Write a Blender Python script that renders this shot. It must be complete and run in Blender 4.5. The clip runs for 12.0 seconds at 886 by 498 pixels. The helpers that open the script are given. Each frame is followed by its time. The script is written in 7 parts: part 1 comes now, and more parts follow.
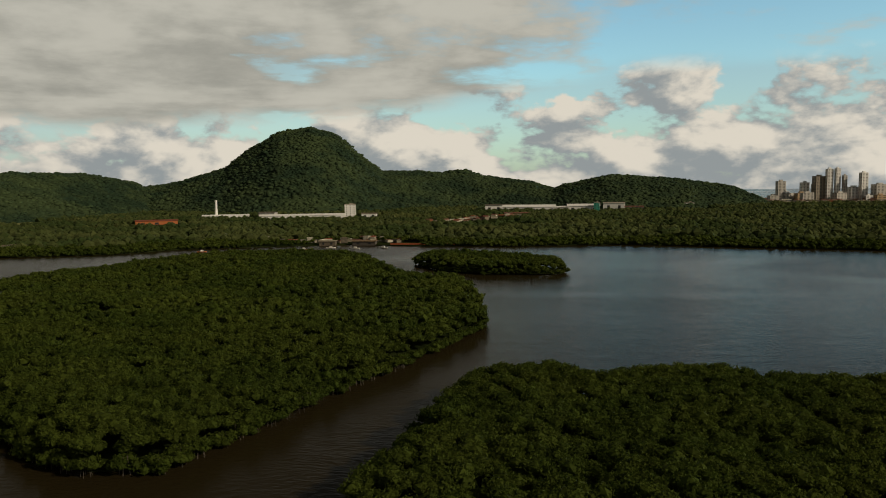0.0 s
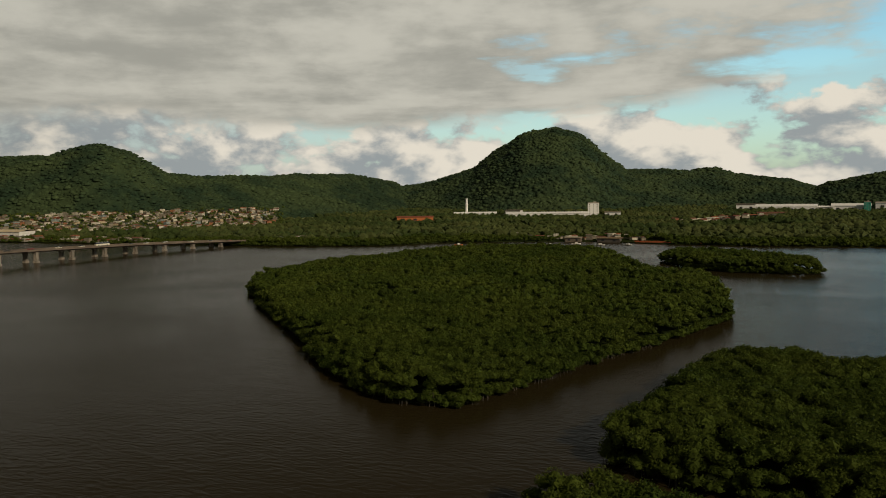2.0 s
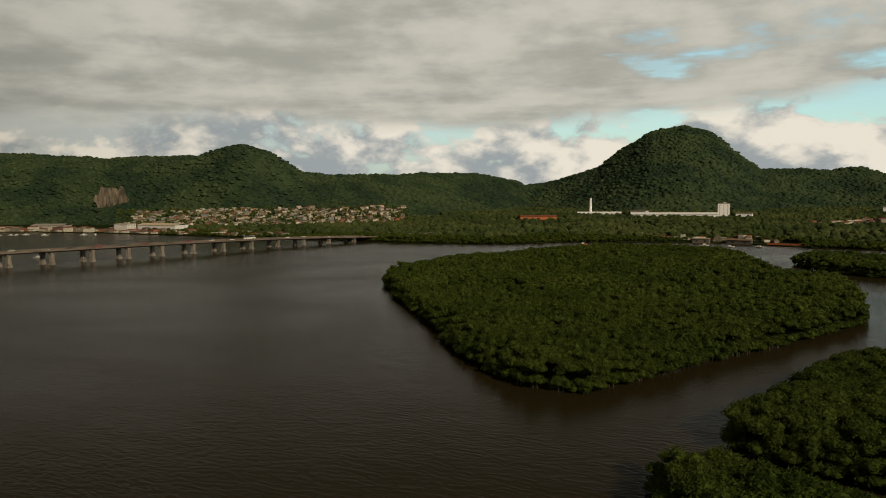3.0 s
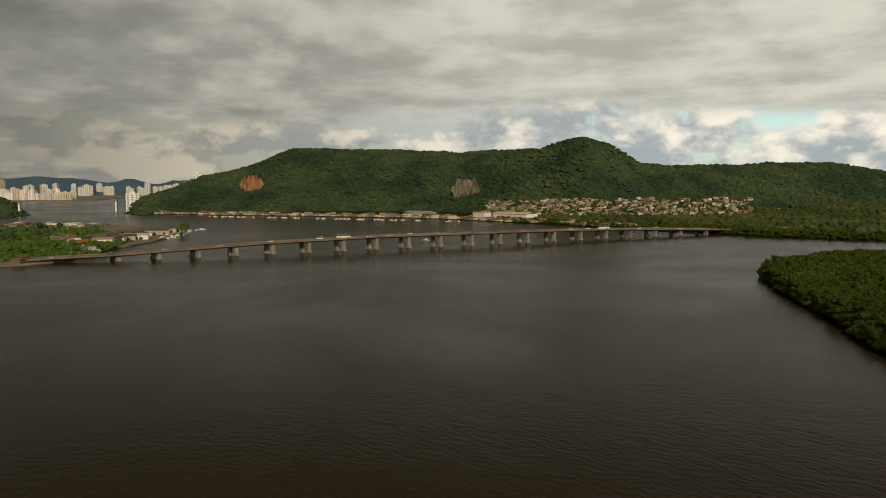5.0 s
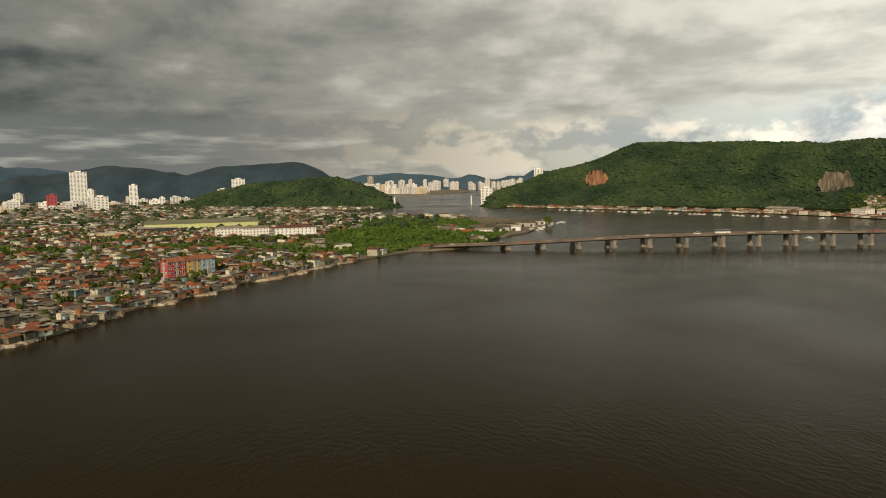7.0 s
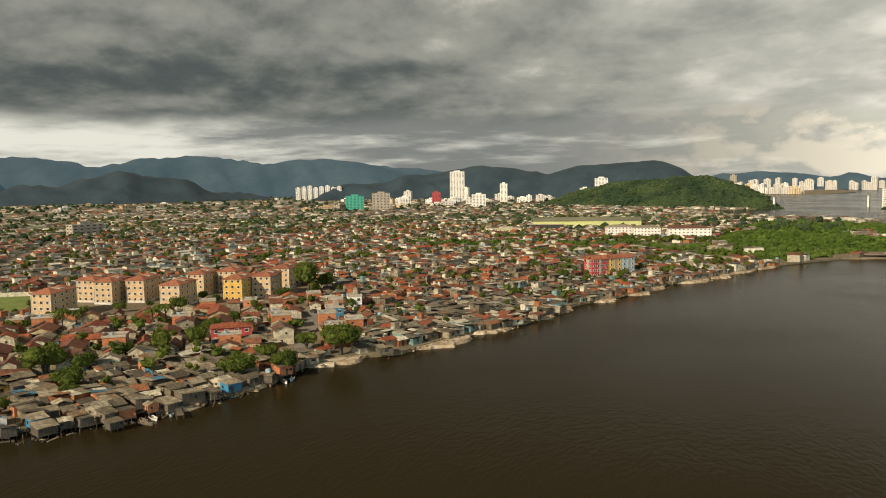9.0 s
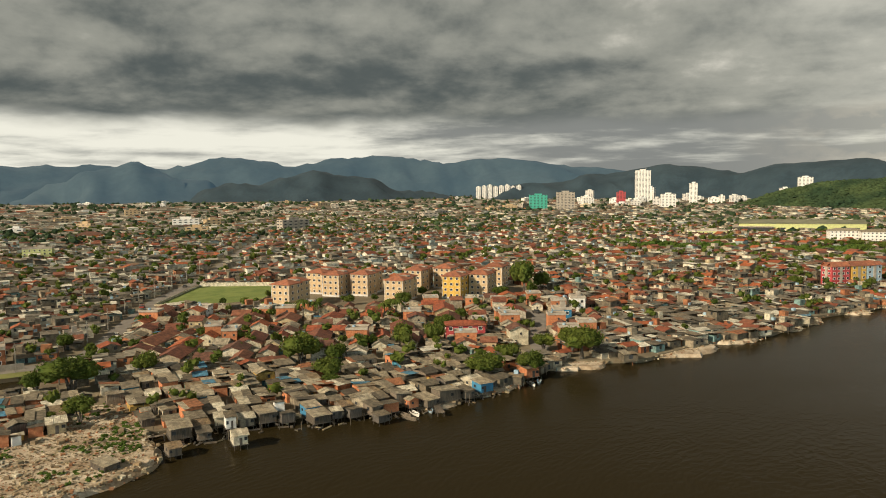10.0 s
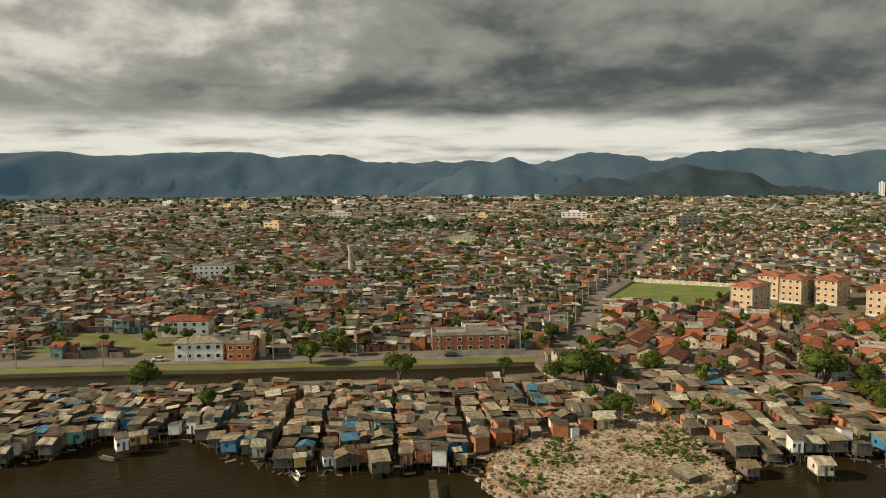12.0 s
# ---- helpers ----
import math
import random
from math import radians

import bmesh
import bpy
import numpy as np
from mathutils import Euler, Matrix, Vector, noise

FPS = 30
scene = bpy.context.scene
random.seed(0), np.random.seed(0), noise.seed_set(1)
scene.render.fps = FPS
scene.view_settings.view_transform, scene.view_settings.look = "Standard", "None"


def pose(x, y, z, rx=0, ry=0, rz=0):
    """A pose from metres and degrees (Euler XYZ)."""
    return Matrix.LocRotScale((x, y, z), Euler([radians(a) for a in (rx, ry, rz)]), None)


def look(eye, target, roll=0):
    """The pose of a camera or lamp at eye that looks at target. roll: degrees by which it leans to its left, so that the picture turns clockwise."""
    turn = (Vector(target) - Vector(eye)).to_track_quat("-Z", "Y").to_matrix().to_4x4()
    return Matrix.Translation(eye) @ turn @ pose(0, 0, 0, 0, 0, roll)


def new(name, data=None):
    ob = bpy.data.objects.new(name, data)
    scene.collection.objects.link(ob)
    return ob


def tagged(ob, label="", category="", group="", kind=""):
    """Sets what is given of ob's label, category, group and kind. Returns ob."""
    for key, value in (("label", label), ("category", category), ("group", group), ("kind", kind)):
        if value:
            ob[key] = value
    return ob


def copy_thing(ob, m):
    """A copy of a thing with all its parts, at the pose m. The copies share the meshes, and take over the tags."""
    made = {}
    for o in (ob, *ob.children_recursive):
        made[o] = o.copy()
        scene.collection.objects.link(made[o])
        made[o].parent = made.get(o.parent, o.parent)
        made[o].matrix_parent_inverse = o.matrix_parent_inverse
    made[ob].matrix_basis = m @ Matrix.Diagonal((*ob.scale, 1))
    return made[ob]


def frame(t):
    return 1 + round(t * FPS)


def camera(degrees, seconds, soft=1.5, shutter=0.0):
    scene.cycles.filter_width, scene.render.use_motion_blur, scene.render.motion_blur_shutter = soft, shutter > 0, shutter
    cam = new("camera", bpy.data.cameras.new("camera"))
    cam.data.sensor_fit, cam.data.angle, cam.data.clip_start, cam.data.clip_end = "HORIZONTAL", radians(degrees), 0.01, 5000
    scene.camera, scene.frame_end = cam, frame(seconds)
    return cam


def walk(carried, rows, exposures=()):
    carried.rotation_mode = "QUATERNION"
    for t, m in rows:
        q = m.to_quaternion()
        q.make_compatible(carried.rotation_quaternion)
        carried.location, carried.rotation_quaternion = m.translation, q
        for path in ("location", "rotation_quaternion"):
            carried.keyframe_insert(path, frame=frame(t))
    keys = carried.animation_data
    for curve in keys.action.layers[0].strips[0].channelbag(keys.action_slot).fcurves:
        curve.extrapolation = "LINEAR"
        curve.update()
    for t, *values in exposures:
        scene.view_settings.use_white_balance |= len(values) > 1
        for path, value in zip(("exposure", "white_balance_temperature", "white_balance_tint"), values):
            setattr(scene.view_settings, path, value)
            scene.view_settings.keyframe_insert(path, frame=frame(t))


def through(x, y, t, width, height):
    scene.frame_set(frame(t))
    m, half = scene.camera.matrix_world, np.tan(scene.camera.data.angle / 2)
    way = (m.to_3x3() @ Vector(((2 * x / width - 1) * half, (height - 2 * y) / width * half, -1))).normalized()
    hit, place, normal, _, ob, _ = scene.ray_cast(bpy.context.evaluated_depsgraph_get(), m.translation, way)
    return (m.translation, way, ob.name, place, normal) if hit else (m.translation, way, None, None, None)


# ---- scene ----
cam = camera(60.8, 12.0, 1.0)
PATH = [
    (0, (-6.955, -0.562, 51.828), (-7.189, 1.417, 51.656), -0.7),
    (0.5, (-6.703, -8.631, 51.827), (-7.095, -6.677, 51.658), -0.8),
    (1, (-6.177, -16.815, 51.682), (-6.721, -14.898, 51.515), -0.9),
    (1.5, (-5.247, -24.682, 51.686), (-5.939, -22.813, 51.52), -0.9),
    (2, (-3.783, -32.732, 51.823), (-4.619, -30.923, 51.657), -0.9),
    (2.5, (-1.452, -40.83, 52.14), (-2.429, -39.093, 51.975), -0.8),
    (3, (1.128, -49.168, 52.435), (0.015, -47.515, 52.27), -0.6),
    (3.2, (1.653, -52.818, 52.484), (0.469, -51.214, 52.316), -0.3),
    (4.8, (-0.256, -86.164, 54.347), (-1.896, -85.034, 54.166), -0.7),
    (5, (-0.635, -90.537, 54.403), (-2.321, -89.476, 54.222), -0.7),
    (5.5, (-1.764, -101.784, 54.527), (-3.553, -100.906, 54.346), -0.6),
    (6, (-2.998, -112.707, 54.616), (-4.869, -112.027, 54.434), -0.8),
    (6.5, (-4.177, -123.185, 54.716), (-6.113, -122.714, 54.536), -1.1),
    (6.7, (-4.608, -127.451, 54.771), (-6.56, -127.055, 54.59), -1.1),
    (8.3, (-7.661, -162.449, 55.902), (-9.631, -162.745, 55.729), -1.1),
    (8.5, (-7.955, -167.054, 55.938), (-9.909, -167.446, 55.767), -1.1),
    (9, (-8.081, -179.271, 55.956), (-9.982, -179.871, 55.787), -1.0),
    (9.5, (-7.655, -191.144, 55.919), (-9.476, -191.955, 55.753), -0.9),
    (10, (-5.882, -202.812, 55.897), (-7.598, -203.826, 55.733), -0.8),
    (10.5, (-2.573, -214.328, 55.903), (-4.162, -215.531, 55.739), -0.6),
    (11, (2.05, -224.998, 56.0), (0.609, -226.375, 55.835), -0.5),
    (11.5, (8.145, -235.143, 56.137), (6.871, -236.676, 55.97), -0.4),
    (12, (15.289, -244.551, 56.25), (14.205, -246.223, 56.082), -0.5),
]
EXPOSURES = [(0.0, -1.12), (3.0, -0.93), (5.0, -0.68), (6.5, -0.33), (8.5, 0.12), (10.0, 0.35), (12.0, 0.2)]
walk(cam, [(t, look(eye, target, roll)) for t, eye, target, roll in PATH], EXPOSURES)

# ---- node helpers ----


class Nodes:
    """A small writer of node trees."""

    def __init__(self, tree):
        self.tree = tree
        tree.nodes.clear()

    def add(self, kind, **inputs):
        n = self.tree.nodes.new(kind)
        for key, value in inputs.items():
            self.put(n.inputs[key.replace("_", " ")], value)
        return n

    def put(self, socket, value):
        if isinstance(value, bpy.types.NodeSocket):
            self.tree.links.new(value, socket)
        else:
            socket.default_value = value

    def math(self, op, a, b=0.0, clamp=False):
        n = self.tree.nodes.new("ShaderNodeMath")
        n.operation, n.use_clamp = op, clamp
        self.put(n.inputs[0], a)
        self.put(n.inputs[1], b)
        return n.outputs[0]

    def step(self, v, lo, hi, out_lo=0.0, out_hi=1.0):
        n = self.tree.nodes.new("ShaderNodeMapRange")
        n.interpolation_type = "SMOOTHSTEP"
        for k, x in enumerate((v, lo, hi, out_lo, out_hi)):
            self.put(n.inputs[k], x)
        return n.outputs[0]

    def mix(self, f, a, b, mode="MIX"):
        n = self.tree.nodes.new("ShaderNodeMix")
        n.data_type, n.blend_type, n.clamp_factor = "RGBA", mode, True
        self.put(n.inputs[0], f)
        self.put(n.inputs[6], a)
        self.put(n.inputs[7], b)
        return n.outputs[2]

    def noise(self, vec, scale, detail=4.0, rough=0.55, distort=0.0):
        n = self.tree.nodes.new("ShaderNodeTexNoise")
        self.put(n.inputs["Vector"], vec)
        n.inputs["Scale"].default_value, n.inputs["Detail"].default_value = scale, detail
        n.inputs["Roughness"].default_value, n.inputs["Distortion"].default_value = rough, distort
        return n.outputs["Fac"]

    def combine(self, x, y, z):
        n = self.tree.nodes.new("ShaderNodeCombineXYZ")
        for k, v in enumerate((x, y, z)):
            self.put(n.inputs[k], v)
        return n.outputs[0]


def rgb(r, g, b):
    return (r, g, b, 1.0)


# ---- sky ----
SUN_WAY = Vector((0.80, -0.34, 0.48)).normalized()  # towards the sun
world = bpy.data.worlds.new("sky")
scene.world = world
world.use_nodes = True
W = Nodes(world.node_tree)
way = W.add("ShaderNodeTexCoord").outputs["Generated"]
dx, dy, dz = W.add("ShaderNodeSeparateXYZ", Vector=way).outputs
up = W.math("MAXIMUM", dz, 0.0)
# cloud in flattened heaps, thinner towards the horizon
rise_ = W.math("MULTIPLY", W.math("LOGARITHM", W.math("ADD", up, 0.07), math.e), 0.34)


def cloud(k, scale, detail, rough, lift=0.0, side=0.0, distort=0.12):
    """Cloud noise over the sky; k: how flat the heaps are; lift and side: where it is looked up, for light and shade."""
    at_ = W.combine(W.math("ADD", dx, side), W.math("ADD", dy, -0.5 * side), W.math("ADD", W.math("MULTIPLY", rise_, k), lift))
    return W.noise(at_, scale, detail, rough, distort)


n_big = cloud(1.0, 2.4, 3.0, 0.5)
n_mid = cloud(1.35, 5.2, 8.0, 0.56)
n_top = cloud(1.35, 5.2, 8.0, 0.56, 0.050, 0.02)
n_fine = cloud(1.6, 15.0, 6.0, 0.55)
n_row = cloud(3.2, 4.6, 7.0, 0.55, distort=0.25)
n_row2 = cloud(2.6, 11.0, 6.0, 0.58)
# the clear side (ahead and right at the start) and the side of the dark cloud
clear = W.math("ADD", W.math("MULTIPLY", dx, 0.60), W.math("MULTIPLY", dy, 0.80))
dark = W.math("ADD", W.math("MULTIPLY", dx, -0.62), W.math("MULTIPLY", dy, -0.78))
sky = W.tree.nodes.new("ShaderNodeTexSky")
sky.sky_type, sky.sun_disc = "NISHITA", False
sky.sun_elevation, sky.sun_rotation = math.asin(SUN_WAY.z), math.atan2(SUN_WAY.x, SUN_WAY.y)
blue = W.mix(1.0, sky.outputs[0], rgb(0.27, 0.345, 0.32), "MULTIPLY")


def blend(*pairs):
    """The sum of values, each times its weight."""
    total = 0.0
    for v_, k in pairs:
        total = W.math("ADD", W.math("MULTIPLY", v_, k), total)
    return total


shade = W.math("SUBTRACT", n_mid, n_top)
# layered cloud: warm light grey on the clear side, heavy grey on the other
rows_ = blend((n_row, 0.55), (n_row2, 0.25), (n_mid, 0.20))
lit = W.mix(W.step(W.math("ADD", rows_, W.math("MULTIPLY", shade, 0.35)), 0.36, 0.62), rgb(0.69, 0.675, 0.585), rgb(1.10, 1.06, 0.91))
south = W.step(W.math("SUBTRACT", W.math("MULTIPLY", dx, 0.2), dy), 0.78, 1.0, -0.01, 0.10)
west = W.step(W.math("ADD", W.math("MULTIPLY", dx, -0.82), W.math("MULTIPLY", dy, -0.57)), 0.80, 1.0, 0.0, -0.075)
ragged = W.math("ADD", dz, W.math("ADD", W.math("MULTIPLY", W.math("SUBTRACT", n_big, 0.5), 0.10), W.math("MULTIPLY", W.math("SUBTRACT", n_mid, 0.5), 0.05)))
bank = W.math("MULTIPLY", W.step(ragged, 0.10, 0.17, 1.0, 0.0), W.step(dark, 0.45, 0.85))
heavy_n = W.math("ADD", blend((n_big, 0.42), (n_mid, 0.26), (n_row2, 0.16), (n_fine, 0.16), (shade, 0.60)), W.math("ADD", west, W.math("SUBTRACT", south, W.math("MULTIPLY", bank, 0.13))))
heavy = W.mix(W.step(heavy_n, 0.20, 0.52), rgb(0.070, 0.083, 0.081), rgb(0.250, 0.251, 0.216))
heavy = W.mix(W.step(heavy_n, 0.48, 0.72), heavy, rgb(0.60, 0.57, 0.49))
layer = W.mix(W.step(W.math("ADD", dark, W.math("MULTIPLY", W.math("SUBTRACT", n_big, 0.5), 0.5)), -0.20, 0.95), lit, heavy)
cover_bias = W.math("MULTIPLY", W.step(clear, 0.45, 1.0), 0.16)
cover = W.math("MAXIMUM", W.step(dark, -0.75, -0.35), W.step(W.math("SUBTRACT", blend((n_big, 0.35), (n_row, 0.40), (n_row2, 0.25)), cover_bias), 0.33, 0.45))
# brighter, broken sky low over the horizon, with heaped clouds that the sun lights from one side
low_top = W.step(clear, 0.55, 0.95, 0.085, 0.140)
low_wave = W.math("ADD", dz, W.math("ADD", W.math("MULTIPLY", W.math("SUBTRACT", n_mid, 0.5), 0.05), W.math("MULTIPLY", W.math("SUBTRACT", n_big, 0.5), 0.06)))
low = W.step(W.math("SUBTRACT", low_wave, low_top), -0.014, 0.016, 1.0, 0.0)
heap = W.combine(dx, dy, W.math("MULTIPLY", dz, 1.8))
shift = W.combine(W.math("ADD", dx, 0.020), W.math("ADD", dy, -0.010), W.math("ADD", W.math("MULTIPLY", dz, 1.8), 0.040))
low_n = W.noise(heap, 7.0, 9.0, 0.55, 0.1)
low_s = W.noise(shift, 7.0, 9.0, 0.55, 0.1)
bright = W.math("MAXIMUM", W.step(W.math("SUBTRACT", low_n, low_s), -0.07, 0.10), W.step(dark, 0.1, 0.7, 0.0, 0.42))
cumulus = W.mix(bright, rgb(0.62, 0.68, 0.69), rgb(1.55, 1.43, 1.21))
gap = W.mix(W.step(dark, -0.85, 0.2, 0.30, 0.95), blue, W.mix(W.step(dark, -0.3, 0.5), rgb(0.74, 0.80, 0.82), rgb(1.0, 0.96, 0.86)))
low_sky = W.mix(W.step(W.math("SUBTRACT", low_n, W.math("MULTIPLY", dz, 0.85)), 0.385, 0.445), gap, cumulus)
low_sky = W.mix(1.0, low_sky, W.mix(W.step(dark, -0.2, 0.6), rgb(1, 1, 1), rgb(0.54, 0.52, 0.465)), "MULTIPLY")
# under the dark cloud: long grey streaks, thinner and brighter towards the south
opening_ = W.step(W.math("ADD", W.math("MULTIPLY", dx, -0.42), W.math("MULTIPLY", dy, -0.907)), 0.70, 0.93, -0.10, 0.10)
low_n2 = blend((n_row, 0.5), (n_row2, 0.3), (n_mid, 0.2))
streaks = W.mix(W.step(W.math("ADD", low_n2, opening_), 0.40, 0.62), rgb(0.19, 0.197, 0.185), rgb(0.68, 0.665, 0.575))
low_sky = W.mix(W.step(dark, 0.30, 0.80), low_sky, streaks)
high_sky = W.mix(cover, blue, layer)
seen = W.mix(low, high_sky, low_sky)
# unseen sky overhead is set dark, to dim skylight and water reflections
seen = W.mix(W.step(dz, 0.23, 0.40), seen, rgb(0.125, 0.12, 0.10))
background = W.add("ShaderNodeBackground", Color=seen, Strength=1.0)
W.tree.links.new(background.outputs[0], W.add("ShaderNodeOutputWorld").inputs["Surface"])

sun = new("sun", bpy.data.lights.new("sun", "SUN"))
sun.data.energy, sun.data.angle, sun.data.color = 4.8, radians(2.0), (1.0, 0.835, 0.61)
sun.matrix_world = look(SUN_WAY * 100, (0, 0, 0))

# ---- materials ----


def material(name, a, b, scale=0.5, rough=0.85, bump=0.0, bump_scale=3.0, vary=0.0, island=0.0, metal=0.0, streak=None, fine=0.12, gloss=0.5, through=0.0):
    """Two colours mixed by noise at metres, a finer grain over them; vary: by object, island: by piece of a joined mesh."""
    m = bpy.data.materials.new(name)
    m.use_nodes = True
    n = Nodes(m.node_tree)
    spot = n.add("ShaderNodeNewGeometry").outputs["Position"]
    if streak:
        mapped = n.add("ShaderNodeMapping", Vector=spot)
        mapped.inputs["Scale"].default_value = streak
        spot = mapped.outputs[0]
    f = n.step(n.noise(spot, scale, 5.0, 0.6), 0.35, 0.65)
    col = n.mix(f, rgb(*a), rgb(*b))
    grain = n.noise(spot, scale * 9, 3.0, 0.6)
    val = n.math("ADD", 1.0 - fine, n.math("MULTIPLY", grain, 2 * fine))
    if vary:
        r = n.add("ShaderNodeObjectInfo").outputs["Random"]
        val = n.math("MULTIPLY", val, n.math("ADD", 1.0 - vary, n.math("MULTIPLY", r, 2 * vary)))
    if island:
        r = n.add("ShaderNodeNewGeometry").outputs["Random Per Island"]
        val = n.math("MULTIPLY", val, n.math("ADD", 1.0 - island, n.math("MULTIPLY", r, 2 * island)))
    col = n.mix(1.0, col, n.combine(val, val, val), "MULTIPLY")
    s = n.add("ShaderNodeBsdfPrincipled", Base_Color=col, Roughness=rough, Metallic=metal, Specular_IOR_Level=gloss)
    if bump:
        bp = n.add("ShaderNodeBump", Height=n.noise(spot, bump_scale, 4.0, 0.6), Strength=bump, Distance=0.3)
        n.put(s.inputs["Normal"], bp.outputs[0])
    out = s.outputs[0]
    if through:
        t = n.add("ShaderNodeBsdfTranslucent", Color=col)
        mixed = n.add("ShaderNodeMixShader", Fac=through)
        n.tree.links.new(out, mixed.inputs[1])
        n.tree.links.new(t.outputs[0], mixed.inputs[2])
        out = mixed.outputs[0]
    n.tree.links.new(out, n.add("ShaderNodeOutputMaterial").inputs["Surface"])
    return m


def palette(name, colours, rough=0.85, scale=0.6, dirt=0.25, by="island"):
    """Each piece takes one of some colours, with stains over it."""
    m = bpy.data.materials.new(name)
    m.use_nodes = True
    n = Nodes(m.node_tree)
    geo = n.add("ShaderNodeNewGeometry")
    pick = geo.outputs["Random Per Island"] if by == "island" else n.add("ShaderNodeObjectInfo").outputs["Random"]
    ramp = n.add("ShaderNodeValToRGB", Fac=pick)
    ramp.color_ramp.interpolation = "CONSTANT"
    e = ramp.color_ramp.elements
    while len(e) < len(colours):
        e.new(0.5)
    for k, c in enumerate(colours):
        e[k].position, e[k].color = k / len(colours), rgb(c[0] * 0.92, c[1] * 0.875, c[2] * 0.74)
    spot = geo.outputs["Position"]
    stain = n.step(n.noise(spot, scale, 6.0, 0.65), 0.3, 0.75, 1.0 - 2 * dirt, 1.0 + dirt * 0.5)
    grain = n.math("ADD", 0.88, n.math("MULTIPLY", n.noise(spot, scale * 8, 3.0), 0.24))
    v = n.math("MULTIPLY", stain, grain)
    col = n.mix(1.0, ramp.outputs[0], n.combine(v, v, n.math("MULTIPLY", v, 0.98)), "MULTIPLY")
    s = n.add("ShaderNodeBsdfPrincipled", Base_Color=col, Roughness=rough)
    n.tree.links.new(s.outputs[0], n.add("ShaderNodeOutputMaterial").inputs["Surface"])
    return m


M = {}
M["leaf"] = material("mangrove_leaf", (0.048, 0.074, 0.0100), (0.078, 0.104, 0.0150), 0.03, 0.8, island=0.34, gloss=0.12, through=0.45)
M["leaf_city"] = material("tree_leaf", (0.062, 0.092, 0.016), (0.105, 0.132, 0.024), 0.05, 0.75, island=0.3, gloss=0.15, through=0.35)
M["forest"] = material("forest_leaf", (0.020, 0.038, 0.020), (0.047, 0.070, 0.029), 0.012, 0.85, 0.5, 0.5, island=0.22, gloss=0.1, fine=0.3)
M["scrub"] = material("scrub_leaf", (0.066, 0.118, 0.019), (0.112, 0.168, 0.033), 0.03, 0.75, island=0.3, gloss=0.15, through=0.35)
M["plain"] = material("plain_leaf", (0.048, 0.074, 0.020), (0.098, 0.116, 0.036), 0.009, 0.8, island=0.20, gloss=0.12, through=0.35)
M["white_wall"] = material("white_factory_wall", (0.84, 0.83, 0.80), (0.88, 0.87, 0.85), 0.1, 0.7, fine=0.05)
M["bark"] = material("bark", (0.050, 0.042, 0.032), (0.095, 0.082, 0.064), 1.5, 0.9, 0.3)
M["ground"] = material("earth", (0.13, 0.105, 0.065), (0.20, 0.165, 0.105), 0.06, 0.95, 0.3, 0.7, fine=0.2)
M["floor"] = material("forest_floor", (0.016, 0.024, 0.008), (0.03, 0.04, 0.013), 0.05, 0.95, 0.6, 0.8, gloss=0.0)
M["grass"] = material("grass", (0.115, 0.14, 0.028), (0.19, 0.19, 0.055), 0.09, 0.95, 0.3, 2.0, fine=0.2)
M["turf"] = material("pitch_turf", (0.115, 0.165, 0.028), (0.175, 0.215, 0.046), 0.12, 0.95, 0.2, 3.0, fine=0.15)
M["roof_shack"] = palette("patched_roof", [(0.325, 0.284, 0.232), (0.099, 0.087, 0.075), (0.394, 0.348, 0.284), (0.139, 0.122, 0.102), (0.278, 0.215, 0.151), (0.464, 0.423, 0.360), (0.174, 0.151, 0.122), (0.348, 0.307, 0.249), (0.232, 0.203, 0.168), (0.545, 0.510, 0.447), (0.122, 0.104, 0.087), (0.302, 0.232, 0.162), (0.418, 0.371, 0.307), (0.348, 0.151, 0.081), (0.197, 0.174, 0.145), (0.255, 0.226, 0.186), (0.766, 0.742, 0.684), (0.360, 0.325, 0.273), (0.081, 0.255, 0.464), (0.151, 0.133, 0.110)], 0.85, 0.9, 0.3)
M["wall_shack"] = palette("painted_shack_wall", [(0.05, 0.24, 0.42), (0.40, 0.15, 0.07), (0.72, 0.69, 0.63), (0.18, 0.155, 0.125), (0.36, 0.13, 0.06), (0.16, 0.40, 0.38), (0.55, 0.50, 0.42), (0.12, 0.105, 0.085), (0.55, 0.36, 0.10), (0.30, 0.26, 0.21), (0.68, 0.66, 0.62), (0.42, 0.16, 0.075)], 0.85, 0.9, 0.3)
M["wall_near"] = palette("weathered_house_wall", [(0.36, 0.14, 0.07), (0.22, 0.19, 0.155), (0.40, 0.36, 0.31), (0.70, 0.67, 0.61), (0.26, 0.23, 0.19), (0.33, 0.29, 0.24), (0.31, 0.12, 0.062), (0.18, 0.155, 0.125), (0.46, 0.42, 0.36), (0.24, 0.205, 0.165), (0.39, 0.17, 0.09), (0.60, 0.57, 0.52), (0.20, 0.34, 0.38), (0.16, 0.14, 0.115)], 0.85, 0.6, 0.3)
M["old_tile"] = material("weathered_clay_tile", (0.20, 0.075, 0.042), (0.33, 0.12, 0.06), 0.5, 0.85, 0.3, 6.0, vary=0.2, fine=0.2)
M["rubble"] = material("rubble", (0.25, 0.18, 0.11), (0.52, 0.44, 0.33), 0.16, 0.95, 0.6, 1.5, fine=0.45)
M["road"] = material("road_surface", (0.16, 0.145, 0.125), (0.21, 0.19, 0.165), 0.15, 0.95)
M["rock_red"] = material("red_rock", (0.14, 0.07, 0.035), (0.27, 0.13, 0.065), 0.20, 0.9, 0.6, 0.2, streak=(1, 1, 0.12), fine=0.3)
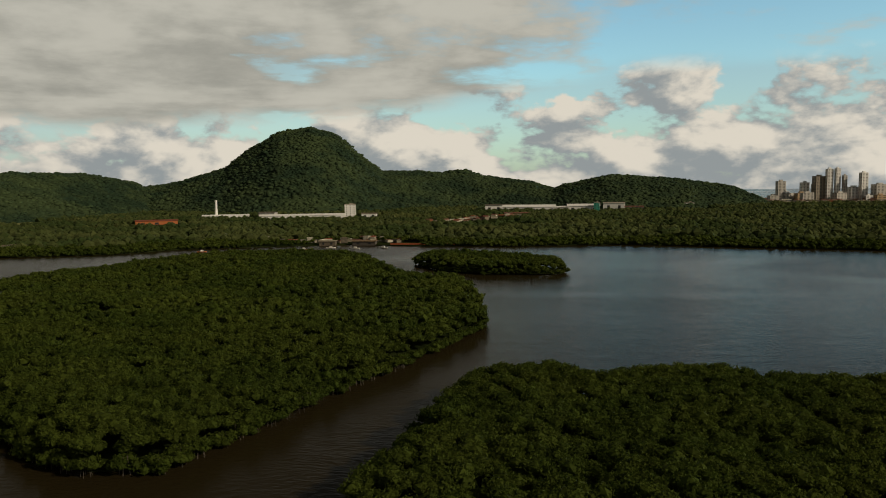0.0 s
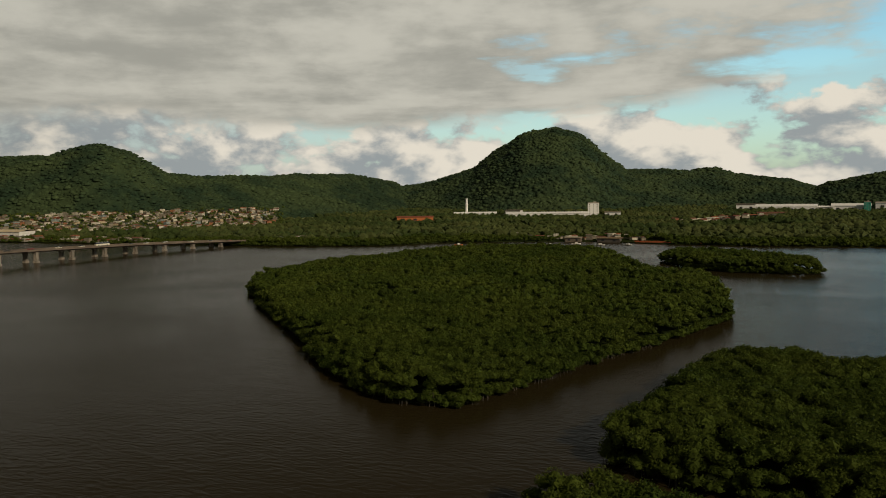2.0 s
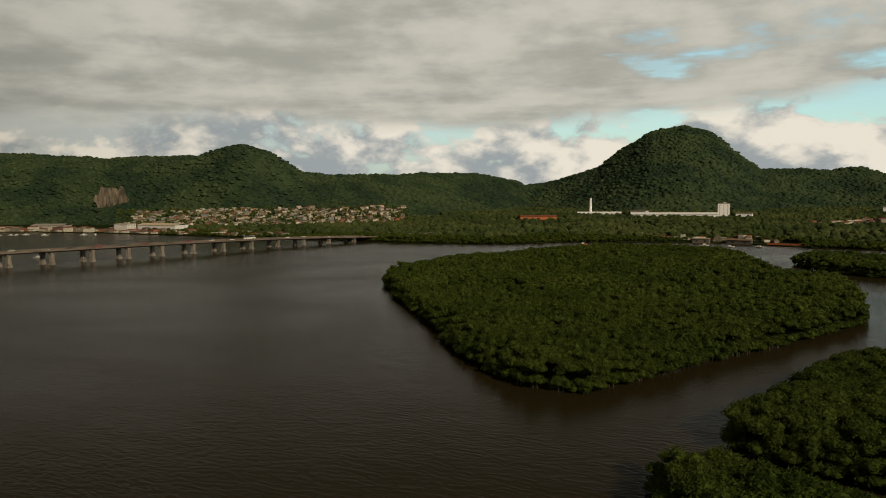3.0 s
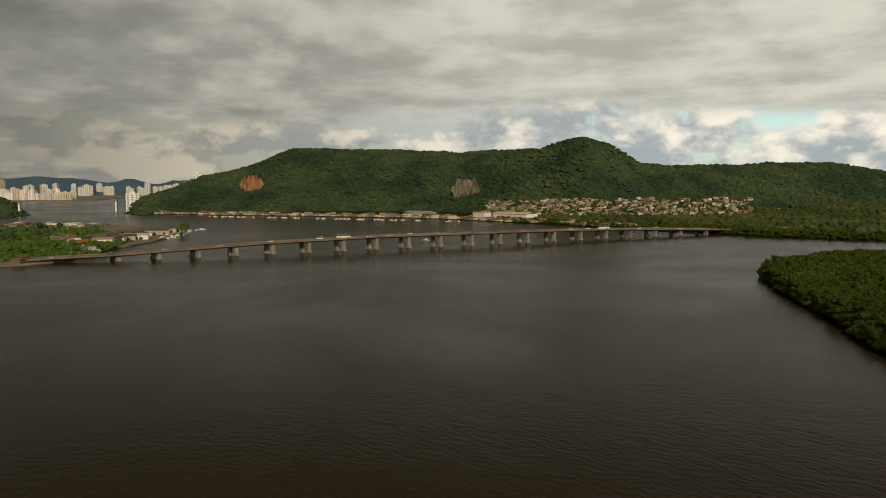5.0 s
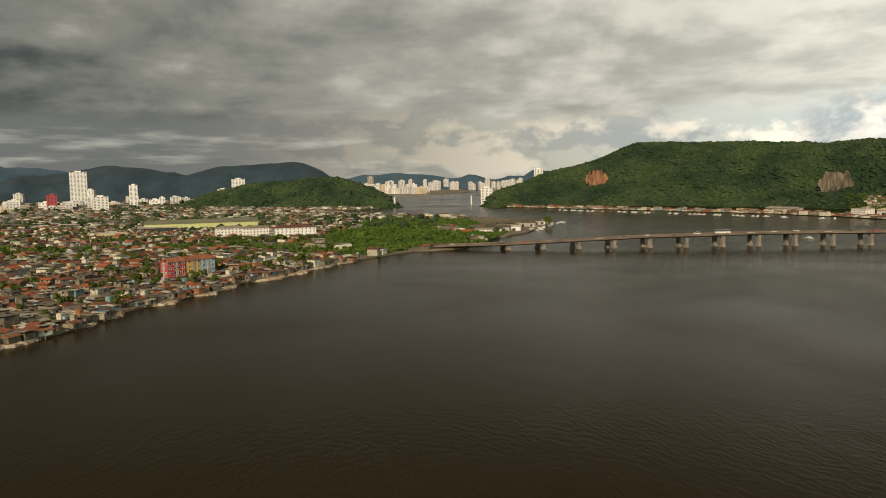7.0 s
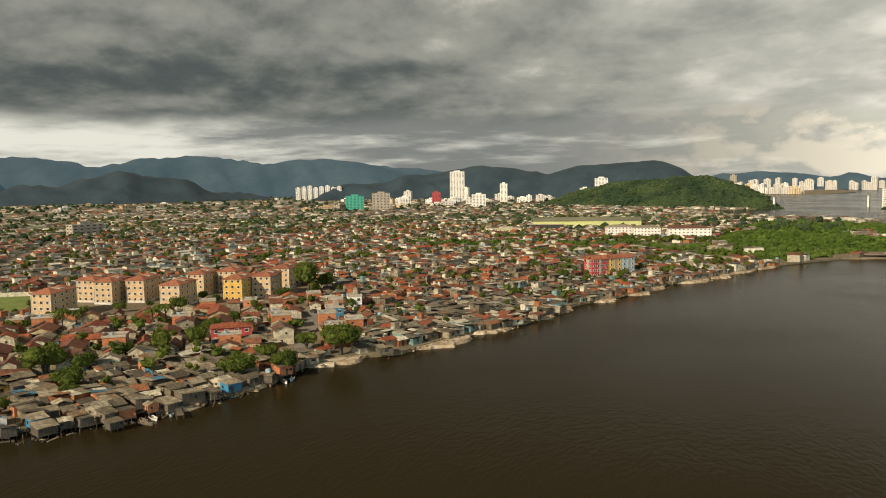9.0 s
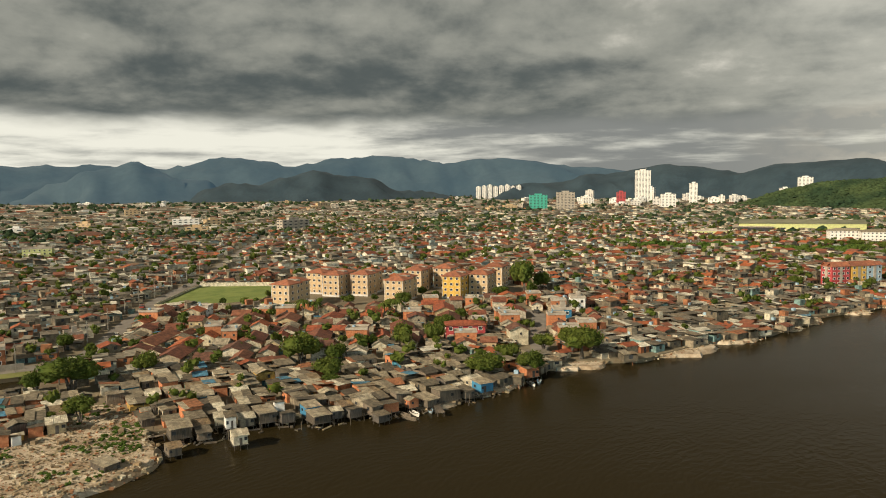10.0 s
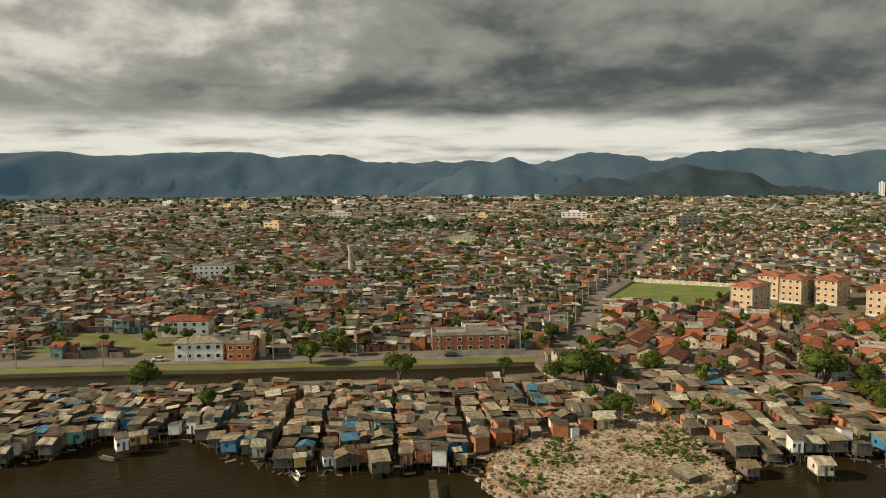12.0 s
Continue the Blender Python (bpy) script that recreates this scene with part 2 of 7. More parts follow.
M["rock"] = material("grey_rock", (0.05, 0.042, 0.03), (0.17, 0.135, 0.09), 0.22, 0.9, 0.6, 0.2, streak=(1, 1, 0.12), fine=0.3)
M["concrete"] = material("concrete", (0.27, 0.235, 0.19), (0.40, 0.355, 0.29), 0.3, 0.9, 0.2, 2.0, fine=0.18)
M["deck"] = material("bridge_concrete", (0.10, 0.078, 0.058), (0.16, 0.125, 0.095), 0.12, 0.9, fine=0.18)
M["pier"] = material("stained_concrete", (0.15, 0.128, 0.10), (0.29, 0.25, 0.20), 0.45, 0.9, 0.2, 2.0, streak=(1, 1, 0.3), fine=0.2)
M["moss"] = material("mossy_roof", (0.13, 0.135, 0.085), (0.19, 0.185, 0.12), 0.05, 0.9, fine=0.15)
M["window"] = material("window_glass", (0.025, 0.028, 0.03), (0.05, 0.055, 0.06), 0.5, 0.25)
M["wall"] = palette("house_wall", [(0.36, 0.16, 0.085), (0.22, 0.20, 0.17), (0.40, 0.375, 0.34), (0.70, 0.68, 0.63), (0.28, 0.255, 0.22), (0.46, 0.44, 0.40), (0.78, 0.77, 0.74), (0.76, 0.74, 0.70), (0.16, 0.145, 0.125), (0.50, 0.43, 0.32), (0.30, 0.37, 0.42), (0.30, 0.27, 0.235), (0.25, 0.22, 0.185), (0.62, 0.60, 0.57)])
M["roof"] = palette("grey_roof", [(0.20, 0.182, 0.16), (0.28, 0.26, 0.235), (0.13, 0.118, 0.104), (0.34, 0.32, 0.295), (0.17, 0.15, 0.128), (0.23, 0.19, 0.15), (0.46, 0.445, 0.42), (0.10, 0.09, 0.078), (0.21, 0.19, 0.168), (0.80, 0.79, 0.77), (0.15, 0.135, 0.12), (0.66, 0.65, 0.63), (0.25, 0.155, 0.105)], 0.8, 0.8)
M["tile"] = palette("clay_roof", [(0.31, 0.085, 0.04), (0.22, 0.07, 0.042), (0.40, 0.12, 0.05), (0.17, 0.068, 0.046), (0.26, 0.10, 0.065)], 0.8, 0.5)
M["white"] = palette("pale_wall", [(0.74, 0.69, 0.61), (0.60, 0.55, 0.48), (0.68, 0.59, 0.47), (0.76, 0.73, 0.68), (0.52, 0.45, 0.37)], 0.8, 0.05, 0.12)
# near houses, picked object by object
M["sheet"] = palette("fibre_cement_sheet", [(0.346, 0.307, 0.256), (0.410, 0.365, 0.307), (0.307, 0.269, 0.218), (0.371, 0.339, 0.294)], 0.85, 0.9, 0.3, "object")
M["sheet_dark"] = palette("dark_weathered_sheet", [(0.14, 0.122, 0.10), (0.18, 0.157, 0.13), (0.11, 0.098, 0.082), (0.16, 0.135, 0.105)], 0.85, 0.9, 0.3, "object")
M["sheet_pale"] = palette("pale_sheet", [(0.506, 0.471, 0.414), (0.598, 0.564, 0.506), (0.437, 0.402, 0.345), (0.690, 0.655, 0.598)], 0.85, 0.9, 0.3, "object")
M["sheet_brown"] = palette("rusty_sheet", [(0.305, 0.220, 0.140), (0.244, 0.177, 0.122), (0.354, 0.268, 0.183), (0.281, 0.207, 0.146)], 0.85, 0.9, 0.35, "object")
M["clay"] = palette("clay_tile_roof", [(0.34, 0.095, 0.05), (0.22, 0.08, 0.052), (0.44, 0.125, 0.05), (0.17, 0.08, 0.06), (0.27, 0.11, 0.07), (0.20, 0.07, 0.045)], 0.85, 0.7, 0.3, "object")
M["plank"] = material("weathered_planks", (0.085, 0.068, 0.050), (0.17, 0.138, 0.10), 2.2, 0.9, 0.4, 9.0, vary=0.4, streak=(3, 3, 0.25), fine=0.25)
M["plank_dark"] = material("dark_planks", (0.055, 0.048, 0.040), (0.11, 0.095, 0.08), 2.2, 0.9, 0.4, 9.0, vary=0.35, streak=(3, 3, 0.25), fine=0.25)
M["brick"] = material("bare_brick", (0.33, 0.115, 0.05), (0.44, 0.18, 0.08), 1.2, 0.9, 0.3, 8.0, vary=0.25, fine=0.2)
M["plaster"] = palette("plaster_wall", [(0.60, 0.56, 0.49), (0.44, 0.39, 0.32), (0.70, 0.67, 0.62), (0.52, 0.43, 0.30), (0.36, 0.32, 0.27), (0.62, 0.58, 0.50)], 0.85, 0.9, 0.28, "object")
for name_, tone in (("blue", (0.04, 0.19, 0.33)), ("teal", (0.16, 0.40, 0.36)), ("yellow", (0.58, 0.36, 0.07)), ("rust", (0.42, 0.10, 0.03)), ("red", (0.40, 0.055, 0.06)), ("sky", (0.30, 0.42, 0.50)), ("cream", (0.52, 0.375, 0.215)), ("black", (0.03, 0.03, 0.032)), ("lime", (0.50, 0.52, 0.22)), ("orange", (0.55, 0.17, 0.05)), ("green", (0.05, 0.36, 0.27)), ("ivory", (0.76, 0.735, 0.68)), ("pale", (0.60, 0.575, 0.53))):
    M[name_] = material(name_ + "_paint", tuple(c * 0.78 for c in tone), tone, 0.7, 0.75, 0.15, 6.0, fine=0.14)
M["car"] = palette("car_paint", [(0.75, 0.75, 0.74), (0.70, 0.70, 0.70), (0.05, 0.05, 0.055), (0.30, 0.31, 0.32), (0.35, 0.05, 0.04), (0.78, 0.77, 0.75)], 0.35, 0.3, 0.04, "object")
M["rubber"] = material("rubber", (0.02, 0.02, 0.02), (0.03, 0.03, 0.03), 2.0, 0.9)

# water: brown estuary, small wind ripples, calmer and rougher patches
m = bpy.data.materials.new("river_water")
m.use_nodes = True
n = Nodes(m.node_tree)
spot = n.add("ShaderNodeNewGeometry").outputs["Position"]
mp = n.add("ShaderNodeMapping", Vector=spot)
mp.inputs["Rotation"].default_value = (0, 0, 0.5)
mp.inputs["Scale"].default_value = (0.45, 1.0, 1.0)
patch = n.step(n.noise(spot, 0.007, 4.0, 0.55, 1.2), 0.36, 0.70)
w1 = n.noise(mp.outputs[0], 0.95, 3.0, 0.6)
w2 = n.noise(mp.outputs[0], 0.13, 2.0, 0.5)
height = n.math("ADD", n.math("MULTIPLY", w1, 0.9), w2)
bp = n.add("ShaderNodeBump", Height=height, Strength=n.math("ADD", 0.22, n.math("MULTIPLY", patch, 0.16)), Distance=0.5)
s = n.add("ShaderNodeBsdfPrincipled", Base_Color=rgb(0.0235, 0.0178, 0.0072), Roughness=n.math("ADD", 0.16, n.math("MULTIPLY", patch, 0.07)), IOR=1.088)
n.put(s.inputs["Normal"], bp.outputs[0])
n.tree.links.new(s.outputs[0], n.add("ShaderNodeOutputMaterial").inputs["Surface"])
M["water"] = m

# ---- mesh helpers ----
rng = np.random.default_rng(7)


def mesh_of(name, verts, faces, mats=(), index=None, smooth=False):
    """A mesh from arrays of vertices and triangles."""
    me = bpy.data.meshes.new(name)
    verts, faces = np.asarray(verts, np.float32), np.asarray(faces, np.int32)
    me.vertices.add(len(verts))
    me.vertices.foreach_set("co", verts.ravel())
    me.loops.add(faces.size)
    me.loops.foreach_set("vertex_index", faces.ravel())
    me.polygons.add(len(faces))
    me.polygons.foreach_set("loop_start", np.arange(0, faces.size, faces.shape[1], dtype=np.int32))
    for x in mats:
        me.materials.append(x)
    if index is not None:
        me.polygons.foreach_set("material_index", np.asarray(index, np.int32))
    me.polygons.foreach_set("use_smooth", np.full(len(faces), smooth))
    me.update(calc_edges=True)
    return me


class Shape:
    """Collects quads and triangles, each with a material."""

    def __init__(self):
        self.v, self.f, self.m = [], [], []

    def face(self, pts, mat=0):
        k = len(self.v)
        self.v.extend(pts)
        self.f.append(tuple(range(k, k + len(pts))))
        self.m.append(mat)

    def box(self, c, s, turn=0.0, mat=0, bottom=False, top=True):
        """c: centre of the base; s: size; one closed piece with shared corners."""
        ca, sa = math.cos(turn), math.sin(turn)
        hx, hy, h = s[0] / 2, s[1] / 2, s[2]
        k = len(self.v)
        for z in (c[2], c[2] + h):
            for x, y in ((-hx, -hy), (hx, -hy), (hx, hy), (-hx, hy)):
                self.v.append((c[0] + ca * x - sa * y, c[1] + sa * x + ca * y, z))
        quads = [(0, 1, 5, 4), (1, 2, 6, 5), (2, 3, 7, 6), (3, 0, 4, 7)]
        if top:
            quads.append((4, 5, 6, 7))
        if bottom:
            quads.append((3, 2, 1, 0))
        for q in quads:
            self.f.append(tuple(k + i for i in q))
            self.m.append(mat)

    def gable(self, c, s, rise, turn=0.0, mat=0, over=0.4, thick=0.12, side=None, plain=False):
        """A gable roof over a base of size s, with eaves; side: material of the gable ends."""
        ca, sa = math.cos(turn), math.sin(turn)
        hx, hy = s[0] / 2 + over, s[1] / 2 + over
        k = len(self.v)
        drop = rise * over / (s[1] / 2)
        for dz_ in (0.0, -thick):
            for x in (-hx, hx):
                for y, z in ((-hy, -drop), (0, rise), (hy, -drop)):
                    self.v.append((c[0] + ca * x - sa * y, c[1] + sa * x + ca * y, c[2] + z + dz_ + thick))
        if plain:
            self.f += [(k, k + 3, k + 4, k + 1), (k + 1, k + 4, k + 5, k + 2), (k, k + 1, k + 2), (k + 3, k + 5, k + 4)]
            self.m += [mat] * 4
            return
        for q in ((0, 3, 4, 1), (1, 4, 5, 2), (6, 7, 10, 9), (7, 8, 11, 10), (0, 6, 9, 3), (2, 5, 11, 8), (0, 1, 7, 6), (1, 2, 8, 7), (3, 9, 10, 4), (4, 10, 11, 5)):
            self.f.append(tuple(k + i for i in q))
            self.m.append(mat)
        if side is not None:
            hx = s[0] / 2
            for x in (-hx, hx):
                pts = [(x, -s[1] / 2, 0), (x, s[1] / 2, 0), (x, 0, rise)]
                self.face([(c[0] + ca * a - sa * b, c[1] + sa * a + ca * b, c[2] + z) for a, b, z in pts], side)

    def shed(self, c, s, rise, turn=0.0, mat=0, over=0.35, thick=0.08):
        ca, sa = math.cos(turn), math.sin(turn)
        hx, hy = s[0] / 2 + over, s[1] / 2 + over
        k = len(self.v)
        for d in (thick, 0.0):
            for x, y, z in ((-hx, -hy, 0.05), (hx, -hy, 0.05), (hx, hy, rise), (-hx, hy, rise)):
                self.v.append((c[0] + ca * x - sa * y, c[1] + sa * x + ca * y, c[2] + z + d))
        for q in ((0, 1, 2, 3), (7, 6, 5, 4), (0, 4, 5, 1), (1, 5, 6, 2), (2, 6, 7, 3), (3, 7, 4, 0)):
            self.f.append(tuple(k + i for i in q))
            self.m.append(mat)

    def mesh(self, name, mats):
        me = bpy.data.meshes.new(name)
        me.from_pydata(self.v, [], self.f)
        for x in mats:
            me.materials.append(x)
        me.polygons.foreach_set("material_index", np.asarray(self.m, np.int32))
        me.update()
        return me


def part(name, data, parent, label=""):
    ob = new(name, data)
    ob.parent = parent
    return tagged(ob, label)


def stuff(name, data, label, category):
    return tagged(new(name, data), label, category, kind="stuff")


def inside(pts, poly):
    """Which of the points lie in the polygon."""
    x, y = pts[:, 0], pts[:, 1]
    hit = np.zeros(len(pts), bool)
    for (ax, ay), (bx, by) in zip(poly, poly[1:] + poly[:1]):
        cross = (ay > y) != (by > y)
        hit ^= cross & (x < (bx - ax) * (y - ay) / ((by - ay) or 1e-9) + ax)
    return hit


def edge_distance(pts, poly, closed=True):
    best = np.full(len(pts), 1e9)
    ends = poly[1:] + poly[:1] if closed else poly[1:]
    for a, b in zip(poly, ends):
        a, b = np.array(a, float), np.array(b, float)
        d = b - a
        t = np.clip(((pts - a) @ d) / (d @ d), 0, 1)
        best = np.minimum(best, np.linalg.norm(pts - a - t[:, None] * d, axis=1))
    return best


def wavy(poly, step=6.0, amp=2.0, closed=True):
    """An outline with more points and an uneven run."""
    out = []
    ends = poly[1:] + poly[:1] if closed else poly[1:]
    for (ax, ay), (bx, by) in zip(poly, ends):
        k = max(1, int(math.hypot(bx - ax, by - ay) / step))
        k = min(k, 40)
        for i in range(k):
            t = i / k
            x, y = ax + (bx - ax) * t, ay + (by - ay) * t
            o = noise.noise_vector((x * 0.05, y * 0.05, 3.0))
            out.append((x + amp * o.x, y + amp * o.y))
    return out


def scattered(poly, spacing, jitter=0.45):
    """Uneven points at about that spacing inside a polygon."""
    xs, ys = [p[0] for p in poly], [p[1] for p in poly]
    gx, gy = np.meshgrid(np.arange(min(xs), max(xs), spacing), np.arange(min(ys), max(ys), spacing * 0.87))
    gx[1::2] += spacing / 2
    pts = np.stack([gx.ravel(), gy.ravel()], 1) + rng.uniform(-jitter, jitter, (gx.size, 2)) * spacing
    return pts[inside(pts, poly)]


def ball(sub):
    bm = bmesh.new()
    bmesh.ops.create_icosphere(bm, subdivisions=sub, radius=1.0)
    v = np.array([p.co[:] for p in bm.verts])
    f = np.array([[p.index for p in q.verts] for q in bm.faces])
    bm.free()
    return v, f


BALLS = {k: ball(k) for k in (1, 2)}


def crown(r, h, lumps, sub, leaves, leaf, seed):
    """A tree crown of uneven lumps set about with small leaf tufts. Its foot is at z 0."""
    g = np.random.default_rng(seed)
    vs, fs, k = [], [], 0
    bv, bf = BALLS[sub]
    spots = []
    for i in range(lumps):
        a, d = g.uniform(0, 2 * math.pi), r * 0.62 * math.sqrt((i + 0.3) / lumps)
        c = np.array([d * math.cos(a + i * 2.4), d * math.sin(a + i * 2.4), h * (0.62 - 0.22 * (d / r) ** 2 + g.uniform(-0.08, 0.10))])
        s = np.array([1, 1, 0.85]) * r * g.uniform(0.36, 0.52)
        v = bv * (1 + g.uniform(-0.22, 0.22, (len(bv), 1))) * s + c
        if leaves > 90:
            v = (v - c) * 0.80 + c
        vs.append(v), fs.append(bf + k)
        k += len(v)
        spots.append((c, s))
    if leaves:
        way = g.normal(size=(leaves, 3))
        way[:, 2] = np.abs(way[:, 2]) * 0.9 - 0.25
        way /= np.linalg.norm(way, axis=1)[:, None]
        pick = g.integers(0, lumps, leaves)
        at = np.array([spots[i][0] for i in pick]) + way * np.array([spots[i][1] for i in pick]) * g.uniform(0.92, 1.2, (leaves, 1))
        a, b = g.normal(size=(leaves, 3)) * 0.7 + np.cross(way, (0.3, 0.2, 1.0)), g.normal(size=(leaves, 3))
        a /= np.linalg.norm(a, axis=1)[:, None]
        b -= a * (a * b).sum(1)[:, None]
        b /= np.linalg.norm(b, axis=1)[:, None]
        sz = leaf * g.uniform(0.6, 1.3, (leaves, 1))
        q = np.stack([at - a * sz - b * sz * 0.4, at - a * sz * 0.2 + b * sz * 0.7, at + a * sz * 1.1], 1).reshape(-1, 3)
        fs.append(k + 3 * np.arange(leaves)[:, None] + np.array([0, 1, 2]))
        vs.append(q)
    return np.concatenate(vs), np.concatenate(fs)


def planted(kinds, places, sizes):
    """Copies of crown arrays at many places, joined."""
    vs, fs, k = [], [], 0
    pick = rng.integers(0, len(kinds), len(places))
    turn = rng.uniform(0, 2 * math.pi, len(places))
    for kind, (kv, kf) in enumerate(kinds):
        sel = np.nonzero(pick == kind)[0]
        if not len(sel):
            continue
        c, s = np.cos(turn[sel])[:, None], np.sin(turn[sel])[:, None]
        v = np.stack([c * kv[:, 0] - s * kv[:, 1], s * kv[:, 0] + c * kv[:, 1], np.broadcast_to(kv[:, 2], (len(sel), len(kv)))], 2)
        v = v * sizes[sel][:, None, None] + places[sel][:, None, :]
        f = kf[None] + (k + len(kv) * np.arange(len(sel)))[:, None, None]
        vs.append(v.reshape(-1, 3)), fs.append(f.reshape(-1, 3))
        k += v.shape[0] * v.shape[1]
    return np.concatenate(vs), np.concatenate(fs)


def uv(u, v):
    """Town plan: u along the shore (towards the bridge), v inland, from the head of the rubble spit."""
    return (-66 - 0.871 * u - 0.491 * v, -350 + 0.491 * u - 0.871 * v)


TOWN_TURN = math.atan2(0.491, -0.871)

# ---- water and land ----
water = Shape()
ring = [(4880 * math.cos(a), -120 + 4880 * math.sin(a), 0.0) for a in np.linspace(0, 2 * math.pi, 97)[:-1]]
water.face(ring)
tagged(new("water", water.mesh("water", [M["water"]])), "brown estuary water with small wind ripples", "water", kind="structure")

NORTH = [(-1489, 152), (-1429, 190), (-1260, 290), (-1120, 376), (-956, 457), (-833, 485), (-732, 497), (-583, 509), (-473, 520), (-402, 528), (-330, 549), (-296, 596), (-219, 623), (-164, 639), (-106, 622), (-26, 619), (62, 633), (109, 621), (168, 599), (246, 574), (420, 520), (900, 420)]
NORTH_FAR = [(1000, 1900), (480, 2050), (-200, 2500), (-1500, 2400), (-2600, 1300), (-1900, 300), (-1560, 175)]
TOWN = [(-584, -74), (-539, -117), (-488, -150), (-453, -166), (-432, -185), (-383, -206), (-344, -228), (-301, -238), (-274, -256), (-240, -268), (-226, -288), (-197, -292), (-172, -301), (-150, -320), (-126, -338), (-112, -350)]
TOWN_EAST = [uv(8, 20), uv(10, 60), uv(12, 83), uv(24, 84), uv(24, 97), uv(-700, 97)]
TOWN_FAR = [(600, -1500), (900, -4300), (-1500, -4700), (-4000, -2900), (-4650, -1500), (-4500, -700), (-2300, -350), (-1720, -50), (-1580, -6), (-1540, -44), (-1503, -121), (-1540, -140), (-1280, -120), (-1178, -63), (-1137, 1), (-1040, 95), (-904, 124), (-870, 98), (-768, 50), (-690, 5), (-622, -12), (-592, -42)]
SHACKS = [uv(12, 83), uv(10, 60), uv(8, 20), uv(4, 15), uv(-12, 24), uv(-22, 30), uv(-40, 42), uv(-55, 50), uv(-75, 52), uv(-110, 55), uv(-200, 58), uv(-400, 62), uv(-700, 60), uv(-700, 83)]
BAY_TOWN = [(-2850, 60), (-2900, 300), (-3300, 480), (-4500, 600), (-4500, 0), (-3300, 0)]


def land(name, outline, top, mat, label, category="ground", amp=2.0, step=14.0, flare=0.0):
    s = Shape()
    pts = wavy(outline, step, amp)
    area = sum(a[0] * b[1] - b[0] * a[1] for a, b in zip(pts, pts[1:] + pts[:1]))
    if area < 0:
        pts.reverse()
    k = len(pts)
    mx, my = sum(p[0] for p in pts) / k, sum(p[1] for p in pts) / k
    s.v = [(x, y, top) for x, y in pts] + [(x + flare * (x - mx) / math.hypot(x - mx, y - my), y + flare * (y - my) / math.hypot(x - mx, y - my), -1.0) for x, y in pts]
    s.f, s.m = [tuple(range(k))], [0] * (k + 1)
    s.f += [(i, i + k, (i + 1) % k + k, (i + 1) % k) for i in range(k)]
    return tagged(new(name, s.mesh(name, [mat])), label, category, kind="structure")


land("ground", NORTH + NORTH_FAR, 0.7, M["floor"], "dark wooded flat land along the far shore")
land("ground", TOWN + TOWN_EAST + TOWN_FAR, 1.2, M["ground"], "bare grey-brown earth under the town")
land("ground", SHACKS, 0.6, M["ground"], "muddy earth under the stilt houses")
land("ground", BAY_TOWN, 1.5, M["ground"], "pale shore across the bay")

ISLAND = [(-253, 270), (-234, 250), (-196, 213), (-152, 174), (-121, 143), (-99, 127), (-86, 121), (-74, 124), (-66, 143), (-58, 167), (-48, 192), (-36, 225), (-23, 262), (-27, 312), (-40, 372), (-70, 390), (-86, 420), (-121, 500), (-176, 525), (-234, 490), (-261, 420), (-275, 350), (-273, 304)]
ISLET = [(-84, 478), (-60, 439), (-36, 424), (-4, 422), (14, 430), (12, 455), (-4, 484), (-42, 512), (-78, 512)]
NEAR = [(-36, 112), (-35, 104), (-22, 96), (0, 93), (60, 80), (220, 60), (260, 160), (160, 186), (75, 182), (58, 184), (50, 181), (39, 190), (28, 191), (13, 187), (7, 181), (-2, 190), (-14, 188), (-22, 178), (-27, 168), (-31, 140)]
CLUMP = [(-41, 79), (-37, 64), (-30, 52), (-10, 50), (30, 56), (40, 70), (-5, 78), (-20, 83), (-37, 84)]


def shrunk(outline, by):
    """An outline drawn in towards its middle by some metres."""
    cx, cy = sum(p[0] for p in outline) / len(outline), sum(p[1] for p in outline) / len(outline)
    out = []
    for x, y in outline:
        d = math.hypot(x - cx, y - cy)
        out.append((x + (cx - x) * by / d, y + (cy - y) * by / d))
    return out


for outline in (ISLAND, ISLET, NEAR, CLUMP):
    land("ground", shrunk(outline, 4.0), 0.3, M["floor"], "dark mud floor under mangroves", amp=1.0)

# ---- hills ----


def ridge_height(pts, ridge):
    """ridge: the plan's centre, and rows of bearing, distance, height, half width."""
    (cx, cy), rows = ridge
    rows = sorted(rows)
    az = np.degrees(np.arctan2(-(pts[:, 0] - cx), pts[:, 1] - cy))
    if rows[-1][0] > 150:
        az = az % 360
    d = np.hypot(pts[:, 0] - cx, pts[:, 1] - cy)
    a = [r[0] for r in rows]
    at, h, w = (np.interp(az, a, [r[k] for r in rows]) for k in (1, 2, 3))
    q = np.clip(np.abs(d - at) / w, 0, 1)
    end = np.minimum(az - a[0], a[-1] - az)
    return h * (1 - q) ** 1.1 * (1 + 0.9 * q * (1 - q)) * np.clip(end / 0.4, 0, 1)


